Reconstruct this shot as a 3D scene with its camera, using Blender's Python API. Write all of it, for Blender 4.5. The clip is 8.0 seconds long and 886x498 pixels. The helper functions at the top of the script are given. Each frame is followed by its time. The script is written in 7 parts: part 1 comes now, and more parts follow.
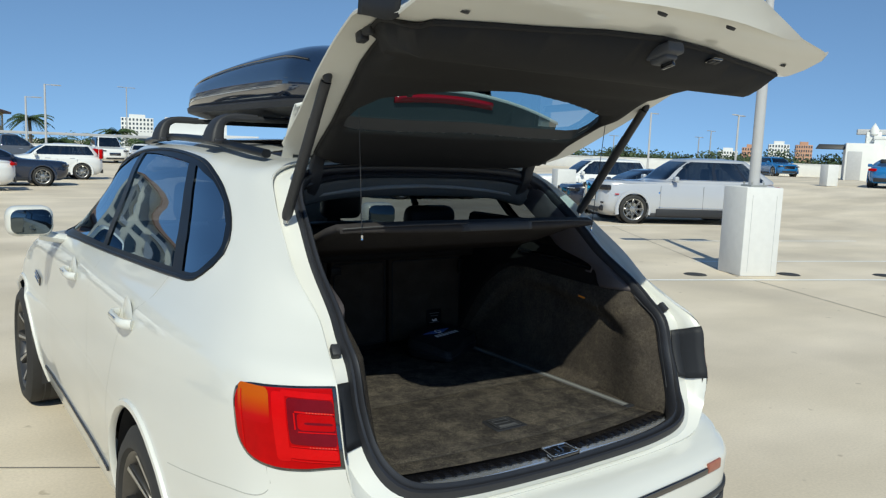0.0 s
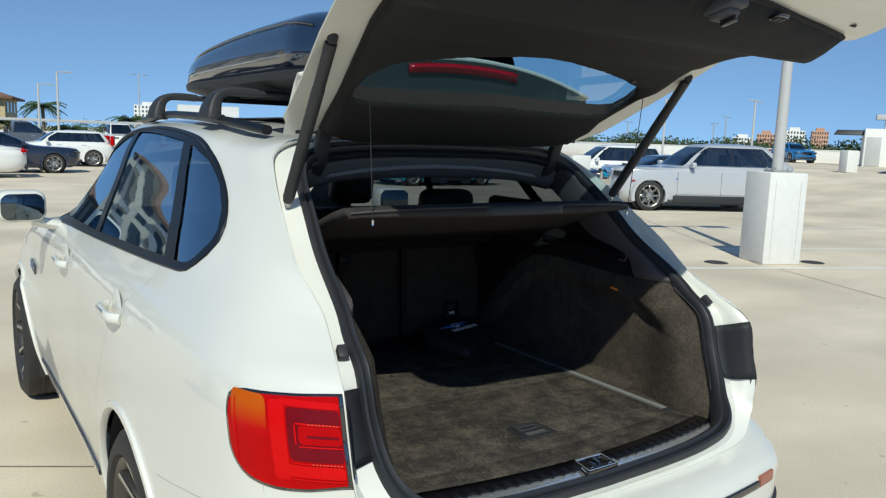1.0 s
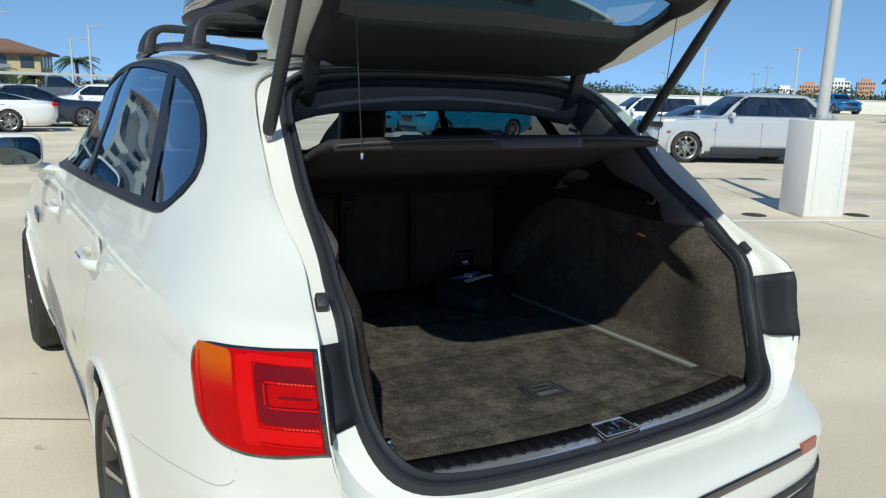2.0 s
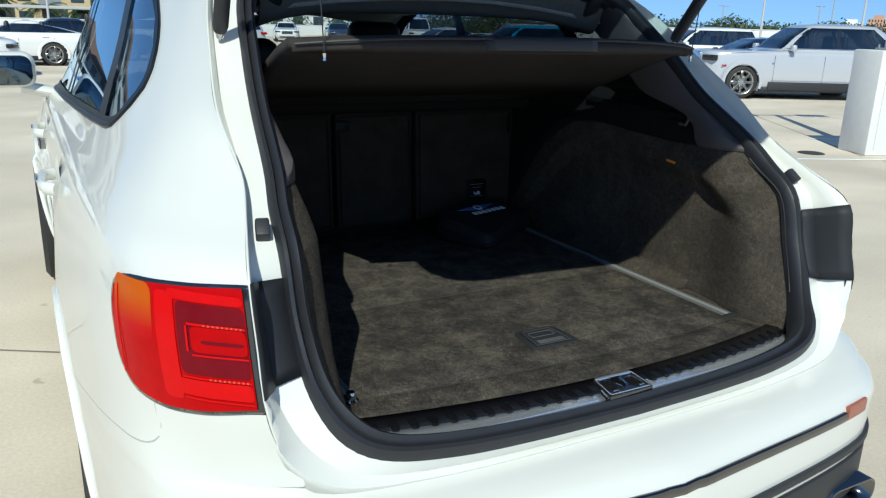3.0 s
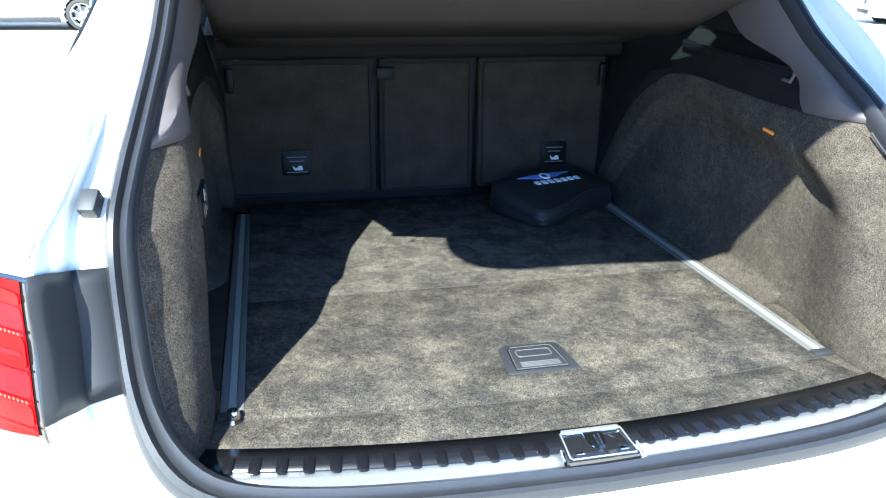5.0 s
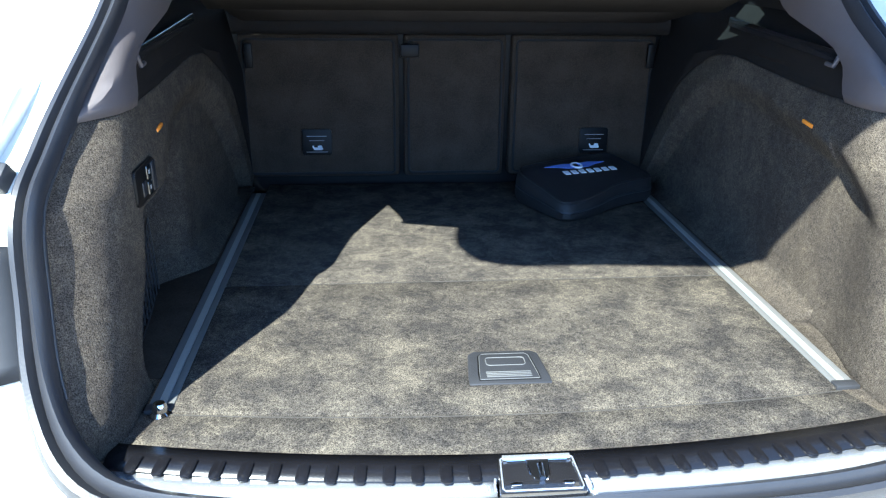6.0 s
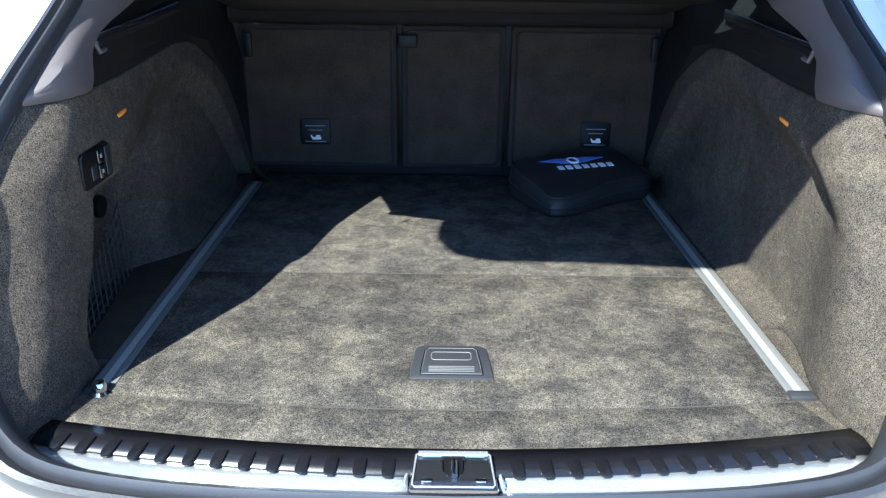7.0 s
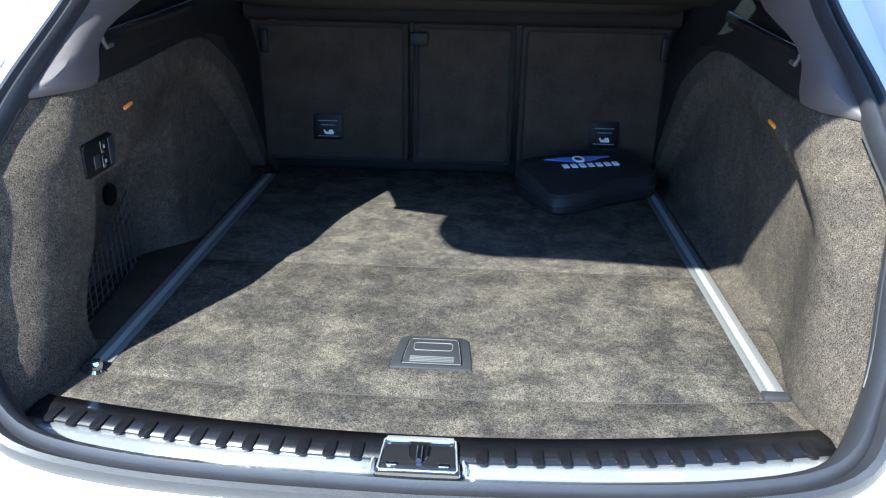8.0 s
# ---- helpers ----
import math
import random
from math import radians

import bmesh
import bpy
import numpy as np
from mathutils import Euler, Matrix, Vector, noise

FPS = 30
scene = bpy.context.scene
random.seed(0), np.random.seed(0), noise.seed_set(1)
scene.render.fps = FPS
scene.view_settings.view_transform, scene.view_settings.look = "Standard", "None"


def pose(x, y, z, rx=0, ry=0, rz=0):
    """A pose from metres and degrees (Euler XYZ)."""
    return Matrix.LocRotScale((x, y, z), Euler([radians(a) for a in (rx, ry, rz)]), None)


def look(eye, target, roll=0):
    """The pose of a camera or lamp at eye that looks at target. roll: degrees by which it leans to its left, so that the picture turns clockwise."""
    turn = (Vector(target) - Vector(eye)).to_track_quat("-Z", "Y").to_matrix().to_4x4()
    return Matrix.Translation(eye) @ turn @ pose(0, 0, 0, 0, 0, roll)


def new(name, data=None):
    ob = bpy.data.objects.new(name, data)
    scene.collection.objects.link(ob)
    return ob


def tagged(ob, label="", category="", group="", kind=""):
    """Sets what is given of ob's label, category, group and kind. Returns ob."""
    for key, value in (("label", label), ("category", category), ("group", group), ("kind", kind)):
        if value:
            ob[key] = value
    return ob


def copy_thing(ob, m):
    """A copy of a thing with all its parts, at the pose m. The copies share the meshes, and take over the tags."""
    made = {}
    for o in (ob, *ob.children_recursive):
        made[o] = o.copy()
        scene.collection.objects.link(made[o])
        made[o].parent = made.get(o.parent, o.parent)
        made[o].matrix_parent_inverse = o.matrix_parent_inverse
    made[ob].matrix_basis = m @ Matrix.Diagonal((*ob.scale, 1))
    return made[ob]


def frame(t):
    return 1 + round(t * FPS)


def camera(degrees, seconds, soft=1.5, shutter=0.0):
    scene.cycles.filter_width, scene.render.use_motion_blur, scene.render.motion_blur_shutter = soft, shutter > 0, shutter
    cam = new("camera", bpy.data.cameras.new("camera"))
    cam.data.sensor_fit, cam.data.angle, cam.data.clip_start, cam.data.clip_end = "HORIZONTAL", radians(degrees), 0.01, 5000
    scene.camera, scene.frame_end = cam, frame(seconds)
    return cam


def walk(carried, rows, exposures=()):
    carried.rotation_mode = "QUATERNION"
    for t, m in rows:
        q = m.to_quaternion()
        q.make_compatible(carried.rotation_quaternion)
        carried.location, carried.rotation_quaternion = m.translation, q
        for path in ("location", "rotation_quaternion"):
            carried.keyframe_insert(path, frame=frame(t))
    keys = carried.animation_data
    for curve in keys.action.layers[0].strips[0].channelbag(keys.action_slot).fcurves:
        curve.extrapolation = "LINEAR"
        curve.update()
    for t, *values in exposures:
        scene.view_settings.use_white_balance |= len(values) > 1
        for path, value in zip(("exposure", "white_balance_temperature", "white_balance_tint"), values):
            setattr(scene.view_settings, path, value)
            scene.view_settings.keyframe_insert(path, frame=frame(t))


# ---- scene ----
# camera and its walk
cam = camera(60.4, 8.0, soft=1.25)
PATH = [
    (0, (-1.599, -1.607, 1.774), (-0.452, 0.012, 1.52), 2.1),
    (0.5, (-1.537, -1.492, 1.764), (-0.404, 0.134, 1.496), 2.1),
    (1, (-1.467, -1.378, 1.738), (-0.348, 0.254, 1.45), 2.0),
    (2.5, (-1.142, -1.158, 1.619), (-0.161, 0.515, 1.13), 1.6),
    (3, (-1.007, -1.07, 1.576), (-0.087, 0.614, 1.01), 1.6),
    (3.5, (-0.866, -0.991, 1.558), (-0.014, 0.709, 0.939), 1.3),
    (4, (-0.701, -0.937, 1.554), (0.038, 0.802, 0.898), 1.2),
    (4.5, (-0.566, -0.913, 1.548), (0.02, 0.876, 0.871), 1.0),
    (6, (-0.199, -0.793, 1.516), (-0.036, 1.055, 0.769), 0.8),
    (6.5, (-0.095, -0.782, 1.51), (-0.014, 1.067, 0.754), 0.8),
    (7, (-0.021, -0.79, 1.513), (-0.012, 1.058, 0.747), 0.8),
    (7.5, (0.032, -0.81, 1.522), (-0.017, 1.035, 0.75), 0.9),
    (8, (0.068, -0.822, 1.524), (-0.024, 1.019, 0.748), 1.0),
]
EXPOSURES = [(0, 0.1, 6750, -1), (2.5, 0.25, 6500, -2), (3.0, 0.32, 6350, -2), (3.5, 0.65, 6050, -4), (4.0, 1.75, 5900, -4), (4.5, 2.65, 5950, -2), (6, 3.0, 5950, 0), (6.5, 2.85, 5950, 1), (8, 2.74, 5950, 1)]
walk(cam, [(t, look(eye, target, roll)) for t, eye, target, roll in PATH], EXPOSURES)

# daylight: clear sky and one sun from behind the car's left side
SUN_AZ, SUN_EL = 216.0, 44.0  # degrees: azimuth from +y towards +x of where the sun stands, and its height
world = bpy.data.worlds.new("sky")
scene.world = world
world.use_nodes = True
wn = world.node_tree.nodes
sky = wn.new("ShaderNodeTexSky")
sky.sky_type, sky.sun_disc = "NISHITA", False
sky.sun_elevation, sky.sun_rotation = radians(SUN_EL), radians(SUN_AZ)
sky.altitude = 1500
sky.air_density, sky.dust_density, sky.ozone_density = 0.9, 0.0, 5.0
wn["Background"].inputs["Strength"].default_value = 0.13
# thin air over the sea: the blue holds down to the horizon
where, lift = wn.new("ShaderNodeTexCoord"), wn.new("ShaderNodeMapping")
lift.inputs["Location"].default_value, lift.inputs["Scale"].default_value = (0, 0, 0.16), (1, 1, 0.85)
world.node_tree.links.new(where.outputs["Generated"], lift.inputs["Vector"])
world.node_tree.links.new(lift.outputs["Vector"], sky.inputs["Vector"])
world.node_tree.links.new(sky.outputs["Color"], wn["Background"].inputs["Color"])
sun = new("sun", bpy.data.lights.new("sun", "SUN"))
sun.data.energy, sun.data.angle, sun.data.color = 3.5, radians(0.53), (1.0, 0.965, 0.895)
sun_from = Vector((math.sin(radians(SUN_AZ)) * math.cos(radians(SUN_EL)), math.cos(radians(SUN_AZ)) * math.cos(radians(SUN_EL)), math.sin(radians(SUN_EL))))
sun.matrix_world = look(sun_from * 60, (0, 0, 0))
# ---- building kit ----
from mathutils.geometry import delaunay_2d_cdt


def material(name, color, rough=0.5, metal=0.0, coat=0.0, noise_scale=0.0, amount=0.0, bump=0.0, bump_scale=200.0, second=None, spec=0.5, big=0.0):
    """A principled surface with two scales of colour variation and fine relief, in metres of object space."""
    m = bpy.data.materials.new(name)
    m.use_nodes = True
    nt = m.node_tree
    b = nt.nodes["Principled BSDF"]
    b.inputs["Base Color"].default_value = (*color, 1)
    b.inputs["Roughness"].default_value, b.inputs["Metallic"].default_value = rough, metal
    b.inputs["Coat Weight"].default_value, b.inputs["Coat Roughness"].default_value = coat, 0.03
    b.inputs["Specular IOR Level"].default_value = spec
    co = nt.nodes.new("ShaderNodeTexCoord")
    if amount:
        n1 = nt.nodes.new("ShaderNodeTexNoise")
        n1.inputs["Scale"].default_value, n1.inputs["Detail"].default_value = noise_scale, 6
        n2 = nt.nodes.new("ShaderNodeTexNoise")
        n2.inputs["Scale"].default_value, n2.inputs["Detail"].default_value = big or noise_scale * 0.12, 3
        add = nt.nodes.new("ShaderNodeMath")
        add.operation = "ADD"
        ramp = nt.nodes.new("ShaderNodeMapRange")
        ramp.inputs["From Min"].default_value, ramp.inputs["From Max"].default_value = 0.7, 1.3
        mix = nt.nodes.new("ShaderNodeMix")
        mix.data_type = "RGBA"
        dark = second or tuple(c * (1 - amount) for c in color)
        mix.inputs["A"].default_value, mix.inputs["B"].default_value = (*dark, 1), (*color, 1)
        for n in (n1, n2):
            nt.links.new(co.outputs["Object"], n.inputs["Vector"])
        nt.links.new(n1.outputs["Fac"], add.inputs[0])
        nt.links.new(n2.outputs["Fac"], add.inputs[1])
        nt.links.new(add.outputs[0], ramp.inputs["Value"])
        nt.links.new(ramp.outputs["Result"], mix.inputs["Factor"])
        nt.links.new(mix.outputs["Result"], b.inputs["Base Color"])
    if bump:
        nb = nt.nodes.new("ShaderNodeTexNoise")
        nb.inputs["Scale"].default_value, nb.inputs["Detail"].default_value = bump_scale, 3
        bm_ = nt.nodes.new("ShaderNodeBump")
        bm_.inputs["Strength"].default_value, bm_.inputs["Distance"].default_value = bump, 0.003
        nt.links.new(co.outputs["Object"], nb.inputs["Vector"])
        nt.links.new(nb.outputs["Fac"], bm_.inputs["Height"])
        nt.links.new(bm_.outputs["Normal"], b.inputs["Normal"])
    return m


def thin_glass(name, tint, gloss=0.05, shine=(1, 1, 1)):
    """A thin pane: tinted see-through, with a mirror coat that grows towards a grazing look; gloss is its share head-on."""
    m = bpy.data.materials.new(name)
    m.use_nodes = True
    nt = m.node_tree
    nt.nodes.remove(nt.nodes["Principled BSDF"])
    tr, gl, lw, pw, ma, mx = (nt.nodes.new("ShaderNode" + k) for k in ("BsdfTransparent", "BsdfGlossy", "LayerWeight", "Math", "Math", "MixShader"))
    tr.inputs["Color"].default_value = (*tint, 1)
    gl.inputs["Roughness"].default_value = 0.02
    gl.inputs["Color"].default_value = (*shine, 1)
    lw.inputs["Blend"].default_value = 0.5
    pw.operation, pw.inputs[1].default_value = "POWER", 4.0
    ma.operation, ma.inputs[1].default_value, ma.inputs[2].default_value = "MULTIPLY_ADD", 1 - gloss, gloss
    nt.links.new(lw.outputs["Facing"], pw.inputs[0])
    nt.links.new(pw.outputs[0], ma.inputs[0])
    nt.links.new(ma.outputs[0], mx.inputs[0])
    nt.links.new(tr.outputs[0], mx.inputs[1])
    nt.links.new(gl.outputs[0], mx.inputs[2])
    nt.links.new(mx.outputs[0], nt.nodes["Material Output"].inputs["Surface"])
    return m


def part(name, bm, mat, parent=None, label="", smooth=True, solid=0.0, bevel=0.0, offset=-1.0, shadow=True):
    """Links a bmesh as ONE mesh object under a thing or a part."""
    me = bpy.data.meshes.new(name)
    bmesh.ops.recalc_face_normals(bm, faces=bm.faces)
    for f_ in bm.faces:
        f_.smooth = smooth
    bm.to_mesh(me)
    bm.free()
    me.materials.append(mat)
    ob = new(name, me)
    if parent:
        ob.parent = parent
    if label:
        ob["label"] = label
    if solid:
        md = ob.modifiers.new("thickness", "SOLIDIFY")
        md.thickness, md.offset = solid, offset
    if bevel:
        md = ob.modifiers.new("edges", "BEVEL")
        md.width, md.segments, md.limit_method, md.angle_limit = bevel, 2, "ANGLE", radians(35)
    if smooth:
        me.set_sharp_from_angle(angle=radians(38))
    ob.visible_shadow = shadow
    return ob


def thing(name, label, category, group="", at=None):
    ob = new(name)
    ob.empty_display_size = 0.1
    if at is not None:
        ob.matrix_world = at
    return tagged(ob, label, category, group)


def mesh(verts, faces):
    bm = bmesh.new()
    vs = [bm.verts.new(v) for v in verts]
    for f_ in faces:
        try:
            bm.faces.new([vs[i] for i in f_])
        except ValueError:
            pass
    return bm


def join(*bms):
    out = bmesh.new()
    for b in bms:
        tmp = bpy.data.meshes.new("tmp")
        b.to_mesh(tmp)
        b.free()
        out.from_mesh(tmp)
        bpy.data.meshes.remove(tmp)
    return out


def moved(bm, m):
    bmesh.ops.transform(bm, matrix=m, verts=bm.verts)
    return bm


def block(sx, sy, sz, at=(0, 0, 0), bevel=0.0, seg=2, turn=(0, 0, 0), taper=1.0):
    """A box with rounded edges, centred at a place; taper narrows its top."""
    bm = bmesh.new()
    bmesh.ops.create_cube(bm, size=1)
    for v in bm.verts:
        k = taper if v.co.z > 0 else 1
        v.co = Vector((v.co.x * sx * k, v.co.y * sy * k, v.co.z * sz))
    if bevel:
        bmesh.ops.bevel(bm, geom=bm.edges[:], offset=bevel, segments=seg, affect="EDGES", profile=0.5)
    return moved(bm, pose(*at, *turn))


def grid(rows, closed_u=False, closed_v=False):
    """A sheet through rows of points."""
    n, m = len(rows), len(rows[0])
    fs = []
    for i in range(n if closed_u else n - 1):
        for j in range(m if closed_v else m - 1):
            a, b = i % n, (i + 1) % n
            fs.append((a * m + j, a * m + (j + 1) % m, b * m + (j + 1) % m, b * m + j))
    return mesh([p for r in rows for p in r], fs)


def pchip(xs, ys, q):
    """Smooth curve through values with no overshoot."""
    xs, ys, q = np.asarray(xs, float), np.asarray(ys, float), np.asarray(q, float)
    h, d = np.diff(xs), np.diff(ys, axis=0) / np.diff(xs).reshape((-1,) + (1,) * (ys.ndim - 1))
    k = np.zeros_like(ys)
    if len(xs) > 2:
        w1 = (2 * h[1:] + h[:-1]).reshape((-1,) + (1,) * (ys.ndim - 1))
        w2 = (h[1:] + 2 * h[:-1]).reshape((-1,) + (1,) * (ys.ndim - 1))
        ok = d[:-1] * d[1:] > 0
        with np.errstate(divide="ignore", invalid="ignore"):
            k[1:-1] = np.where(ok, (w1 + w2) / (w1 / d[:-1] + w2 / d[1:]), 0)
    k[0], k[-1] = d[0], d[-1]
    i = np.clip(np.searchsorted(xs, q, side="right") - 1, 0, len(xs) - 2)
    sh = q.shape + (1,) * (ys.ndim - 1)
    t, hh = ((q - xs[i]) / h[i]).reshape(sh), h[i].reshape(sh)
    return (2 * t**3 - 3 * t**2 + 1) * ys[i] + (t**3 - 2 * t**2 + t) * hh * k[i] + (-2 * t**3 + 3 * t**2) * ys[i + 1] + (t**3 - t**2) * hh * k[i + 1]


def curve(pts, n, closed=False):
    """n points, evenly spaced along a smooth line through pts."""
    P = np.asarray(pts, float)
    if closed:
        P = np.vstack([P[-2:], P, P[:3]])
    d = np.r_[0, np.cumsum(np.sqrt(np.linalg.norm(np.diff(P, axis=0), axis=1)))]
    T = np.vstack([P[1] - P[0], (P[2:] - P[:-2]) / (d[2:] - d[:-2])[:, None], P[-1] - P[-2]])
    T[0] /= d[1] - d[0]
    T[-1] /= d[-1] - d[-2]
    lo, hi = (d[2], d[-3]) if closed else (d[0], d[-1])
    q = np.linspace(lo, hi, 40 * len(P))
    i = np.clip(np.searchsorted(d, q, side="right") - 1, 0, len(P) - 2)
    h = (d[i + 1] - d[i])[:, None]
    t = ((q - d[i])[:, None]) / h
    C = (2 * t**3 - 3 * t**2 + 1) * P[i] + (t**3 - 2 * t**2 + t) * h * T[i] + (-2 * t**3 + 3 * t**2) * P[i + 1] + (t**3 - t**2) * h * T[i + 1]
    s = np.r_[0, np.cumsum(np.linalg.norm(np.diff(C, axis=0), axis=1))]
    w = np.linspace(0, s[-1], n + 1)[:-1] if closed else np.linspace(0, s[-1], n)
    return np.stack([np.interp(w, s, C[:, k]) for k in range(C.shape[1])], 1)


def sweep(path, profile, closed=False, up=(0, 0, 1), scale=None, caps=True):
    """Carries a closed outline of (side, up) pairs along a path."""
    P = [Vector(p) for p in path]
    n, rows = len(P), []
    for i, p in enumerate(P):
        a, b = (P[i - 1], P[(i + 1) % n]) if closed else (P[max(i - 1, 0)], P[min(i + 1, n - 1)])
        t = (b - a).normalized()
        u = up[i] if isinstance(up, list) else up
        side = t.cross(Vector(u))
        if side.length < 1e-4:
            side = t.cross(Vector((0, 1, 0.01)))
        side.normalize()
        top = side.cross(t)
        k = scale[i] if scale else 1.0
        rows.append([p + (side * c + top * d) * k for c, d in profile])
    bm = grid(rows, closed_u=closed, closed_v=True)
    if caps and not closed:
        bm.verts.ensure_lookup_table()
        m = len(profile)
        for r in (0, n - 1):
            try:
                bm.faces.new([bm.verts[r * m + j] for j in range(m)])
            except ValueError:
                pass
    return bm


def disc(r, n=10, sx=1.0, sy=1.0):
    return [(r * sx * math.cos(2 * math.pi * i / n), r * sy * math.sin(2 * math.pi * i / n)) for i in range(n)]


def rod(path, r, n=10, closed=False, scale=None):
    return sweep(path, disc(r, n), closed=closed, scale=scale)


def lathe(profile, n=32, axis="z"):
    """Turns a profile of (radius, height) pairs."""
    rows = [[(r * math.cos(2 * math.pi * i / n), r * math.sin(2 * math.pi * i / n), h) for r, h in profile] for i in range(n)]
    bm = grid(rows, closed_u=True)
    bmesh.ops.remove_doubles(bm, verts=bm.verts, dist=1e-5)
    if axis == "x":
        moved(bm, pose(0, 0, 0, 0, 90, 0))
    if axis == "y":
        moved(bm, pose(0, 0, 0, -90, 0, 0))
    return bm


def prism(outline, depth, at=None, bevel=0.0):
    """A flat outline of (x, y) pairs given a depth along z."""
    bm = bmesh.new()
    f_ = bm.faces.new([bm.verts.new((x, y, 0)) for x, y in outline])
    got = bmesh.ops.extrude_face_region(bm, geom=[f_])
    bmesh.ops.translate(bm, vec=(0, 0, depth), verts=[v for v in got["geom"] if isinstance(v, bmesh.types.BMVert)])
    if bevel:
        bmesh.ops.bevel(bm, geom=[e for e in bm.edges], offset=bevel, segments=2, affect="EDGES", profile=0.5)
    return moved(bm, at) if at is not None else bm


def rounded(w, h, r, n=5):
    """Outline of a rectangle with rounded corners."""
    out = []
    for cx, cy, a in ((w / 2 - r, h / 2 - r, 0), (-w / 2 + r, h / 2 - r, 90), (-w / 2 + r, -h / 2 + r, 180), (w / 2 - r, -h / 2 + r, 270)):
        out += [(cx + r * math.cos(radians(a + 90 * i / n)), cy + r * math.sin(radians(a + 90 * i / n))) for i in range(n + 1)]
    return out


def inside(poly, x, y):
    P = np.asarray(poly)
    x0, y0, x1, y1 = P[:, 0], P[:, 1], np.roll(P[:, 0], -1), np.roll(P[:, 1], -1)
    with np.errstate(divide="ignore", invalid="ignore"):
        hit = ((y0 > y) != (y1 > y)) & (x < (x1 - x0) * (y - y0) / (y1 - y0) + x0)
    return hit.sum() % 2 == 1


def dense(poly, step):
    out = []
    for a, b in zip(poly, poly[1:] + poly[:1]):
        k = max(1, int(math.hypot(b[0] - a[0], b[1] - a[1]) / step))
        out += [(a[0] + (b[0] - a[0]) * i / k, a[1] + (b[1] - a[1]) * i / k) for i in range(k)]
    return out


def sheet(outer, holes, lift, step=0.04, aspect=1.0):
    """A triangulated sheet inside an outline, less its holes, lifted from the plane by a function."""
    loops = [dense([tuple(map(float, p)) for p in o], step * 0.7) for o in [outer, *holes]]
    pts, edges = [], []
    for lp in loops:
        b = len(pts)
        pts += lp
        edges += [(b + i, b + (i + 1) % len(lp)) for i in range(len(lp))]
    A = np.array(pts)
    lo, hi = A.min(0), A.max(0)
    for x in np.arange(lo[0] + step / 2, hi[0], step):
        for y in np.arange(lo[1] + step / 2, hi[1], step * aspect):
            if ((A[:, 0] - x) ** 2 + ((A[:, 1] - y)) ** 2).min() > (step * 0.45) ** 2:
                pts.append((x, y))
    vs, _, fs, *_ = delaunay_2d_cdt([Vector(p) for p in pts], edges, [], 0, 1e-7)
    keep = []
    for f_ in fs:
        cx, cy = sum(vs[i].x for i in f_) / len(f_), sum(vs[i].y for i in f_) / len(f_)
        if inside(outer, cx, cy) and not any(inside(h, cx, cy) for h in holes):
            keep.append(f_)
    bm = mesh([lift(v.x, v.y) for v in vs], keep)
    bmesh.ops.delete(bm, geom=[v for v in bm.verts if not v.link_faces], context="VERTS")
    return bm


def mirrored(bm, weld=True):
    """Adds the other half, across x = 0."""
    tmp = bpy.data.meshes.new("tmp")
    bm.to_mesh(tmp)
    b2 = bmesh.new()
    b2.from_mesh(tmp)
    for v in b2.verts:
        v.co.x = -v.co.x
    bmesh.ops.reverse_faces(b2, faces=b2.faces)
    b2.to_mesh(tmp)
    b2.free()
    bm.from_mesh(tmp)
    bpy.data.meshes.remove(tmp)
    if weld:
        bmesh.ops.remove_doubles(bm, verts=bm.verts, dist=1e-4)
    return bm


def smooth(a, b, x):
    t = min(1, max(0, (x - a) / (b - a)))
    return t * t * (3 - 2 * t)


def flip(bm):
    for v in bm.verts:
        v.co.x = -v.co.x
    bmesh.ops.reverse_faces(bm, faces=bm.faces)
    return bm
# ---- materials ----
M_PAINT = material("white_paint", (0.69, 0.69, 0.645), 0.32, coat=0.8, noise_scale=3.0, amount=0.03)
M_SILVER = material("pearl_paint", (0.51, 0.52, 0.545), 0.3, metal=0.2, coat=0.9, noise_scale=2.0, amount=0.03)
M_WHITE_FAR = material("parked_white_paint", (0.78, 0.78, 0.76), 0.3, coat=0.6, noise_scale=2.0, amount=0.03)
M_NAVY = material("dark_blue_paint", (0.012, 0.02, 0.045), 0.25, coat=1.0, noise_scale=2.0, amount=0.1)
M_BLUE = material("blue_paint", (0.015, 0.16, 0.42), 0.25, coat=1.0, noise_scale=2.0, amount=0.1)
M_TEAL = material("turquoise_paint", (0.01, 0.30, 0.52), 0.25, coat=1.0, noise_scale=2.0, amount=0.1)
M_GREY_CAR = material("grey_paint", (0.09, 0.10, 0.12), 0.25, coat=1.0, noise_scale=2.0, amount=0.1)
M_BLACK_GLOSS = material("black_gloss_plastic", (0.012, 0.012, 0.014), 0.1, coat=0.8, spec=0.9, noise_scale=30, amount=0.1)
# black lid; the navy in its base colour imitates the reflected blue sky
M_BOX = material("black_lid_sky_tint", (0.008, 0.018, 0.042), 0.1, coat=1.0, spec=1.0, noise_scale=8, amount=0.1)
M_PLASTIC = material("dark_grained_plastic", (0.025, 0.026, 0.030), 0.55, noise_scale=60, amount=0.15, bump=0.15, bump_scale=900)
M_TRIM = material("dark_suede_trim", (0.0092, 0.0090, 0.0100), 0.85, noise_scale=40, amount=0.25, bump=0.2, bump_scale=700, big=6.0)
M_PURPLE = material("grey_pillar_plastic", (0.070, 0.060, 0.063), 0.6, noise_scale=80, amount=0.08, bump=0.12, bump_scale=900)
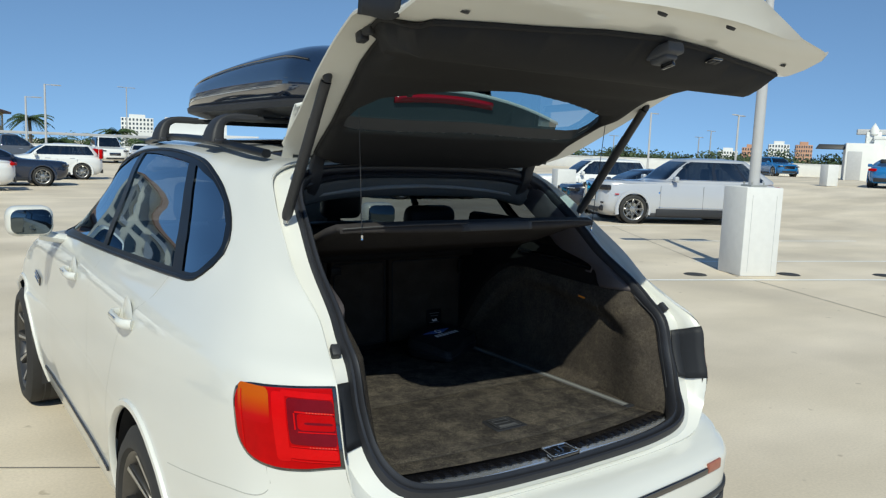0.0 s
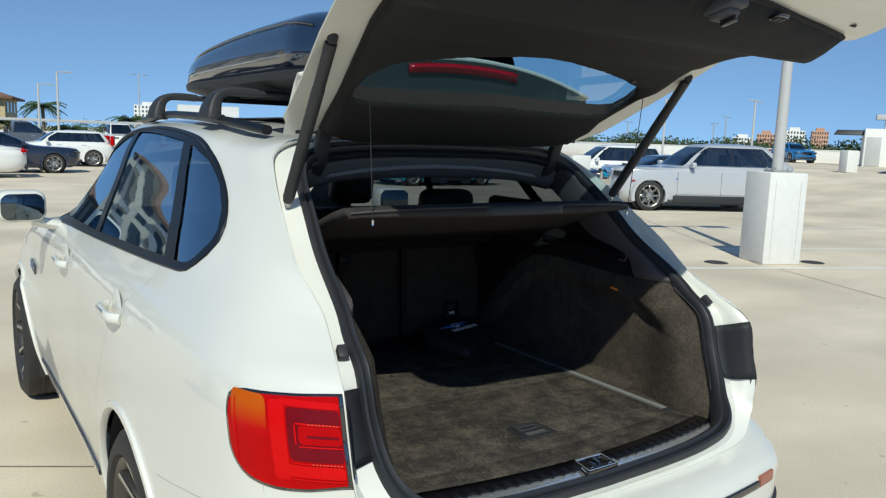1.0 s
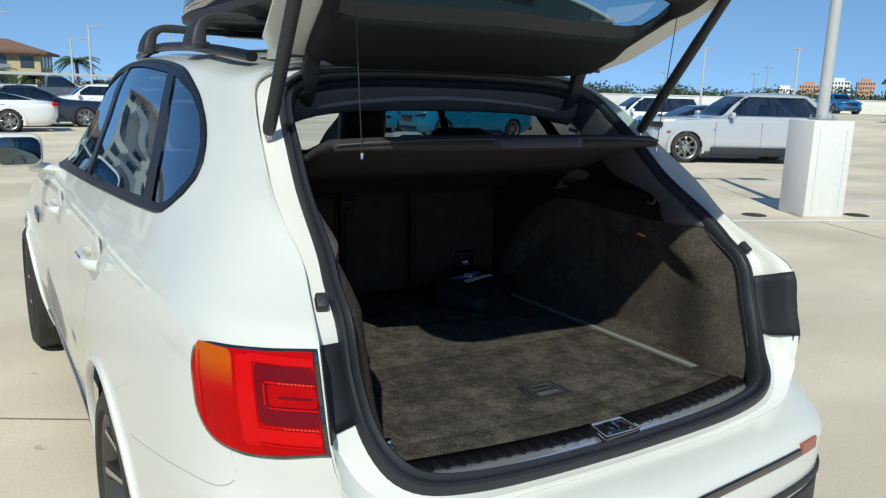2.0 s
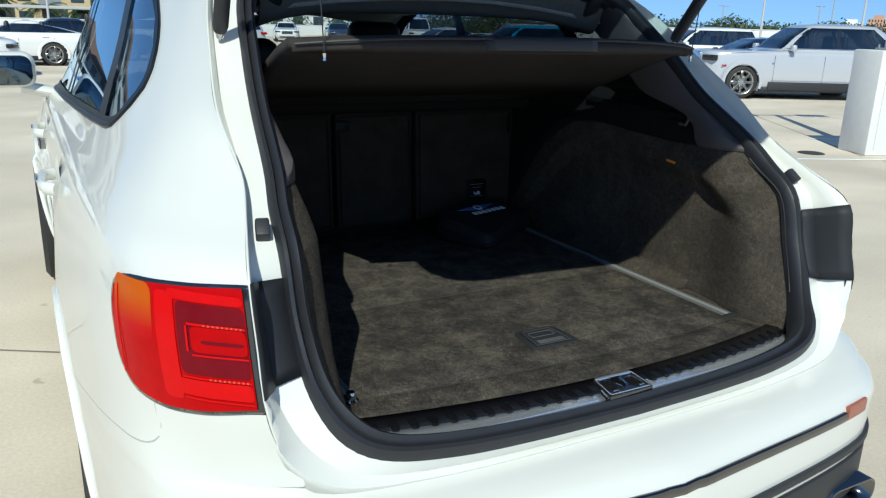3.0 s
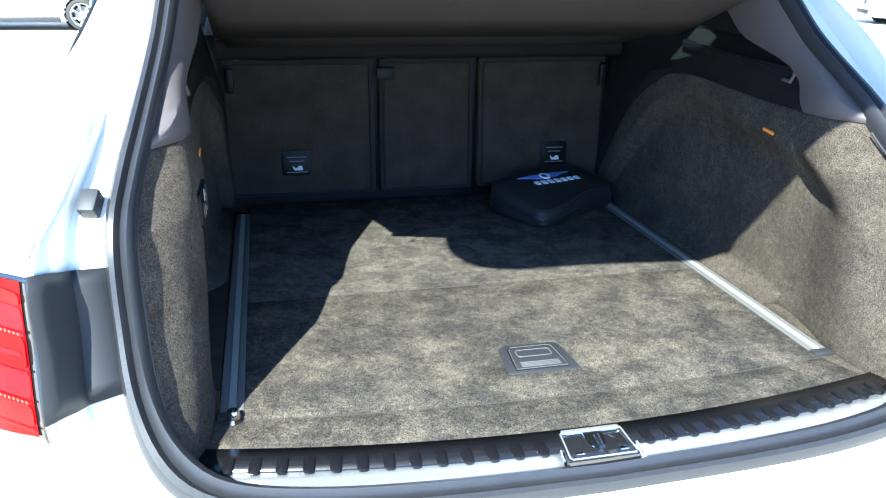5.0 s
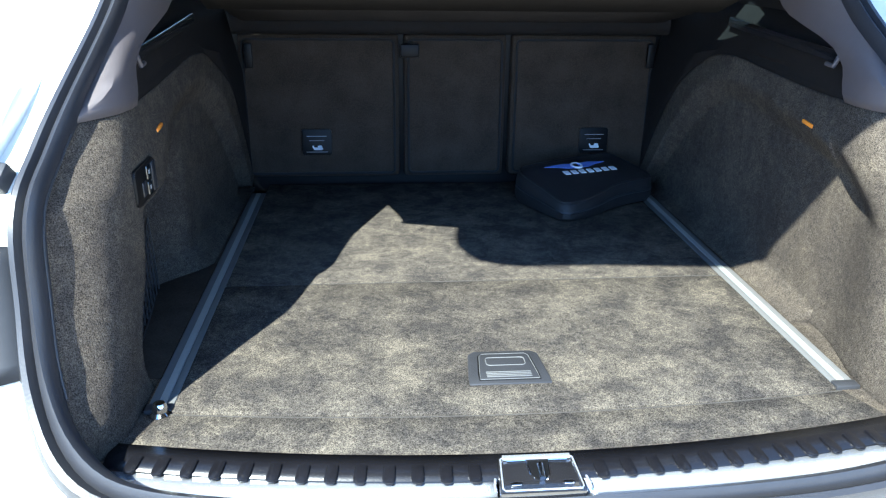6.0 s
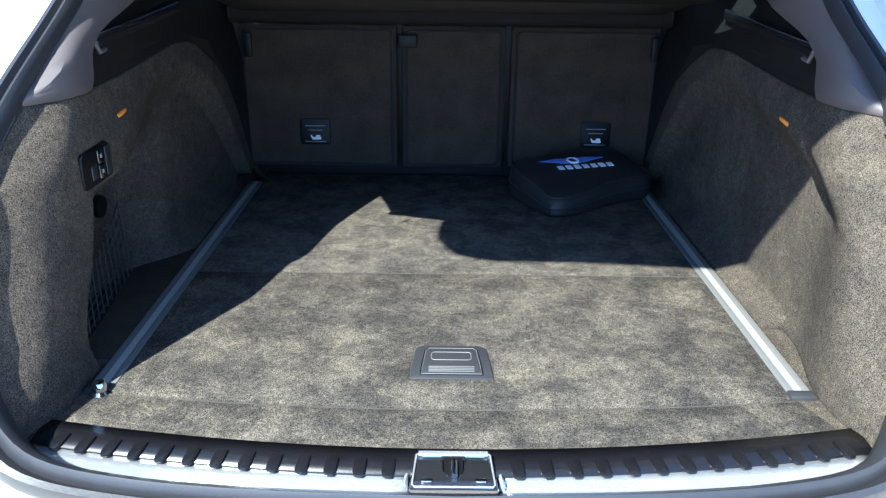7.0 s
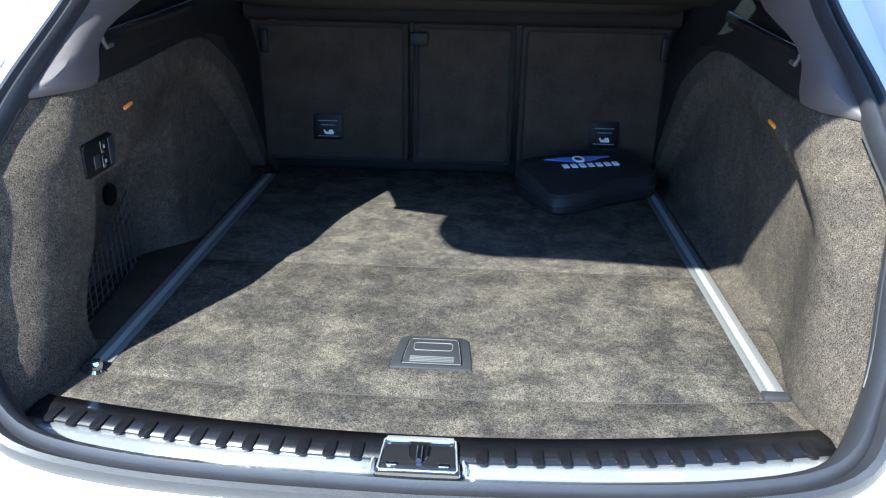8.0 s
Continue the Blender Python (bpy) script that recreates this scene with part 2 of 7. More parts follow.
M_RUBBER = material("black_rubber", (0.022, 0.023, 0.028), 0.42, noise_scale=40, amount=0.2, bump=0.08, bump_scale=300)
M_TYRE = material("tyre_rubber", (0.028, 0.027, 0.026), 0.75, noise_scale=30, amount=0.25, bump=0.2, bump_scale=200)
M_CHROME = material("chrome", (0.72, 0.73, 0.75), 0.08, metal=1.0, noise_scale=30, amount=0.04)
M_DARKCHROME = material("dark_chrome", (0.16, 0.16, 0.17), 0.12, metal=1.0, noise_scale=30, amount=0.05)
M_ALU = material("brushed_aluminium", (0.34, 0.35, 0.34), 0.45, metal=0.25, noise_scale=90, amount=0.1)
M_RIM = material("grey_alloy", (0.10, 0.095, 0.09), 0.35, metal=0.7, noise_scale=20, amount=0.15)
M_RIM_BRIGHT = material("machined_alloy", (0.48, 0.47, 0.45), 0.3, metal=0.8, noise_scale=20, amount=0.1)
M_LEATHER = material("dark_leather", (0.018, 0.018, 0.021), 0.5, noise_scale=50, amount=0.2, bump=0.15, bump_scale=300)
M_LINER = material("headliner_cloth", (0.26, 0.265, 0.26), 0.9, noise_scale=90, amount=0.12, bump=0.1, bump_scale=900)
M_BAG = material("black_nylon", (0.0115, 0.010, 0.0105), 0.65, noise_scale=120, amount=0.3, bump=0.3, bump_scale=900)
M_RED = material("red_lens", (0.46, 0.002, 0.004), 0.25, spec=0.07, noise_scale=40, amount=0.2)
M_RED_DEEP = material("deep_red_lens", (0.17, 0.004, 0.010), 0.2, spec=0.12, noise_scale=40, amount=0.2)
M_ORANGE = material("orange_lens", (0.58, 0.085, 0.005), 0.2, spec=0.1, noise_scale=40, amount=0.2)
orange_nodes = M_ORANGE.node_tree.nodes  # the outer lens is orange above and turns red lower down
o_co, o_sep, o_ramp = (orange_nodes.new("ShaderNode" + k) for k in ("TexCoord", "SeparateXYZ", "ValToRGB"))
o_ramp.color_ramp.elements[0].position, o_ramp.color_ramp.elements[1].position = 1.085 / 1.3, 1.135 / 1.3
o_ramp.color_ramp.elements[0].color, o_ramp.color_ramp.elements[1].color = (0.44, 0.002, 0.005, 1), (0.46, 0.085, 0.006, 1)
o_part = orange_nodes.new("ShaderNodeMath")
o_part.operation, o_part.inputs[1].default_value = "DIVIDE", 1.3
for out_, in_ in ((o_co.outputs["Object"], o_sep.inputs[0]), (o_sep.outputs["Z"], o_part.inputs[0]), (o_part.outputs[0], o_ramp.inputs["Fac"]), (o_ramp.outputs["Color"], orange_nodes["Principled BSDF"].inputs["Base Color"])):
    M_ORANGE.node_tree.links.new(out_, in_)
M_DULL_RED = material("dull_red_reflector", (0.36, 0.12, 0.08), 0.3, noise_scale=60, amount=0.2)
M_BRAKE = material("bright_red_lens", (0.36, 0.006, 0.016), 0.2, noise_scale=40, amount=0.1)
M_AMBER = material("amber_lens", (0.9, 0.30, 0.04), 0.25, noise_scale=60, amount=0.2)
M_LOCK = material("grey_lock_plastic", (0.055, 0.06, 0.072), 0.55, noise_scale=60, amount=0.1)
M_RED_BRIGHT = material("bright_red_strip", (0.58, 0.003, 0.005), 0.2, spec=0.12, noise_scale=60, amount=0.1)
M_PRISM = material("pale_red_prism", (0.62, 0.10, 0.06), 0.2, noise_scale=60, amount=0.1)
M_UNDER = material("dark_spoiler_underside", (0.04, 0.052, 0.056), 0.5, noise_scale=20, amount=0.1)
M_SEAM = material("paint_seam", (0.42, 0.42, 0.39), 0.6, noise_scale=20, amount=0.1)
M_CLOTH = material("dark_cover_cloth", (0.046, 0.041, 0.040), 0.9, noise_scale=40, amount=0.25, bump=0.2, bump_scale=700, big=6.0, spec=0.2)
M_PANEL = material("matt_panel_plastic", (0.019, 0.021, 0.026), 0.6, noise_scale=60, amount=0.1, spec=0.3)
M_MIRROR = material("dimmed_mirror", (0.13, 0.16, 0.18), 0.06, metal=1.0, noise_scale=20, amount=0.04)
M_THREAD = material("pale_thread", (0.06, 0.054, 0.046), 0.9, noise_scale=400, amount=0.6)
M_COVER = material("black_cover_plastic", (0.004, 0.004, 0.0045), 0.5, noise_scale=60, amount=0.15, spec=0.2)
M_SILL = material("ribbed_black_plastic", (0.008, 0.008, 0.010), 0.26, spec=0.4, noise_scale=25, amount=0.35, bump=0.05, bump_scale=400, big=5)
M_BRIGHT = material("bright_metal_edge", (0.72, 0.75, 0.80), 0.13, metal=0.8, noise_scale=30, amount=0.05)
M_RAIL = material("dull_aluminium", (0.13, 0.131, 0.13), 0.5, metal=0.2, noise_scale=90, amount=0.1)
M_UPPER = material("black_upper_trim", (0.014, 0.0122, 0.0115), 0.8, noise_scale=40, amount=0.25, bump=0.2, bump_scale=700, spec=0.15)
M_HEADER = material("charcoal_header_cloth", (0.105, 0.108, 0.106), 0.9, noise_scale=90, amount=0.15, bump=0.1, bump_scale=900)
M_FRAME = material("black_window_frame", (0.008, 0.010, 0.014), 0.3, spec=0.25, noise_scale=30, amount=0.1)
M_ICON_DIM = material("worn_print", (0.32, 0.33, 0.34), 0.6, noise_scale=300, amount=0.3)
M_ICON = material("pale_print", (0.80, 0.82, 0.86), 0.5, noise_scale=80, amount=0.1)
M_ICON_BLUE = material("blue_embroidery", (0.14, 0.22, 0.62), 0.7, noise_scale=300, amount=0.3)
M_TINT = thin_glass("tinted_window_glass", (0.22, 0.25, 0.28), 0.42, (0.72, 0.88, 1.0))
M_CLEAR = thin_glass("front_door_glass", (0.34, 0.39, 0.42), 0.36, (0.72, 0.88, 1.0))
M_PARKED = thin_glass("parked_car_glass", (0.16, 0.18, 0.20), 0.13, (0.8, 0.92, 1.0))
M_GLASS = thin_glass("clear_window_glass", (0.82, 0.88, 0.88), 0.05)
M_GATE_GLASS = thin_glass("rear_window_glass", (0.45, 0.62, 0.68), 0.03)
M_LENS = thin_glass("lamp_lens", (0.9, 0.9, 0.92), 0.06)
M_HEADLAMP = material("headlamp_interior", (0.05, 0.05, 0.055), 0.2, metal=0.5, noise_scale=30, amount=0.4)
M_POST = material("white_painted_concrete", (0.74, 0.74, 0.72), 0.75, noise_scale=9, amount=0.08, bump=0.15, bump_scale=40, big=1.2)
M_POLE = material("grey_painted_steel", (0.50, 0.50, 0.50), 0.45, noise_scale=8, amount=0.1)
M_LINE = material("white_road_paint", (0.93, 0.92, 0.88), 0.8, noise_scale=20, amount=0.2, bump=0.1, bump_scale=60)
M_WALL = material("white_rendered_wall", (0.80, 0.80, 0.77), 0.85, noise_scale=2.0, amount=0.06, bump=0.1, bump_scale=30)
M_JOINT = material("joint_filler", (0.26, 0.235, 0.20), 0.9, noise_scale=12, amount=0.4)
M_IRON = material("dark_drain_cover", (0.05, 0.048, 0.045), 0.7, noise_scale=30, amount=0.3, bump=0.2, bump_scale=60)


def carpet_material(name, patch_lo, patch_hi, pile=1.0, patch_scale=11.0, fine=370):
    """Short brown-grey pile: pale and dark fibre tips, brushed patches, crushed relief."""
    m = bpy.data.materials.new(name)
    m.use_nodes = True
    nt = m.node_tree
    b = nt.nodes["Principled BSDF"]
    b.inputs["Roughness"].default_value = 0.95
    b.inputs["Specular IOR Level"].default_value = 0.06
    co = nt.nodes.new("ShaderNodeTexCoord")

    def noise_at(scale, detail, rough=0.6, twist=0.0):
        n = nt.nodes.new("ShaderNodeTexNoise")
        n.inputs["Scale"].default_value, n.inputs["Detail"].default_value, n.inputs["Roughness"].default_value = scale, detail, rough
        n.inputs["Distortion"].default_value = twist
        nt.links.new(co.outputs["Object"], n.inputs["Vector"])
        return n

    def ramp(src, lo, hi, dark, light):
        r = nt.nodes.new("ShaderNodeValToRGB")
        r.color_ramp.elements[0].position, r.color_ramp.elements[1].position = lo, hi
        r.color_ramp.elements[0].color, r.color_ramp.elements[1].color = (*dark, 1), (*light, 1)
        nt.links.new(src.outputs["Fac"], r.inputs["Fac"])
        return r.outputs["Color"]

    fibre, tuft, patch, brushed = noise_at(fine, 3, 0.75), noise_at(90, 3, 0.7), noise_at(patch_scale, 10, 0.80, 0.3), noise_at(patch_scale * 0.35, 3, 0.6, 0.8)
    last = ramp(fibre, 0.385, 0.63, tuple(c * pile for c in (0.024, 0.0215, 0.020)), tuple(c * pile for c in (0.160, 0.147, 0.132)))
    for extra in (ramp(tuft, 0.36, 0.64, (0.80, 0.80, 0.80), (1.16, 1.15, 1.12)), ramp(patch, 0.42, 0.62, patch_lo, patch_hi), ramp(brushed, 0.40, 0.62, (0.86, 0.86, 0.87), (1.11, 1.10, 1.07))):
        mix = nt.nodes.new("ShaderNodeMix")
        mix.data_type, mix.blend_type = "RGBA", "MULTIPLY"
        mix.inputs["Factor"].default_value = 1.0
        nt.links.new(last, mix.inputs["A"])
        nt.links.new(extra, mix.inputs["B"])
        last = mix.outputs["Result"]
    nt.links.new(last, b.inputs["Base Color"])
    bump = nt.nodes.new("ShaderNodeBump")
    bump.inputs["Strength"].default_value, bump.inputs["Distance"].default_value = 0.7, 0.003
    nt.links.new(fibre.outputs["Fac"], bump.inputs["Height"])
    nt.links.new(bump.outputs["Normal"], b.inputs["Normal"])
    return m


M_CARPET = carpet_material("brown_grey_carpet", (0.50, 0.495, 0.51), (1.31, 1.26, 1.15), 0.97, 14.0, 540)
M_WALL_CARPET = carpet_material("brown_grey_side_carpet", (0.76, 0.71, 0.67), (1.09, 1.01, 0.90), 0.86, 9.0, 600)
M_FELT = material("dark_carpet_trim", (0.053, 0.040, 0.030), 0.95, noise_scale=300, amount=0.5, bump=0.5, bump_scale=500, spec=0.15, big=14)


def concrete_material():
    """Sun-bleached parking deck: pale slab with broom grain, tyre smears, stains and fine cracks."""
    m = bpy.data.materials.new("parking_deck_concrete")
    m.use_nodes = True
    nt = m.node_tree
    b = nt.nodes["Principled BSDF"]
    b.inputs["Roughness"].default_value = 0.85
    co = nt.nodes.new("ShaderNodeTexCoord")
    mp = nt.nodes.new("ShaderNodeMapping")
    mp.inputs["Scale"].default_value = (0.6, 1.3, 1)
    nt.links.new(co.outputs["Object"], mp.inputs["Vector"])

    def noise_at(scale, detail, src):
        n = nt.nodes.new("ShaderNodeTexNoise")
        n.inputs["Scale"].default_value, n.inputs["Detail"].default_value = scale, detail
        nt.links.new(src, n.inputs["Vector"])
        return n

    smear, stain, grain = noise_at(0.55, 5, mp.outputs["Vector"]), noise_at(0.35, 6, co.outputs["Object"]), noise_at(60, 4, co.outputs["Object"])
    spots = noise_at(7.0, 2, co.outputs["Object"])
    r1, r2, r3, r4 = (nt.nodes.new("ShaderNodeValToRGB") for _ in range(4))
    for r, lo, hi, a, c in ((r1, 0.40, 0.64, (0.72, 0.62, 0.475, 1), (0.83, 0.72, 0.565, 1)), (r2, 0.35, 0.6, (0.80, 0.80, 0.81, 1), (1, 1, 1, 1)), (r3, 0.3, 0.7, (0.88, 0.88, 0.88, 1), (1, 1, 1, 1)), (r4, 0.24, 0.29, (0.72, 0.70, 0.68, 1), (1, 1, 1, 1))):
        r.color_ramp.elements[0].position, r.color_ramp.elements[1].position = lo, hi
        r.color_ramp.elements[0].color, r.color_ramp.elements[1].color = a, c
    nt.links.new(smear.outputs["Fac"], r1.inputs["Fac"])
    nt.links.new(stain.outputs["Fac"], r2.inputs["Fac"])
    nt.links.new(grain.outputs["Fac"], r3.inputs["Fac"])
    nt.links.new(spots.outputs["Fac"], r4.inputs["Fac"])
    last = r1.outputs["Color"]
    for r in (r2, r3, r4):
        mix = nt.nodes.new("ShaderNodeMix")
        mix.data_type, mix.blend_type = "RGBA", "MULTIPLY"
        mix.inputs["Factor"].default_value = 1.0
        nt.links.new(last, mix.inputs["A"])
        nt.links.new(r.outputs["Color"], mix.inputs["B"])
        last = mix.outputs["Result"]
    nt.links.new(last, b.inputs["Base Color"])
    bump = nt.nodes.new("ShaderNodeBump")
    bump.inputs["Strength"].default_value, bump.inputs["Distance"].default_value = 0.25, 0.004
    nt.links.new(grain.outputs["Fac"], bump.inputs["Height"])
    nt.links.new(bump.outputs["Normal"], b.inputs["Normal"])
    return m


M_DECK = concrete_material()
# ---- ground ----
BASE = -9.0  # street level under the raised deck


def deck_z(x, y):
    """The deck is level round the car and rises gently to the far right; past its edges lies the street."""
    if not (-45.25 < x < 64 and -45.25 < y < 76):
        return BASE
    t = min(1, max(0, (x - 19.5) / 16.0))
    return 0.86 * t * t * (3 - 2 * t)


XS = [-4000, -300, -45.3, -45.2, -20, 0, 10, 19.5, 21, 23, 25, 27, 29, 31, 33, 35.5, 45, 63.9, 64.1, 300, 4000]
YS = [-4000, -300, -45.3, -45.2, -20, 0, 20, 50, 75.9, 76.1, 300, 4000]
ground = part("ground", grid([[(x, y, deck_z(x, y)) for x in XS] for y in YS]), M_DECK)
tagged(ground, "pale sun-bleached concrete parking deck with faint tyre smears", "ground", kind="structure")

# ---- the white SUV: x to its right, y to its front, z up; y = 0 at the boot latch ----
suv = thing("suv", "white luxury SUV with open tailgate, roof box and carpeted boot", "car")


CROWN = 0.05


class Net:
    """Half a car body from rings at rising heights; each ring runs from the nose round the side to the boot opening."""

    def __init__(self):
        self.rows = []

    def ring(self, z, nose, front, axle, fore, mid, rear, quarter, corner, bend, edge):
        """Half-width and y of each station, as (x, y) pairs; nose and edge close the ring."""
        self.rows.append([(x, y, z) for x, y in ((0, nose), (front[0] * 0.6, nose - 0.03), front, axle, fore, mid, rear, quarter, corner, bend, edge)])

    def dome(self, z, k, dy):
        """A ring of the roof: the ring below drawn in towards the spine."""
        self.rows.append([(x * k, y + dy * (1 if j > 6 else -1 if j < 3 else 0), z) for j, (x, y, _) in enumerate(self.rows[-1])])

    def done(self):
        self.P = np.array(self.rows)
        for p in self.P.reshape(-1, 3):  # the roof and the tops of the side windows arch up over the cabin
            over = np.clip((p[2] - 1.45) / 0.20, 0, 1) * np.clip((p[1] - 0.88) / 0.75, 0, 1) * np.clip((3.0 - p[1]) / 0.5, 0, 1)
            p[2] += CROWN * over * over * (3 - 2 * over)
        self.nv, self.ns = self.P.shape[0] - 1, self.P.shape[1] - 1
        vt = np.linspace(0, self.nv, 60 * self.nv + 1)
        self.vt, self.zt = vt, pchip(range(self.nv + 1), np.array([r[0][2] for r in self.rows]), vt)
        return self

    def at(self, s, v):
        row = pchip(range(self.nv + 1), self.P, np.array(float(np.clip(v, 0, self.nv))))
        return pchip(range(self.ns + 1), row, np.array(float(np.clip(s, 0, self.ns))))

    def v_of(self, z):
        return float(np.interp(z, self.zt, self.vt))

    def s_of(self, y, v, lo=2.2, hi=None):
        row = pchip(range(self.nv + 1), self.P, np.array(float(v)))
        q = np.linspace(lo, hi or self.ns, 400)
        ys = pchip(range(self.ns + 1), row, q)[:, 1]
        return float(np.interp(-y, -ys, q))

    def sv(self, yz):
        return [(self.s_of(y, self.v_of(z)), self.v_of(z)) for y, z in yz]

    def out(self, s, v, d):
        """A point d metres off the surface."""
        p = self.at(s, v)
        a, b = self.at(s + 0.02, v) - self.at(s - 0.02, v), self.at(s, v + 0.02) - self.at(s, v - 0.02)
        n = np.cross(a, b)
        n /= np.linalg.norm(n) + 1e-9
        if n[0] < 0 and abs(p[0]) > 0.05:
            n = -n
        return p + d * n


N = Net()
N.ring(0.22, 4.85, (0.72, 4.72), (0.90, 4.1), (0.90, 3.1), (0.90, 2.2), (0.90, 1.05), (0.88, 0.5), (0.80, 0.12), (0.55, -0.03), (0, -0.06))
N.ring(0.32, 4.92, (0.76, 4.78), (0.94, 4.1), (0.93, 3.1), (0.93, 2.2), (0.94, 1.05), (0.93, 0.5), (0.86, 0.13), (0.62, -0.08), (0, -0.15))
N.ring(0.45, 4.95, (0.78, 4.80), (0.992, 4.1), (0.95, 3.1), (0.95, 2.2), (0.975, 1.05), (0.955, 0.5), (0.89, 0.15), (0.66, -0.11), (0, -0.195))
N.ring(0.60, 4.96, (0.80, 4.80), (1.018, 4.08), (0.962, 3.1), (0.962, 2.2), (0.995, 1.05), (0.963, 0.5), (0.90, 0.16), (0.67, -0.12), (0, -0.215))
N.ring(0.70, 4.95, (0.80, 4.78), (1.022, 4.06), (0.967, 3.1), (0.967, 2.2), (1.0, 1.05), (0.963, 0.5), (0.90, 0.16), (0.68, -0.12), (0, -0.21))
N.ring(0.755, 4.94, (0.80, 4.77), (1.022, 4.06), (0.967, 3.1), (0.967, 2.2), (1.0, 1.05), (0.962, 0.5), (0.90, 0.165), (0.685, -0.12), (0, -0.20))
N.ring(0.785, 4.93, (0.80, 4.77), (1.02, 4.06), (0.967, 3.1), (0.967, 2.2), (1.0, 1.05), (0.962, 0.5), (0.90, 0.17), (0.685, -0.105), (0, -0.178))
N.ring(0.803, 4.93, (0.79, 4.76), (1.0, 4.06), (0.966, 3.1), (0.966, 2.2), (0.999, 1.05), (0.962, 0.5), (0.90, 0.175), (0.68, -0.075), (0, -0.135))
N.ring(0.815, 4.925, (0.79, 4.755), (0.998, 4.06), (0.966, 3.1), (0.966, 2.2), (0.998, 1.05), (0.962, 0.5), (0.90, 0.178), (0.69, -0.04), (0, -0.062))
N.ring(0.835, 4.92, (0.79, 4.75), (0.99, 4.06), (0.965, 3.1), (0.965, 2.2), (0.997, 1.05), (0.961, 0.5), (0.90, 0.18), (0.77, 0.05), (0.62, -0.03))
N.ring(0.89, 4.90, (0.78, 4.74), (0.985, 4.06), (0.963, 3.1), (0.963, 2.2), (0.993, 1.05), (0.96, 0.5), (0.90, 0.20), (0.80, 0.07), (0.70, 0.0))
N.ring(0.985, 4.86, (0.74, 4.72), (0.965, 4.05), (0.959, 3.1), (0.96, 2.2), (0.982, 1.05), (0.957, 0.5), (0.905, 0.23), (0.82, 0.085), (0.73, 0.008))
N.ring(1.08, 4.62, (0.68, 4.45), (0.93, 4.0), (0.955, 3.1), (0.957, 2.2), (0.967, 1.05), (0.948, 0.5), (0.908, 0.25), (0.825, 0.11), (0.733, 0.033))
N.ring(1.185, 3.95, (0.66, 3.80), (0.885, 3.62), (0.925, 3.05), (0.935, 2.2), (0.937, 1.05), (0.925, 0.52), (0.893, 0.29), (0.82, 0.15), (0.735, 0.06))
N.ring(1.25, 3.48, (0.62, 3.38), (0.82, 3.24), (0.885, 2.9), (0.895, 2.1), (0.892, 1.05), (0.88, 0.56), (0.85, 0.37), (0.785, 0.24), (0.71, 0.165))
N.ring(1.31, 3.33, (0.60, 3.23), (0.785, 3.08), (0.855, 2.8), (0.868, 2.05), (0.857, 1.05), (0.832, 0.60), (0.808, 0.45), (0.76, 0.34), (0.69, 0.262))
N.ring(1.405, 3.15, (0.58, 3.06), (0.748, 2.9), (0.82, 2.65), (0.832, 2.0), (0.812, 1.05), (0.772, 0.72), (0.755, 0.61), (0.73, 0.50), (0.697, 0.395))
N.ring(1.50, 2.95, (0.57, 2.87), (0.712, 2.73), (0.782, 2.5), (0.79, 1.95), (0.768, 1.12), (0.738, 0.86), (0.722, 0.75), (0.702, 0.64), (0.677, 0.53))
N.ring(1.61, 2.72, (0.55, 2.65), (0.665, 2.53), (0.725, 2.35), (0.735, 1.9), (0.72, 1.22), (0.695, 0.98), (0.68, 0.88), (0.665, 0.78), (0.645, 0.68))
N.ring(1.68, 2.55, (0.52, 2.49), (0.625, 2.39), (0.675, 2.25), (0.688, 1.85), (0.678, 1.28), (0.655, 1.05), (0.64, 0.94), (0.625, 0.86), (0.60, 0.79))
N.dome(1.718, 0.86, 0.03)
N.dome(1.738, 0.72, 0.02)
N.dome(1.748, 0.5, 0.01)
N.dome(1.752, 0.02, 0.0)
N.done()

# openings in the side: the window band, the wheel arches, the tail lamp, the windscreen
WINDOWS = [(3.20, 1.245), (2.6, 1.262), (1.9, 1.285), (1.2, 1.310), (1.02, 1.318), (0.93, 1.322), (0.875, 1.330), (0.835, 1.352), (0.797, 1.39), (0.785, 1.42), (0.79, 1.452), (0.835, 1.51), (0.925, 1.575), (1.08, 1.642), (1.30, 1.682), (1.9, 1.688), (2.25, 1.655), (2.6, 1.555), (2.95, 1.405), (3.12, 1.30)]
window_band = N.sv([tuple(p) for p in curve(WINDOWS, 120, closed=True)])


def arch(y0, r=0.465, z0=0.395):
    return N.sv([(y0 + r * math.cos(radians(a)), max(z0 + r * math.sin(radians(a)), 0.225)) for a in range(-20, 201, 10)])


def with_skirt(poly):
    return [(s, -0.3 if v < 0.1 else v) for s, v in poly]


LAMP = [(10.001, N.v_of(1.178)), (9.3, N.v_of(1.172)), (8.6, N.v_of(1.165)), (8.1, N.v_of(1.158)), (7.86, N.v_of(1.135)), (7.84, N.v_of(1.06)), (7.90, N.v_of(1.005)), (8.10, N.v_of(0.970)), (8.5, N.v_of(0.958)), (9.0, N.v_of(0.962)), (9.5, N.v_of(0.970)), (10.001, N.v_of(0.978))]
SHIELD = [(-0.02, N.v_of(1.275)), (1.0, N.v_of(1.275)), (1.75, N.v_of(1.275)), (1.95, N.v_of(1.32)), (1.95, N.v_of(1.62)), (1.8, N.v_of(1.66)), (1.0, N.v_of(1.67)), (-0.02, N.v_of(1.67))]
K = 0.42  # a station of the net is about this many rows wide when meshed


def scaled(poly):
    return [(s, v * K) for s, v in poly]


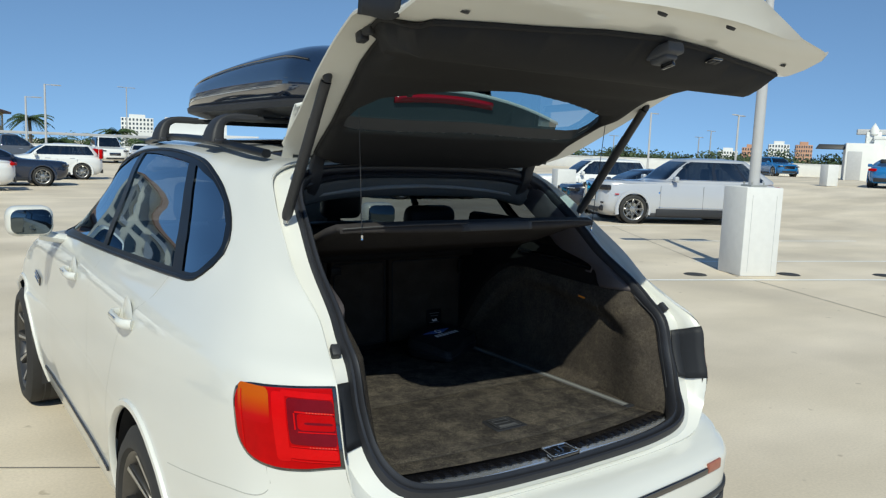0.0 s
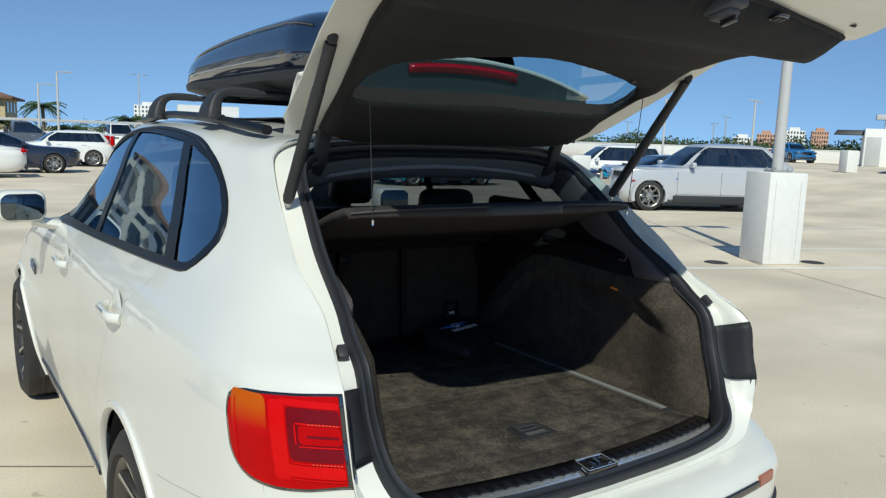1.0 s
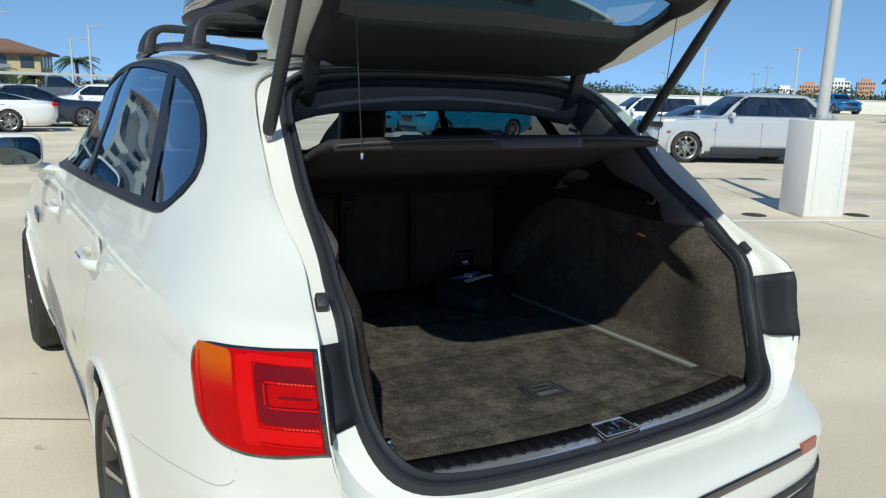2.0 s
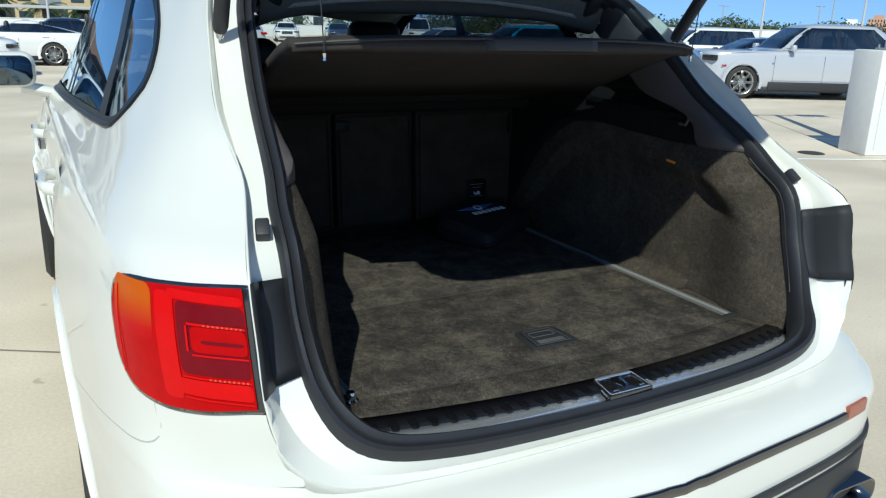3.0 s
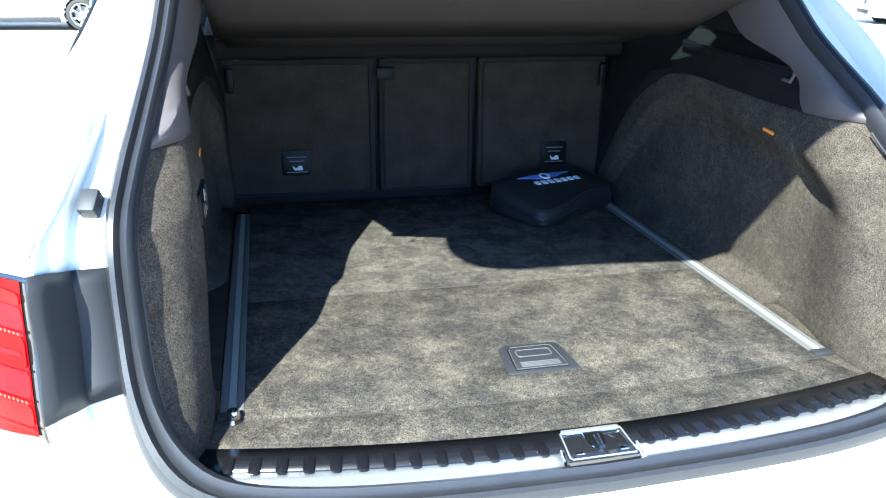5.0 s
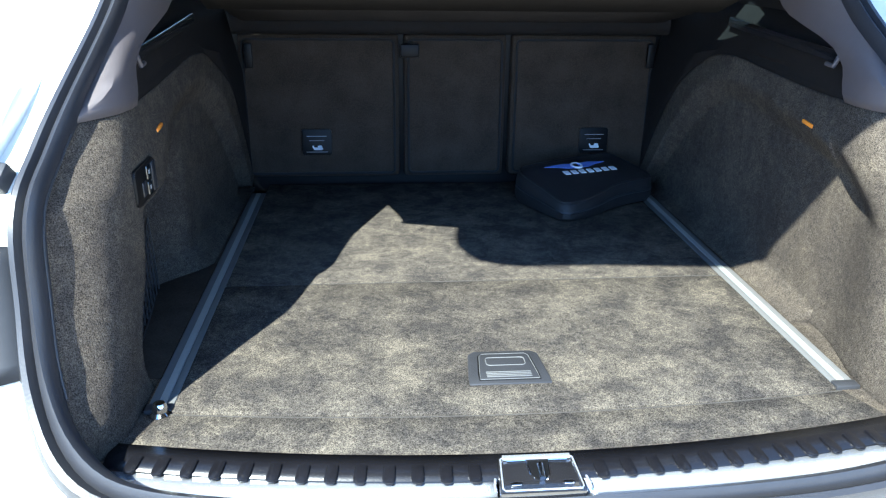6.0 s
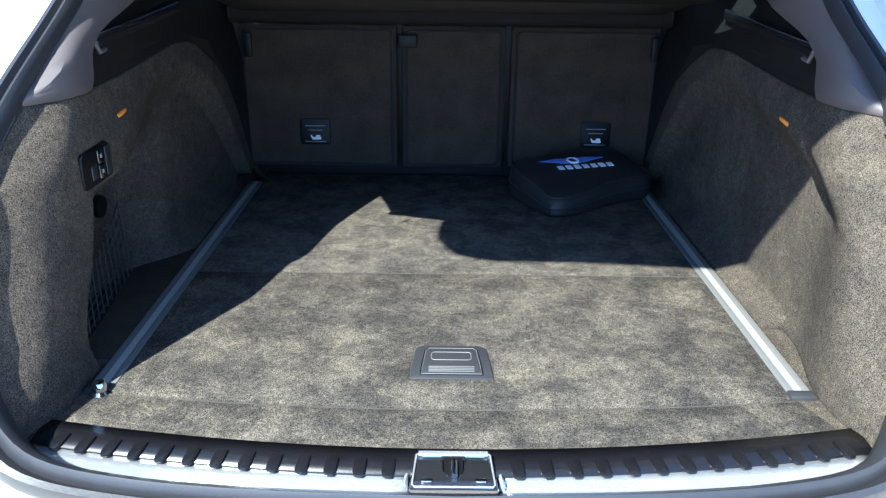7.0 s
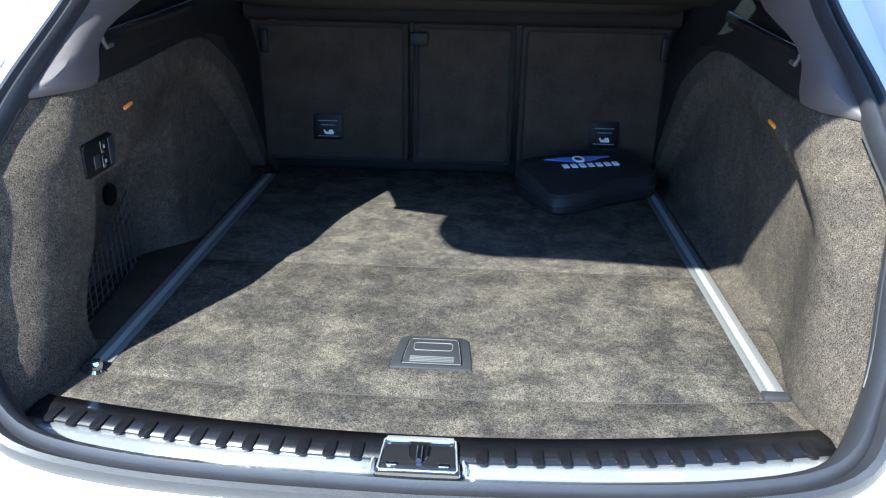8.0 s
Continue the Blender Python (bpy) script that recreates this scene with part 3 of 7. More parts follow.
shell = sheet([(0, 0), (10, 0), (10, N.nv * K), (0, N.nv * K)], [scaled(window_band), scaled(with_skirt(arch(1.06))), scaled(with_skirt(arch(4.05))), scaled([(s + (0.2 if s >= 10 else 0), v) for s, v in LAMP]), scaled(SHIELD)], lambda s, v: N.at(s, v / K), step=0.085)
part("body", mirrored(shell), M_PAINT, suv)

# ---- boot opening: recess edge, flange and rubber seal ----
def g(z):
    """y of the boot opening at a height."""
    return float(pchip((0.60, 0.70, 0.80, 0.87, 0.95, 1.0, 1.1, 1.18, 1.25, 1.31, 1.4, 1.5, 1.6, 1.7, 1.8), (-0.16, -0.13, -0.07, -0.03, 0.05, 0.09, 0.115, 0.14, 0.20, 0.265, 0.39, 0.53, 0.665, 0.79, 0.9), np.array(z)))


EDGE = [(0, -0.062, 0.815), (0.25, -0.058, 0.816), (0.45, -0.048, 0.818), (0.62, -0.03, 0.835), (0.70, 0.0, 0.89), (0.73, 0.008, 0.985), (0.733, 0.033, 1.08), (0.735, 0.06, 1.185), (0.71, 0.165, 1.25), (0.69, 0.262, 1.31), (0.697, 0.395, 1.405), (0.677, 0.53, 1.50), (0.645, 0.68, 1.61), (0.60, 0.79, 1.68), (0.516, 0.82, 1.718), (0.37, 0.84, 1.738), (0.19, 0.85, 1.748), (0, 0.85, 1.752)]
SEAL_OUT = [(0, -0.058, 0.836), (0.25, -0.055, 0.839), (0.42, -0.047, 0.846), (0.545, -0.026, 0.862), (0.61, 0.010, 0.900), (0.645, 0.062, 0.975), (0.655, 0.112, 1.08), (0.660, 0.148, 1.19), (0.654, 0.22, 1.25), (0.641, 0.29, 1.305), (0.620, 0.455, 1.410), (0.605, 0.56, 1.503), (0.580, 0.685, 1.606), (0.545, 0.745, 1.66), (0.46, 0.785, 1.695), (0.33, 0.803, 1.708), (0.17, 0.812, 1.715), (0, 0.815, 1.717)]
SEAL_IN = [(0, -0.019, 0.852), (0.25, -0.015, 0.856), (0.42, -0.005, 0.864), (0.522, 0.013, 0.882), (0.577, 0.043, 0.924), (0.606, 0.075, 0.985), (0.618, 0.112, 1.085), (0.622, 0.148, 1.19), (0.617, 0.22, 1.245), (0.605, 0.285, 1.298), (0.584, 0.450, 1.405), (0.569, 0.555, 1.498), (0.548, 0.672, 1.590), (0.518, 0.724, 1.640), (0.445, 0.758, 1.671), (0.33, 0.775, 1.684), (0.17, 0.784, 1.691), (0, 0.787, 1.693)]
mids = []
for (ex, ey, ez), (fx, fy, fz) in zip(EDGE, SEAL_OUT):
    side = smooth(0.83, 1.0, ez)
    mids.append(((ex + fx) / 2 + 0.012 * side, (ey + fy) / 2 + 0.045 * side + 0.012 * (1 - side), (ez + fz) / 2 - 0.008 * (1 - side)))
NS = 110
e_line, m_line, f_line, i_line = (curve(c, NS) for c in (EDGE, mids, SEAL_OUT, SEAL_IN))
rows = []
for e, m, f_, i in zip(e_line, m_line, f_line, i_line):
    low = 1 - smooth(0.84, 0.93, e[2])
    rows.append([tuple(e + np.array((0.0, 0.014 * low, -0.028 * low))), tuple(e), tuple(e * 0.35 + m * 0.65 + np.array((min(0.004, 0.05 * e[0]), 0.0, 0))), tuple(m), tuple(m * 0.5 + f_ * 0.5), tuple(f_), tuple(i * 0.5 + f_ * 0.5 + np.array((0, 0.012, -0.012)))])
part("opening_flange", mirrored(grid(rows)), M_PAINT, suv, solid=0.004)

# double-lobed rubber seal round the opening
def jamb(p):
    """The right-hand jamb of the opening stands a little further in."""
    return (p[0] - 0.015 * smooth(0.87, 0.95, p[2]) * smooth(1.34, 1.18, p[2]), p[1], p[2])


loop_f = [jamb(p) for p in f_line] + [(-p[0], p[1], p[2]) for p in f_line[-2:0:-1]]
loop_i = [jamb(p) for p in i_line] + [(-p[0], p[1], p[2]) for p in i_line[-2:0:-1]]
rows = []
for k in range(len(loop_f)):
    a, b = Vector(loop_f[k]), Vector(loop_i[k])
    t = Vector(loop_f[(k + 1) % len(loop_f)]) - Vector(loop_f[k - 1])
    n = (b - a).cross(t).normalized()
    if n.y > 0 and abs(n.y) > 0.2 or (abs(n.y) <= 0.2 and n.z < 0):
        n = -n
    prof = [(-0.05, -0.25), (-0.02, 0.25), (0.12, 0.48), (0.30, 0.50), (0.42, 0.30), (0.47, 0.22), (0.55, 0.42), (0.75, 0.56), (0.92, 0.40), (1.0, 0.05), (0.98, -0.35)]
    w = (b - a).length
    rows.append([a + (b - a) * u + n * (h * w) for u, h in prof])
part("door_seal", grid(rows, closed_u=True), M_RUBBER, suv, "black rubber seal round the boot opening")

# black lamp-side panels in the recess
for sgn in (1, -1):
    k = [j for j in range(NS) if 0.985 < e_line[j][2] < 1.183]
    rows = [[tuple(e_line[j] + np.array((-0.001, -0.006, 0))), tuple(e_line[j] * 0.62 + m_line[j] * 0.38 + np.array((-0.004, -0.006, 0))), tuple(e_line[j] * 0.3 + m_line[j] * 0.7 + np.array((-0.006, -0.010, 0))), tuple(m_line[j] + np.array((-0.006, -0.010, 0))), tuple(f_line[j] + np.array((0.0, -0.006, 0)))] for j in k]
    bm = grid(rows)
    part("lamp_side_panel", bm if sgn > 0 else flip(bm), M_PANEL, suv, "matt dark grey plastic panel", solid=0.003)

# ---- tail lamps ----
def lamp_patch(poly, d, step=0.03):
    return sheet(scaled(poly), [], lambda s, v: N.out(s, v / K, d), step=step)


def shrink(poly, k):
    c = np.mean(poly, axis=0)
    return [tuple(c + (np.array(p) - c) * k) for p in poly]


def z_box(s0, s1, z0, z1):
    a, b = N.v_of(z0), N.v_of(z1)
    return [(s0, a), (s1, a), (s1, (a + b) / 2), (s1, b), (s0, b), (s0, (a + b) / 2)]


def soft_box(s0, s1, z0, z1, rs=0.07, rz=0.010):
    """A rectangle on the lamp with rounded corners."""
    rs, rz = min(rs, (s1 - s0) * 0.45), min(rz, (z1 - z0) * 0.45)
    return [(c + rs * math.cos(radians(a)), N.v_of(d + rz * math.sin(radians(a)))) for c, d, a0 in ((s1 - rs, z1 - rz, 0), (s0 + rs, z1 - rz, 90), (s0 + rs, z0 + rz, 180), (s1 - rs, z0 + rz, 270)) for a in (a0, a0 + 30, a0 + 60, a0 + 90)]


LAMP = [tuple(p) for p in curve(LAMP[:-1], 40)] + [LAMP[-1]]
lamp_in = [(9.985 if s > 9.92 else s, v) for s, v in shrink(LAMP, 0.935)]
for sgn in (1, -1):
    side = (lambda b: b) if sgn > 0 else flip
    lamp = part("tail_lamp", side(lamp_patch([(min(s, 9.99), v) for s, v in LAMP], 0.002)), M_BLACK_GLOSS, suv, "wraparound red tail lamp", solid=0.018)
    part("red_lens", side(lamp_patch([p for p in lamp_in], 0.004)), M_RED, lamp, "glossy red lens")
    part("orange_lens", side(lamp_patch(soft_box(7.95, 8.56, 1.070, 1.157, 0.09, 0.016), 0.0045, 0.02)), M_ORANGE, lamp, "orange outer lens that fades to red")
    part("reflector_strip", side(rod([tuple(N.out(8.03, N.v_of(z), 0.006)) for z in np.linspace(0.995, 1.14, 12)], 0.0012, 6)), M_RED_BRIGHT, lamp)
    part("red_frame", side(join(*[lamp_patch(soft_box(*b), 0.0060, 0.02) for b in ((8.62, 8.88, 0.985, 1.152), (8.80, 9.90, 1.143, 1.158), (8.80, 9.90, 0.996, 1.022))])), M_RED_BRIGHT, lamp)
    part("deep_lens", side(lamp_patch(soft_box(8.90, 9.90, 1.030, 1.141), 0.0048, 0.02)), M_RED_DEEP, lamp, "smoky dark red inner lens")
    part("light_block", side(lamp_patch(soft_box(9.10, 9.90, 1.066, 1.106), 0.0066, 0.02)), M_RED, lamp)
    # bright bars of the inner lens; the strip at z 1.024 is a painted highlight
    part("bar_and_highlight", side(join(*[lamp_patch(z_box(*b), 0.0072, 0.02) for b in ((9.06, 9.90, 1.107, 1.111), (9.10, 9.90, 1.060, 1.063), (9.03, 9.06, 1.066, 1.106), (8.92, 9.90, 1.024, 1.027), (8.90, 9.90, 0.990, 0.993))])), M_RED_BRIGHT, lamp)
    part("light_guide", side(lamp_patch(soft_box(9.24, 9.86, 1.080, 1.086), 0.0072, 0.02)), M_RED_DEEP, lamp)
    for i in range(9):
        for z0, z1 in ((1.1075, 1.1105), (1.0245, 1.0275)):
            part("light_tooth", side(lamp_patch(z_box(9.30 + 0.066 * i, 9.325 + 0.066 * i, z0, z1), 0.0080, 0.02)), M_PRISM, lamp)

# ---- side windows ----
def strip(yz, d, w, closed=False, n=60, h=0.010):
    pts = N.sv([tuple(p) for p in yz])
    path = [tuple(N.out(s, v, d)) for s, v in pts]
    ups = [tuple(N.out(s, v, 1.0) - N.out(s, v, 0.0)) for s, v in pts]
    prof = [(-w / 2, -0.008), (w / 2, -0.008), (w / 2, h * 0.5), (w * 0.3, h), (-w * 0.3, h), (-w / 2, h * 0.5)]
    return sweep(path, prof, closed=closed, up=ups)


PANES = {
    "front_pane": [(3.06, 1.280), (2.11, 1.302), (2.12, 1.668), (2.25, 1.643), (2.57, 1.545), (2.88, 1.405)],
    "rear_pane": [(2.035, 1.303), (1.10, 1.337), (1.39, 1.664), (1.9, 1.672), (2.05, 1.670)],
    "quarter_pane": [(1.0, 1.338), (0.92, 1.343), (0.885, 1.352), (0.842, 1.395), (0.824, 1.42), (0.827, 1.452), (0.867, 1.508), (0.953, 1.573), (1.10, 1.630), (1.31, 1.662)],
}
band = curve(WINDOWS, 120, closed=True)
for sgn in (1, -1):
    side = (lambda b: b) if sgn > 0 else flip
    for nm, yz in PANES.items():
        poly = scaled(N.sv(dense(shrink(yz, 1.16 if nm == "quarter_pane" else 1.10), 0.1)))
        win = part("side_window", side(sheet(poly, [], lambda s, v: N.out(s, v / K, -0.005), step=0.07)), M_CLEAR if nm == "front_pane" else M_TINT, suv, "dark tinted side window")
    part("window_surround", side(strip(band, 0.0, 0.016, closed=True, h=0.006)), M_FRAME, suv, "black window surround")
    part("window_frame", side(sheet(scaled(N.sv([tuple(p) for p in band])), [scaled(N.sv(dense(yz, 0.1))) for yz in PANES.values()], lambda s, v: N.out(s, v / K, 0.0), step=0.06)), M_FRAME, suv, "black frame between the panes")
    # door handles, shut lines, sill strip
    for y in (1.30, 2.42):
        s, v = N.sv([(y, 1.125)])[0]
        p = N.out(s, v, 0.0)
        cup = part("door_handle_recess", side(moved(lathe([(0, 0.004), (0.05, 0.003), (0.07, -0.004)], 20, "x"), pose(p[0] - 0.001, p[1], p[2] + 0.01))), M_PAINT, suv)
        bar = curve([(p[0] + 0.008, p[1] + 0.11, p[2]), (p[0] + 0.035, p[1] + 0.08, p[2] + 0.002), (p[0] + 0.04, p[1], p[2]), (p[0] + 0.035, p[1] - 0.08, p[2] - 0.002), (p[0] + 0.008, p[1] - 0.11, p[2] - 0.004)], 16)
        part("door_handle", side(sweep(bar, disc(0.018, 10, 0.7, 1.0))), M_PAINT, suv)
        part("handle_insert", side(moved(block(0.006, 0.10, 0.008, bevel=0.002), pose(p[0] + 0.052, p[1], p[2] + 0.012))), M_CHROME, suv, "chrome strip")
    for yz in ([(2.02, 1.28), (2.03, 1.0), (2.02, 0.7), (2.0, 0.42)], [(1.09, 1.315), (1.14, 1.22), (1.34, 1.10), (1.46, 0.92), (1.56, 0.70), (1.62, 0.42)], [(3.12, 1.22), (3.18, 1.0), (3.22, 0.7), (3.22, 0.42)]):
        part("shut_line", side(strip([tuple(p) for p in curve(yz, 24)], -0.0085, 0.004, h=0.0088)), M_SEAM, suv)
    part("sill_strip", side(strip([tuple(p) for p in curve([(1.68, 0.40), (2.4, 0.395), (3.4, 0.40)], 20)], 0.0, 0.022)), M_DARKCHROME, suv, "dark chrome sill strip")
    for y0 in (1.06, 4.05):
        ring_ = [(y0 + 0.465 * math.cos(radians(a)), 0.395 + 0.465 * math.sin(radians(a))) for a in range(-18, 199, 6)]
        part("wheel_arch_lip", side(strip(ring_, -0.006, 0.03, h=0.016)), M_PAINT, suv)
        part("wheel_arch_liner", side(grid([[(0.955, y0 + 0.47 * math.cos(radians(a)), 0.395 + 0.47 * math.sin(radians(a))), (0.55, y0 + 0.47 * math.cos(radians(a)), 0.395 + 0.47 * math.sin(radians(a)))] for a in range(-20, 201, 10)])), M_PLASTIC, suv)
    # mirror on its stalk
    mirror = part("door_mirror", side(moved(block(0.225, 0.14, 0.16, bevel=0.05, seg=4), pose(1.07, 2.97, 1.328, 0, 0, -6))), M_PAINT, suv)
    part("mirror_stalk", side(sweep(curve([(0.88, 2.98, 1.22), (0.95, 2.98, 1.235), (1.02, 2.985, 1.25)], 6), disc(0.035, 10, 1.4, 0.8))), M_PAINT, mirror)
    part("mirror_glass", side(moved(prism(rounded(0.195, 0.13, 0.042), 0.008, bevel=0.002), pose(1.068, 2.902, 1.328, 90, 0, -6))), M_MIRROR, mirror, "mirror glass")

    s_, v_ = N.sv([(3.50, 0.93)])[0]
    p = N.out(s_, v_, 0.004)
    vent = part("fender_vent", side(moved(block(0.012, 0.17, 0.055, bevel=0.006), pose(p[0], p[1], p[2], 8, 0, 0))), M_BLACK_GLOSS, suv, "black fender vent with bright bars")
    for dz in (-0.012, 0.012):
        part("vent_bar", side(moved(block(0.008, 0.15, 0.006, bevel=0.002), pose(p[0] + 0.006, p[1], p[2] + dz, 8, 0, 0))), M_CHROME, vent)

# ---- rear bumper: chrome strip, reflectors, valance, tailpipes ----
def bumper_line(z, x_max, n=30, d=0.002):
    v = N.v_of(z)
    q = np.linspace(7.6, 10, 240)
    P_ = np.array([N.out(s, v, d) for s in q])
    xs_ = np.linspace(0, x_max, n)
    ys_ = np.interp(xs_, P_[::-1, 0], P_[::-1, 1])
    right = [(x, y, z) for x, y in zip(xs_, ys_)]
    return [(-x, y, z_) for x, y, z_ in right[:0:-1]] + right


part("bumper_strip", sweep(bumper_line(0.752, 0.54), rounded(0.012, 0.022, 0.004, 2), up=(0, 0, 1)), M_DARKCHROME, suv, "dark chrome bumper strip")
for sgn in (1, -1):
    line = [p for p in bumper_line(0.757, 0.63, 40) if p[0] * sgn > 0.545]
    part("bumper_reflector", sweep(line, rounded(0.010, 0.035, 0.004, 2), up=(0, 0, 1)), M_DULL_RED, suv, "slim red reflector")
    pipe = part("tailpipe", moved(sweep([(0, 0, 0), (0, 0.12, 0)], rounded(0.17, 0.07, 0.03, 4), up=(0, 0, 1), caps=False), pose(0.60 * sgn, -0.17, 0.535)), M_DARKCHROME, suv, "dark oval tailpipe", solid=0.006)
    part("pipe_core", block(0.15, 0.01, 0.055, (0.60 * sgn, -0.09, 0.535)), M_PLASTIC, pipe)
part("bumper_valance", sweep(bumper_line(0.575, 0.80, d=0.004), rounded(0.012, 0.11, 0.005, 2), up=(0, 0, 1)), M_PLASTIC, suv, "dark lower bumper valance")
part("valance_strip", sweep(bumper_line(0.655, 0.80, d=0.004), rounded(0.012, 0.02, 0.004, 2), up=(0, 0, 1)), M_PLASTIC, suv)
# panel joint between quarter and bumper, and the fuel flap line
for sgn in (1, -1):
    side = (lambda b: b) if sgn > 0 else flip
    joint = [tuple(N.out(s, N.v_of(z), -0.0089)) for s, z in curve([(6.60, 0.80), (7.1, 0.835), (7.55, 0.862), (7.9, 0.872), (8.12, 0.880), (8.28, 0.895), (8.37, 0.92), (8.38, 0.94), (8.36, 0.957)], 30)]
    part("bumper_joint", side(rod(joint, 0.0095, 8)), M_SEAM, suv)

# ---- wheels ----
def wheel(parent, at, r=0.392, rim_r=0.285, width=0.27, spokes=10, dark=M_RIM, edge=M_RIM_BRIGHT, face=1):
    """One wheel, its outer face towards +x when face is 1."""
    w = width / 2
    tyre = part("wheel", moved(lathe([(rim_r, -w * 0.8), (rim_r + 0.02, -w), (r - 0.05, -w), (r - 0.012, -w * 0.82), (r, -w * 0.5), (r - 0.005, -w * 0.3), (r, -w * 0.25), (r - 0.005, 0), (r, w * 0.05), (r, w * 0.5), (r - 0.012, w * 0.82), (r - 0.05, w), (rim_r + 0.02, w), (rim_r, w * 0.8)], 40, "x"), at), M_TYRE, parent)
    f_ = face
    rim = join(lathe([(rim_r + 0.004, -w * 0.8 * f_), (rim_r - 0.03, -w * 0.5 * f_), (rim_r - 0.03, w * 0.6 * f_), (rim_r - 0.006, w * 0.86 * f_), (rim_r + 0.006, w * 0.9 * f_)], 40, "x"), lathe([(0, 0.62 * w * f_), (0.03, 0.64 * w * f_), (0.034, 0.5 * w * f_), (0.085, 0.45 * w * f_), (0.09, 0.1 * w * f_)], 24, "x"))
    part("rim", moved(rim, at), dark, tyre)
    blades, bright = [], []
    for i in range(spokes):
        a = 2 * math.pi * i / spokes
        for bag, wd, hi in ((blades, 0.030, 0.0), (bright, 0.010, 0.006)):
            pts = []
            for rr, xx, ww in ((0.05, 0.40, 0.8), (0.14, 0.52, 0.75), (rim_r - 0.012, 0.80, 1.35)):
                pts.append([(xx * w * f_ + (dx + hi) * f_, rr, s_ * wd * ww) for s_, dx in ((-1, -0.022 if hi == 0 else 0.0), (-0.7, 0.002), (0.7, 0.002), (1, -0.022 if hi == 0 else 0.0))])
            bag.append(moved(grid(pts), Matrix.Rotation(a, 4, "X")))
    part("spokes", moved(join(*blades), at), dark, tyre, solid=0.006)
    part("spoke_edges", moved(join(*bright), at), edge, tyre)
    part("brake_disc", moved(lathe([(0.08, -0.02 * f_), (0.18, -0.02 * f_), (0.18, -0.05 * f_)], 28, "x"), at), M_ALU, tyre)
    return tyre


for x, f_ in ((0.85, 1), (-0.85, -1)):
    for y in (1.06, 4.05):
        wheel(suv, pose(x + (0.034 * f_ if y > 2 else 0), y, 0.392), face=f_)

# ---- roof: rails, cross bars ----
for sgn in (1, -1):
    rail = curve([(0.560 * sgn, 0.95, 1.744), (0.590 * sgn, 1.15, 1.764), (0.600 * sgn, 1.5, 1.786), (0.600 * sgn, 2.0, 1.795), (0.58 * sgn, 2.45, 1.772)], 30)
    part("roof_rail", sweep(rail, rounded(0.036, 0.030, 0.012, 3)), M_FRAME, suv, "black roof rail")
    for y in (1.32, 2.06):
        foot = curve([(0.628 * sgn, y, 1.778), (0.622 * sgn, y, 1.815), (0.606 * sgn, y, 1.852), (0.575 * sgn, y, 1.872), (0.53 * sgn, y, 1.877), (0.46 * sgn, y, 1.874)], 16)
        wide = [1.0 - 0.45 * smooth(0, 8, i) for i in range(16)]
        base = part("rack_foot", sweep(foot, rounded(0.052, 0.125, 0.014, 3), up=(0, 1, 0), scale=wide), M_PLASTIC, suv, "black roof rack foot")
        part("foot_pad", block(0.05, 0.135, 0.018, (0.618 * sgn, y, 1.784), bevel=0.006), M_RUBBER, base)
for y in (1.32, 2.06):
    part("cross_bar", sweep([(-0.55, y, 1.872), (0, y, 1.874), (0.55, y, 1.872)], rounded(0.07, 0.022, 0.010, 3), up=(0, 0, 1)), M_PLASTIC, suv)

part("glass_roof", grid([[(x, y, 1.7585 + CROWN * min(1, max(0, (y - 0.90) / 0.75)) - 0.030 * (x / 0.5) ** 2 - 0.03 * max(0, (y - 2.1) / 0.5) ** 2) for x in np.linspace(-0.48, 0.48, 9)] for y in np.linspace(0.98, 2.42, 10)]), M_BLACK_GLOSS, suv, "dark panoramic glass roof", solid=0.004)

# ---- windscreen, cabin ----
part("windscreen", mirrored(sheet(scaled(SHIELD), [], lambda s, v: N.out(max(s, 0), v / K, -0.004) * np.array((1 if s > 0.03 else 0, 1, 1)), step=0.1)), M_GLASS, suv, "clear windscreen", shadow=False)
part("cabin_floor", block(1.70, 3.4, 0.04, (0, 2.9, 0.42)), M_PLASTIC, suv)
part("underbody", block(1.5, 4.4, 0.16, (0, 2.5, 0.30), bevel=0.03), M_PLASTIC, suv)
part("dashboard", sweep(curve([(-0.78, 3.05, 1.10), (0, 3.15, 1.12), (0.78, 3.05, 1.10)], 9), rounded(0.55, 0.28, 0.08, 3), up=(0, 0, 1)), M_LEATHER, suv)
part("headliner", grid([[(x * 0.60, y, zz - 0.06 * x * x) for x in np.linspace(-1, 1, 9)] for y, zz in ((0.79, 1.645), (0.95, 1.665), (1.4, 1.69), (2.0, 1.695), (2.4, 1.675), (2.6, 1.62))]), M_LINER, suv, solid=0.01)
for sgn in (1, -1):
    part("door_lining", grid([[(sgn * x, y, z) for y in (1.3, 2.0, 3.1)] for x, z in ((0.80, 0.5), (0.83, 0.9), (0.84, 1.15), (0.80, 1.235))]), M_LEATHER, suv, solid=0.02)


def seat(x, y, w, h0, h1, head, depth=0.14, lean=0.12, hw=0.24):
    """A seat back with its headrest, leaning rearwards."""
    b = part("seat_back", moved(block(w, depth, h1 - h0, bevel=0.045, seg=3), pose(x, y - lean * 0.5, (h0 + h1) / 2, 8, 0, 0)), M_LEATHER, suv, "dark leather seat back")
    part("headrest", moved(block(hw, 0.11, head, bevel=0.045, seg=4), pose(x, y - lean * 1.1, h1 + head * 0.5 + 0.02, 8, 0, 0)), M_LEATHER, b)
    part("seat_cushion", block(w, 0.52, 0.16, (x, y + 0.28, h0 + 0.02), bevel=0.05, seg=3), M_LEATHER, suv)


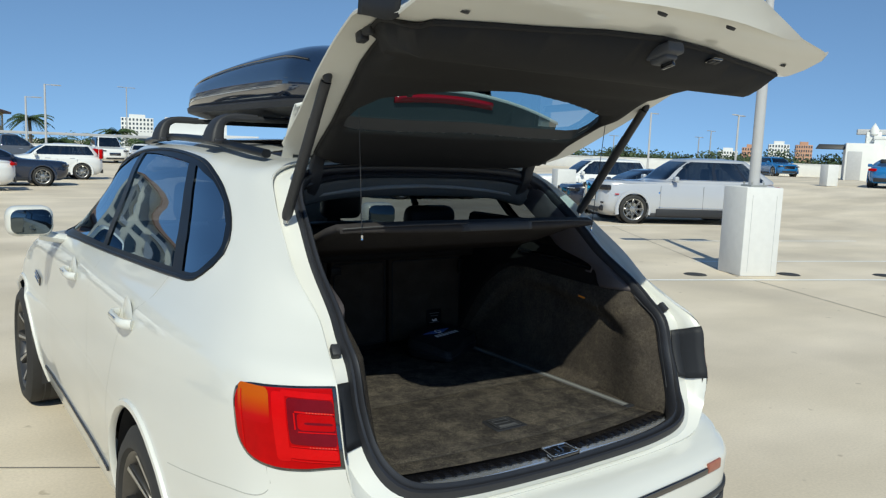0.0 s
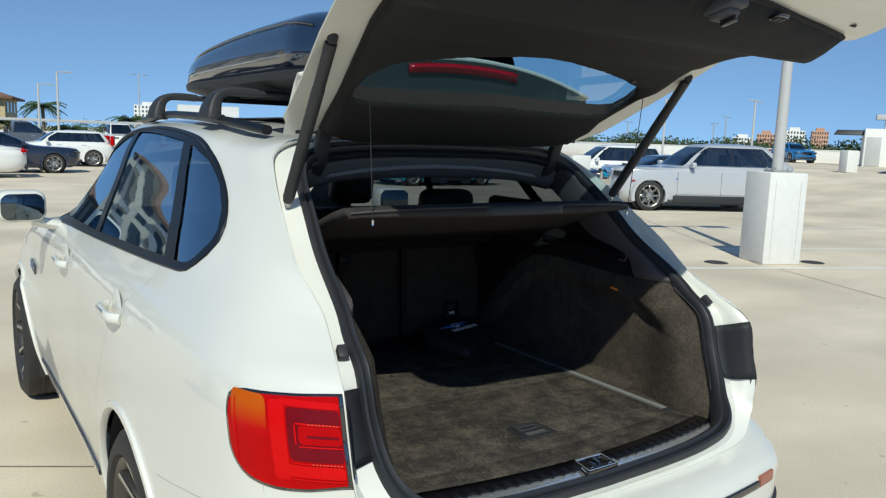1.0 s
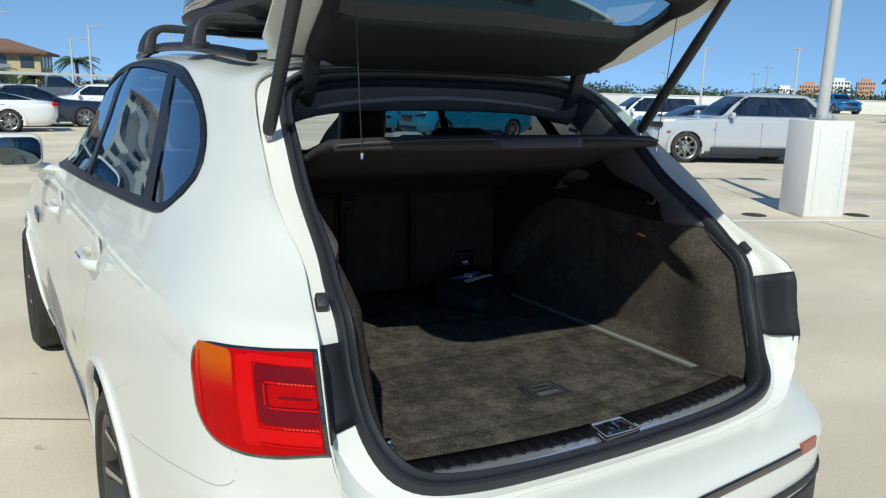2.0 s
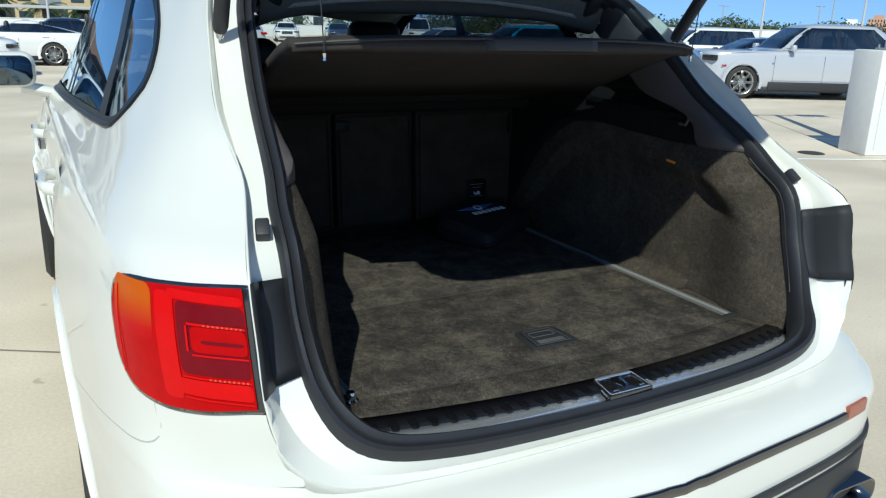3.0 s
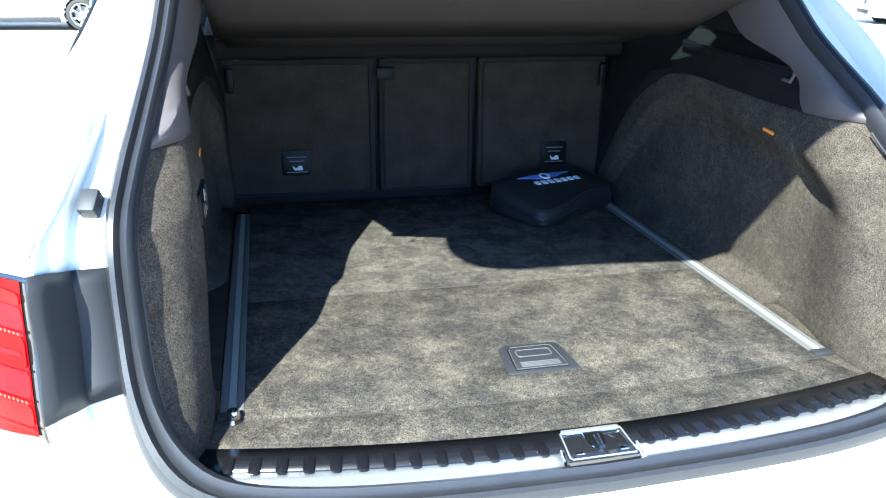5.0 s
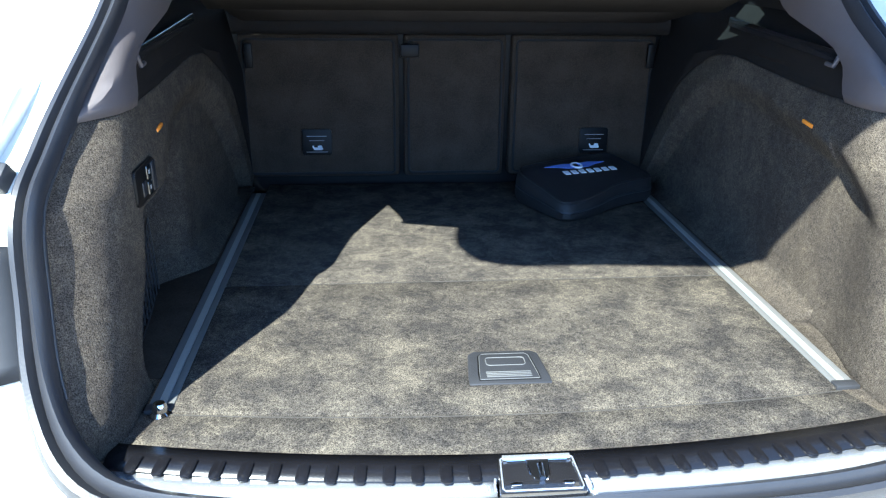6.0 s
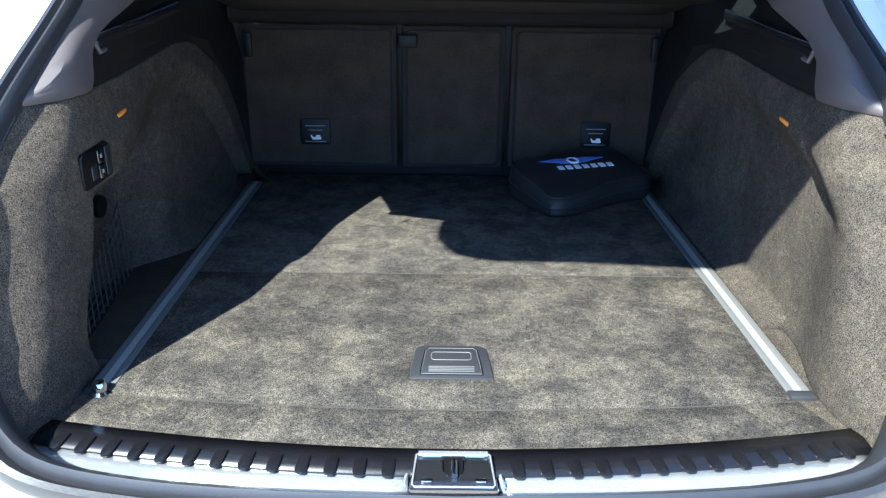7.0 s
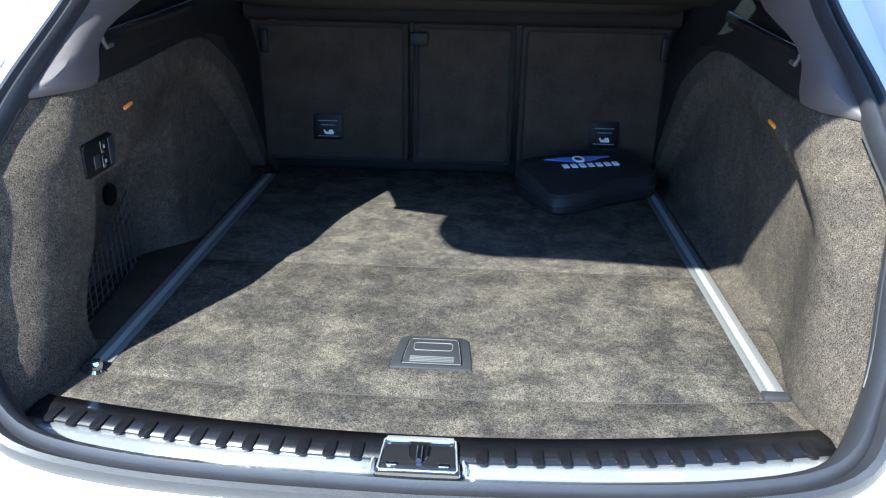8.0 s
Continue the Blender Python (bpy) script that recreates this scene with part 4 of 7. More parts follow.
for x in (-0.40, 0.40):
    seat(x, 2.35, 0.50, 0.62, 1.36, 0.20)
for x in (-0.42, 0.42):
    seat(x, 1.50, 0.46, 0.66, 1.33, 0.17, hw=0.26)
seat(0.0, 1.52, 0.27, 0.66, 1.33, 0.06, hw=0.22)

# ---- boot: floor, sill plate, side linings, seat backs ----
def seam_y(x):
    """The seam between the lid and the strip before the sill."""
    return 0.141 + 0.030 * (x / 0.5) ** 2


FZ = 0.878
part("boot_floor", block(1.015, 0.675, 0.03, (0, 0.9525, FZ - 0.015), bevel=0.003), M_CARPET, suv, "brown-grey carpeted boot floor, rear half")
handle_hole = [(-0.062, 0.218), (0.062, 0.218), (0.062, 0.235), (0.056, 0.305), (0.046, 0.314), (-0.046, 0.314), (-0.056, 0.305), (-0.062, 0.235)]
part("boot_floor_lid", sheet([(x, seam_y(x) + 0.0015) for x in np.linspace(-0.5075, 0.5075, 21)] + [(0.5075, 0.608), (-0.5075, 0.608)], [handle_hole], lambda x, y: (x, y, FZ + 0.001), step=0.1), M_CARPET, suv, "carpeted lid of the boot floor", solid=0.02, bevel=0.003)
part("floor_front_strip", prism([(x, 0.040 + 0.050 * (x / 0.55) ** 2) for x in np.linspace(-0.548, 0.548, 15)] + [(x, seam_y(x) - 0.0025) for x in np.linspace(0.516, -0.516, 15)], 0.02, pose(0, 0, FZ - 0.021), bevel=0.003), M_CARPET, suv, "carpeted strip before the sill")
part("strip_stitching", rod([(x, seam_y(x) - 0.0045, FZ - 0.0006) for x in np.linspace(-0.51, 0.51, 24)], 0.0009, 6), M_THREAD, suv, "pale stitched carpet edge")
part("lid_stitching", rod([(-0.505, 0.609, FZ + 0.0002), (0.505, 0.609, FZ + 0.0002)], 0.0009, 6), M_THREAD, suv)
hb = part("lid_handle", prism([(x * 1.05, 0.266 + (y - 0.266) * 1.05) for x, y in handle_hole], 0.012, pose(0, 0, FZ - 0.0085), bevel=0.0025), M_PLASTIC, suv, "black plastic lift handle")
lid_line = [(-0.047, 0.226), (0.047, 0.226), (0.046, 0.245), (0.041, 0.297), (0.036, 0.304), (-0.036, 0.304), (-0.041, 0.297), (-0.046, 0.245)]
part("flap_gap", rod([(x * 1.04, 0.264 + (y - 0.264) * 1.04, FZ + 0.0033) for x, y in lid_line], 0.0013, 6, closed=True), M_COVER, hb)
flap = part("handle_flap", prism(lid_line, 0.004, pose(0, 0, FZ + 0.0012), bevel=0.0012), M_PLASTIC, hb)
part("flap_edge", rod([(x, y, FZ + 0.0048) for x, y in lid_line], 0.0006, 6, closed=True), M_RAIL, flap)
part("finger_edge", rod([(x, 0.279 + y, FZ + 0.0050) for x, y in rounded(0.064, 0.024, 0.006)], 0.0009, 6, closed=True), M_RAIL, flap)
for i in range(4):
    part("handle_rib", moved(block(0.072, 0.0014, 0.0016, bevel=0.0004), pose(0, 0.232 + 0.0046 * i, FZ + 0.0056)), M_RAIL, flap)
for sgn in (1, -1):
    # load rails
    rail = part("load_rail", join(moved(block(0.012, 1.02, 0.012, bevel=0.002), pose(0.5125 * sgn, 0.70, FZ - 0.004)), moved(block(0.014, 1.02, 0.012, bevel=0.002), pose(0.5370 * sgn, 0.70, FZ - 0.004)), moved(block(0.013, 1.02, 0.006), pose(0.5245 * sgn, 0.70, FZ - 0.005))), M_RAIL, suv, "dull aluminium load rail")
    part("rail_groove", moved(block(0.011, 1.01, 0.003), pose(0.5245 * sgn, 0.70, FZ + 0.0015)), M_ALU, rail, "bright slot in the rail")
    part("rail_end", moved(block(0.04, 0.02, 0.014, bevel=0.003), pose(0.5265 * sgn, 0.183, FZ - 0.003)), M_PLASTIC, rail)
ring_ = part("lashing_eye", moved(lathe([(0, 0.014), (0.008, 0.013), (0.011, 0.006), (0.011, 0.0), (0.016, -0.004)], 16), pose(-0.522, 0.172, FZ + 0.004)), M_CHROME, suv, "chrome lashing eye")

# ribbed sill plate with chrome edge and latch
def sill_y(x, y0):
    return y0 + 0.055 * (x / 0.55) ** 2


def plate(y0, y1, z0, z1, xm=0.548, n=40):
    xs = np.linspace(-xm, xm, n)
    return grid([[(x, sill_y(x, y0), z0) for x in xs], [(x, sill_y(x, (y0 + y1) / 2), (z0 + z1) / 2 + 0.001) for x in xs], [(x, sill_y(x, y1), z1) for x in xs]])


def seal_edge(x):
    """Inner lower edge of the seal at a half-width."""
    return [float(np.interp(abs(x), [p[0] for p in SEAL_IN[:5]], [p[k] for p in SEAL_IN[:5]])) for k in (1, 2)]


sill = part("sill_plate", plate(-0.009, 0.043, 0.8785, 0.880, xm=0.566), M_SILL, suv, "black ribbed sill plate", solid=0.01)
for sgn in (1, -1):
    xs = np.linspace(0.0575 * sgn, 0.556 * sgn, 24)
    rows = []
    for x in xs:
        (y0, z0), y1 = seal_edge(x), sill_y(x, -0.006)
        z0 = min(z0 + 0.019, 0.8715)
        rows.append([(x, y0 - 0.012, z0 - 0.012), (x, y0 - 0.005, z0 - 0.001), (x, y0 * 0.6 + y1 * 0.4, z0 * 0.6 + 0.8755 * 0.4), (x, y1, 0.8757)])
    part("sill_chrome", grid(rows), M_BRIGHT, sill, "bright metal edge", solid=0.002)
    for i in range(13):
        x = (0.083 + 0.0368 * i) * sgn
        part("sill_rib", moved(prism([(-0.0080, 0.005), (0.0080, 0.005), (0.0085, -0.022), (0.0050, -0.029), (-0.0050, -0.029), (-0.0085, -0.022)], 0.005, bevel=0.002), pose(x, sill_y(x, 0.013), 0.8780, 3, 0, 9 * (x / 0.55))), M_SILL, sill)
part("latch_base", block(0.124, 0.070, 0.010, (0, -0.016, 0.8475), bevel=0.003), M_SILL, suv)
latch = part("latch_plate", moved(prism([(-0.051, 0.025), (0.051, 0.025), (0.056, -0.040), (-0.056, -0.040)], 0.020, bevel=0.003), pose(0, 0.004, 0.8640, 6, 0, 0)), M_BLACK_GLOSS, suv, "boot latch in a chrome frame")


def on_latch(x, y, lift=0.0):
    """A point of the sloping latch plate."""
    y = 1.1 * y - 0.008
    return (x, y, 0.8845 + 0.105 * (y - 0.004) + lift)


frame_line = [(-0.048, 0.0262), (-0.044, 0.0292), (0.044, 0.0292), (0.048, 0.0262), (0.0515, -0.020), (0.049, -0.0235), (-0.049, -0.0235), (-0.0515, -0.020)]
part("latch_frame", rod([on_latch(x, y, 0.001) for x, y in frame_line], 0.0013, 8, closed=True), M_BRIGHT, latch)
part("frame_lip", sweep([on_latch(x, 0.0285, 0.001) for x in (-0.045, 0.045)], rounded(0.009, 0.004, 0.0018, 3)), M_BRIGHT, latch)
part("latch_well", moved(prism([(-0.013, 0.020), (0.013, 0.020), (0.011, -0.006), (0.005, -0.012), (-0.005, -0.012), (-0.011, -0.006)], 0.002), pose(0, -0.004, 0.8837, 6, 0, 0)), M_COVER, latch)
for sgn in (1, -1):
    part("well_edge", rod([on_latch(x * sgn, y, 0.001) for x, y in ((0.040, 0.0235), (0.015, 0.0235), (0.013, 0.002), (0.008, -0.006))], 0.0009, 6), M_CHROME, latch)
    part("latch_button", moved(block(0.014, 0.007, 0.004, bevel=0.0015), pose(*on_latch(0.034 * sgn, -0.0145, 0.001))), M_CHROME, latch)
    part("side_lip", rod([on_latch(0.0590 * sgn, -0.004, 0.0), on_latch(0.0610 * sgn, -0.014, -0.001), on_latch(0.0605 * sgn, -0.022, -0.002)], 0.0018, 6), M_BRIGHT, latch)
part("latch_pin", rod([on_latch(0.001, -0.010, 0.004), on_latch(0.001, 0.011, 0.006)], 0.0042, 10), M_CHROME, latch)


# side linings: a carpeted pillar at the opening, a recessed panel under an arched shoulder, plastic above
def seal_x(z):
    return max(0.572, float(np.interp(z, [p[2] for p in SEAL_IN], [p[0] for p in SEAL_IN])))


def seal_y(z):
    return max(0.042, float(np.interp(z, [p[2] for p in SEAL_IN], [p[1] for p in SEAL_IN])))


ARCH_FOOT = curve([(0.40, 0.872), (0.60, 0.872), (0.80, 0.872), (1.0, 0.872), (1.10, 0.872), (1.18, 0.872), (1.225, 0.872)], 56)
ARCH_CREASE = curve([(0.40, 1.213), (0.50, 1.230), (0.68, 1.249), (0.82, 1.257), (0.92, 1.238), (1.05, 1.13), (1.25, 0.885)], 56)
ARCH_TOP = curve([(0.40, 1.283), (0.50, 1.280), (0.68, 1.286), (0.86, 1.294), (0.97, 1.27), (1.11, 1.15), (1.283, 0.895)], 56)


def lining_x(y, z, crease=1.0):
    """Inner face of the carpet; crease is how far the point lies under the arched shoulder."""
    inner = float(pchip((0.0, 0.25, 0.40, 0.55, 0.70, 0.9, 1.1, 1.3), (0.553, 0.551, 0.552, 0.556, 0.558, 0.552, 0.547, 0.545), np.array(y)))
    inner += 0.022 * smooth(1.18, 1.30, z) * smooth(0.2, 0.5, y)
    inner = inner * smooth(0.868, 0.93, z) + 0.549 * (1 - smooth(0.868, 0.93, z))
    away = max(0.0, y - seal_y(z))
    return inner + (seal_x(z) + 0.008 - inner) * math.exp(-(away / 0.052) ** 1.5) + 0.036 * crease


def sunk_at(y, z):
    """How far the lining's recessed panel has sunk near the opening."""
    return smooth(0.17, 0.37, y) * smooth(0.012, -0.060, z - (1.213 - 0.45 * max(0, 0.38 - y)))


def pocket_depth(y, z):
    near = float(pchip((0.86, 0.90, 0.945, 0.985, 1.05, 1.115, 1.2), (0.262, 0.232, 0.224, 0.240, 0.286, 0.309, 0.33), np.array(z)))
    soft = 0.005 + 0.22 * max(0.0, y - 0.43)
    return (0.085 * smooth(0.74, 0.60, y) + 0.036 * (1 - full_at(y))) * smooth(near, near + 0.010, y) * smooth(1.136 + soft, 1.136 - soft, z)


def full_at(y):
    """How far the pocket side has gone over into the plain sunk panel."""
    return smooth(0.44, 0.72, y)


def lining(pocket):
    low = np.r_[np.linspace(0, 0.62, 30), np.linspace(0.635, 0.86, 34), np.linspace(0.875, 0.99, 9)]
    high = np.r_[np.linspace(0, 0.30, 7), np.linspace(0.45, 1, 6)]
    cols = []
    for k in np.r_[np.linspace(0, 0.45, 26), np.linspace(0.46, 0.90, 46), np.linspace(0.92, 0.99, 4)]:
        zs_ = np.r_[0.872 + low * (ARCH_CREASE[0][1] - 0.872), ARCH_CREASE[0][1] + high * (ARCH_TOP[0][1] - ARCH_CREASE[0][1])]
        col = []
        for z in zs_:
            y = seal_y(z) + (0.40 - seal_y(z)) * k
            col.append((y, z, sunk_at(y, z)))
        cols.append(col)
    for foot, crease, top in zip(ARCH_FOOT, ARCH_CREASE, ARCH_TOP):
        col = [tuple(foot + (crease - foot) * q) + (smooth(0.0, 0.17, 1 - q) * smooth(0.0, 0.10, q),) for q in low]
        cols.append(col + [tuple(crease + (top - crease) * q) + (0.0,) for q in high])
    return grid([[(lining_x(y, z, c * full_at(y)) + pocket_depth(y, z) if pocket else lining_x(y, z, c), y, z) for y, z, c in col] for col in cols])


part("side_lining", lining(False), M_WALL_CARPET, suv, "carpeted boot side lining", solid=0.006, offset=1)
part("side_lining", flip(lining(True)), M_WALL_CARPET, suv, "carpeted boot side lining with storage pocket", solid=0.006, offset=1)
for sgn in (1, -1):
    side = (lambda b: b) if sgn > 0 else flip
    ledge = []
    for (y, z), y1 in zip(ARCH_TOP, np.linspace(0.42, 1.30, len(ARCH_TOP))):
        x = lining_x(y, z, 0) + 0.001
        zu = max(z + 0.012, 1.312)
        ledge.append([(x, y, z), (x + 0.003, y * 0.7 + y1 * 0.3, z * 0.7 + zu * 0.3), (x + 0.006, y * 0.3 + y1 * 0.7, z * 0.3 + zu * 0.7), (0.582, y1, zu), (0.590, y1 + 0.01, 1.345), (0.604, y1 + 0.03, 1.40)])
    up = part("upper_lining", side(grid(ledge)), M_UPPER, suv, "dark upper boot lining", solid=0.006, offset=1)
    part("shelf_groove", side(sweep(curve([(0.578, 0.455, 1.346), (0.582, 0.65, 1.352), (0.585, 0.90, 1.362)], 8), rounded(0.012, 0.022, 0.005, 2))), M_BLACK_GLOSS, up)
    part("groove_edge", side(rod([(0.569, 0.478, 1.332), (0.567, 0.452, 1.331), (0.569, 0.447, 1.345), (0.575, 0.447, 1.356)], 0.004, 8)), M_PURPLE, up)
    part("lining_foot", side(prism([(0.512, 0.186), (0.548, 0.052), (0.64, 0.052), (0.64, 1.285), (0.546, 1.285), (0.546, 0.20)], 0.012, pose(0, 0, FZ - 0.0145), bevel=0.002)), M_WALL_CARPET, suv)
    # pillar trim: grey plastic from the seal up along the pillar
    cols = []
    for z in np.linspace(1.281, 1.64, 28):
        y0, xo = seal_y(z) - 0.004, float(np.interp(z, [p[2] for p in SEAL_IN], [p[0] for p in SEAL_IN])) + 0.008
        k = smooth(1.285, 1.345, z)
        w = 0.150 * (1 - k) + 0.095 * k + 0.10 * smooth(1.36, 1.41, z)
        col, up_ = [(xo, y0, z)], smooth(1.30, 1.39, z)
        for dx, dy in ((0.010, 0.012), (0.022, w * 0.25), (0.030, w * 0.45), (0.036, w * 0.7), (0.036, w * 0.9), (0.022, w)):
            col.append(((lining_x(y0 + dy, 1.283, 0) - 0.005 + (0.02 if dy == w else 0)) * (1 - up_) + (xo - dx) * up_, y0 + dy, z))
        cols.append(col)
    pil = part("pillar_trim", side(grid(cols)), M_PURPLE, suv, "grey plastic pillar trim", solid=0.006, offset=1)
    part("rear_side_trim", side(grid([[(0.604, y + 0.03, 1.398), (0.622, y + 0.05, 1.425), (0.640, y + 0.06, 1.452 + 0.03 * smooth(0.6, 0.9, y)), (0.668, y + 0.06, 1.462 + 0.03 * smooth(0.6, 0.9, y))] for y in np.linspace(0.5, 1.28, 10)])), M_UPPER, suv, solid=0.005)
    part("reflector", side(moved(block(0.005, 0.036, 0.007, bevel=0.002), pose(lining_x(0.485, 1.228, 0) - 0.001, 0.485, 1.226, 6, 0, 0))), M_AMBER, suv, "small amber reflector")
    # rubber bump stops on the flange
    part("bump_stop", side(moved(block(0.024, 0.036, 0.026, bevel=0.004), pose(0.666 if sgn > 0 else 0.678, 0.175, 1.232, 40, 0, 12))), M_PLASTIC, suv, "black rubber stop")
    # pale welt between the carpet and the seal
    part("lining_welt", side(rod([(x - (0.014 if sgn > 0 else 0.0), y + 0.004, z) for x, y, z in curve(SEAL_IN, 90) if 0.95 < z < 1.275], 0.0020, 6)), M_PLASTIC, suv, "thin black welt along the carpet edge")

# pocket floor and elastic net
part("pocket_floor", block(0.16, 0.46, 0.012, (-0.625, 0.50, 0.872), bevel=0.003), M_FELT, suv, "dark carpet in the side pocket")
net = []
for i in range(14):
    a_ = i / 13
    net.append(rod([(-0.59 - 0.035 * a_, 0.245 + 0.33 * a_, 0.892), (-0.59 - 0.035 * a_, 0.25 + 0.32 * a_, 0.93 + 0.06 * a_), (-0.59 - 0.035 * a_, 0.255 + 0.31 * a_, 0.955 + 0.085 * a_)], 0.0016, 5))
for j in range(7):
    net.append(rod([(-0.59 - 0.035 * a_, 0.25 + 0.31 * a_, 0.892 + j * (0.0105 + 0.014 * a_) - 0.01 * math.sin(math.pi * a_)) for a_ in np.linspace(0, 1, 10)], 0.0016, 5))
part("cargo_net", join(*net), M_RUBBER, suv, "black elastic net")
# 12 V socket panel in the pocket
SWITCH = pose(0.5525, 0.339, 1.177, 90, 0, -90)
sw = part("switch_panel", flip(moved(prism(rounded(0.100, 0.056, 0.010), 0.008, bevel=0.002), SWITCH @ pose(0, 0, -0.003))), M_COVER, suv, "black switch panel")
for k, (dx, dz, w, h) in enumerate(((-0.039, -0.001, 0.020, 0.046), (-0.012, 0.012, 0.018, 0.021), (-0.012, -0.012, 0.018, 0.021), (0.014, -0.007, 0.018, 0.022))):
    part("switch_button", flip(moved(block(w, h, 0.004, bevel=0.0012), SWITCH @ pose(dx, dz, 0.0045))), M_RUBBER if k in (0, 3) else M_BLACK_GLOSS, sw)
for dz in (0.012, -0.012):
    part("switch_icon", flip(moved(block(0.005, 0.006, 0.001), SWITCH @ pose(-0.012, dz, 0.0067))), M_ICON_DIM, sw)
part("power_socket", flip(moved(lathe([(0, 0.004), (0.016, 0.006), (0.022, 0.004), (0.022, -0.01)], 18, "x"), pose(0.672, 0.586, 1.022, 0, 0, 180))), M_COVER, suv)

# seat backs seen from the boot: three carpeted panels
SB = 1.288
for nm, x0, x1 in (("left", -0.565, -0.142), ("middle", -0.128, 0.150), ("right", 0.166, 0.565)):
    back = part("seat_back_panel", moved(block(x1 - x0, 0.05, 0.385, bevel=0.010, seg=3), pose((x0 + x1) / 2, SB + 0.025, 1.095, -3, 0, 0)), M_FELT, suv, "dark carpeted folding seat back")
    part("panel_piping", rod([(x, SB - 0.004 + 0.05 * (z - 1.095), z) for x, z in [((x0 + x1) / 2 + a, 1.095 + b) for a, b in rounded(x1 - x0 - 0.025, 0.36, 0.012)]], 0.0035, 6, closed=True), M_TRIM, back)
# backing board in near-black, which paints the shade in the gaps between panels
part("seat_back_board", block(1.2, 0.02, 0.50, (0, SB + 0.05, 1.10)), M_COVER, suv)
for x in (-0.368, 0.406):
    iso = part("anchor_cover", moved(prism(rounded(0.082, 0.072, 0.008), 0.005, bevel=0.0015), pose(x, SB - 0.007, 1.002, 87, 0, 0)), M_COVER, suv, "black child-seat anchor cover")
    for dz, w in ((0.018, 0.054), (0.006, 0.040), (-0.026, 0.058)):
        part("anchor_mark", moved(block(w, 0.002, 0.0013), pose(x, SB - 0.0145, 1.002 + dz)), M_ICON_DIM, iso)
    part("anchor_icon", moved(join(prism(rounded(0.024, 0.007, 0.003), 0.002), moved(prism(rounded(0.012, 0.008, 0.003), 0.002), pose(0.004, 0.005, 0)), moved(prism(rounded(0.004, 0.012, 0.0015), 0.002), pose(-0.013, 0.003, 0, 0, 0, 25))), pose(x + 0.004, SB - 0.0135, 0.985, 90, 0, 0)), M_ICON, iso)
part("seat_latch", moved(block(0.05, 0.012, 0.035, bevel=0.004), pose(-0.112, SB - 0.008, 1.248)), M_COVER, suv, "black seat release latch")
for x in (-0.535, 0.545):
    part("belt_slot", moved(block(0.022, 0.012, 0.065, bevel=0.004), pose(x, SB - 0.012, 1.235)), M_COVER, suv)

# ---- cargo cover, lifted by its two cords ----
def cover_y(x):
    return 0.318 + 0.105 * (abs(x) / 0.54) ** 2.2


xs = np.linspace(-0.54, 0.53, 36)
rows = []
for k, (dy, z) in enumerate(((0.0, 1.538), (0.004, 1.552), (0.03, 1.555), (0.10, 1.532), (0.30, 1.455), (0.44, 1.405))):
    rows.append([(x, cover_y(x) * (1 - k / 5) + (0.318 + 0.105) * (k / 5) + dy, z - 0.02 * (abs(x) / 0.54) ** 3 * (1 - k / 5)) for x in xs])
cover = part("cargo_cover", grid(rows), M_CLOTH, suv, "dark fabric cargo cover raised on cords", solid=0.022, offset=-1)
part("cover_handle", moved(prism([(-0.14, 0.0), (0.11, 0.0), (0.14, 0.018), (0.13, 0.05), (-0.17, 0.05)], 0.026, bevel=0.005), pose(0.0, 0.306, 1.526, -8, 0, 0)), M_PLASTIC, cover)
part("cover_fabric", grid([[(x, 0.86 + 0.36 * t, 1.408 - 0.075 * t - 0.004 * math.sin(math.pi * t)) for x in np.linspace(-0.53, 0.53, 8)] for t in np.linspace(0, 1, 8)]), M_CLOTH, cover, solid=0.006)
part("cover_cassette", sweep([(-0.56, 1.225, 1.325), (0.56, 1.225, 1.325)], rounded(0.06, 0.055, 0.02, 3), up=(0, 0, 1)), M_UPPER, cover)
part("cover_piping", rod([(x, cover_y(x) - 0.002, 1.551 - 0.02 * (abs(x) / 0.54) ** 3) for x in np.linspace(-0.535, 0.525, 40)], 0.0028, 6), M_PLASTIC, cover)
for x in (-0.487, 0.487):
    part("cord_hook", moved(lathe([(0, 0.0), (0.004, 0.002), (0.003, 0.008), (0.004, 0.016), (0, 0.018)], 12), pose(x, 0.385, 1.500)), M_CHROME, cover)
    part("lift_cord", rod([(x, 0.385, 1.515), (x * 1.06, 0.372, 1.927)], 0.0013, 6), M_PLASTIC, cover)

# inner header trim at the roof's rear edge
xs = np.linspace(-1, 1, 24)
def header(y, z, k=0.0):
    """A line across the car that follows the roof's rear edge; k bends its ends down the pillars."""
    return [(x * 0.505, y - 0.04 * x * x, z - 0.012 * x * x - (0.03 + k) * abs(x) ** 6) for x in np.linspace(-1, 1, 24)]


part("header_trim", grid([header(0.786, 1.694), header(0.782, 1.684), header(0.792, 1.676), header(0.805, 1.675)]), M_RUBBER, suv, solid=0.004)
part("header_panel", grid([header(0.803, 1.677), header(0.812, 1.660), header(0.826, 1.628), header(0.840, 1.612), header(0.856, 1.606), header(0.95, 1.615)]), M_HEADER, suv, "charcoal cloth header over the boot", solid=0.006)

# ---- tailgate, swung up 64 degrees about its hinge line ----
HINGE = Matrix.Translation((0, 0.80, 1.735)) @ Matrix.Rotation(radians(-64), 4, "X") @ Matrix.Translation((0, -0.80, -1.735))


def half(pts):
    """Closes a right-hand outline with its mirror image."""
    return pts + [(-x, z) for x, z in pts[::-1] if x > 1e-6]


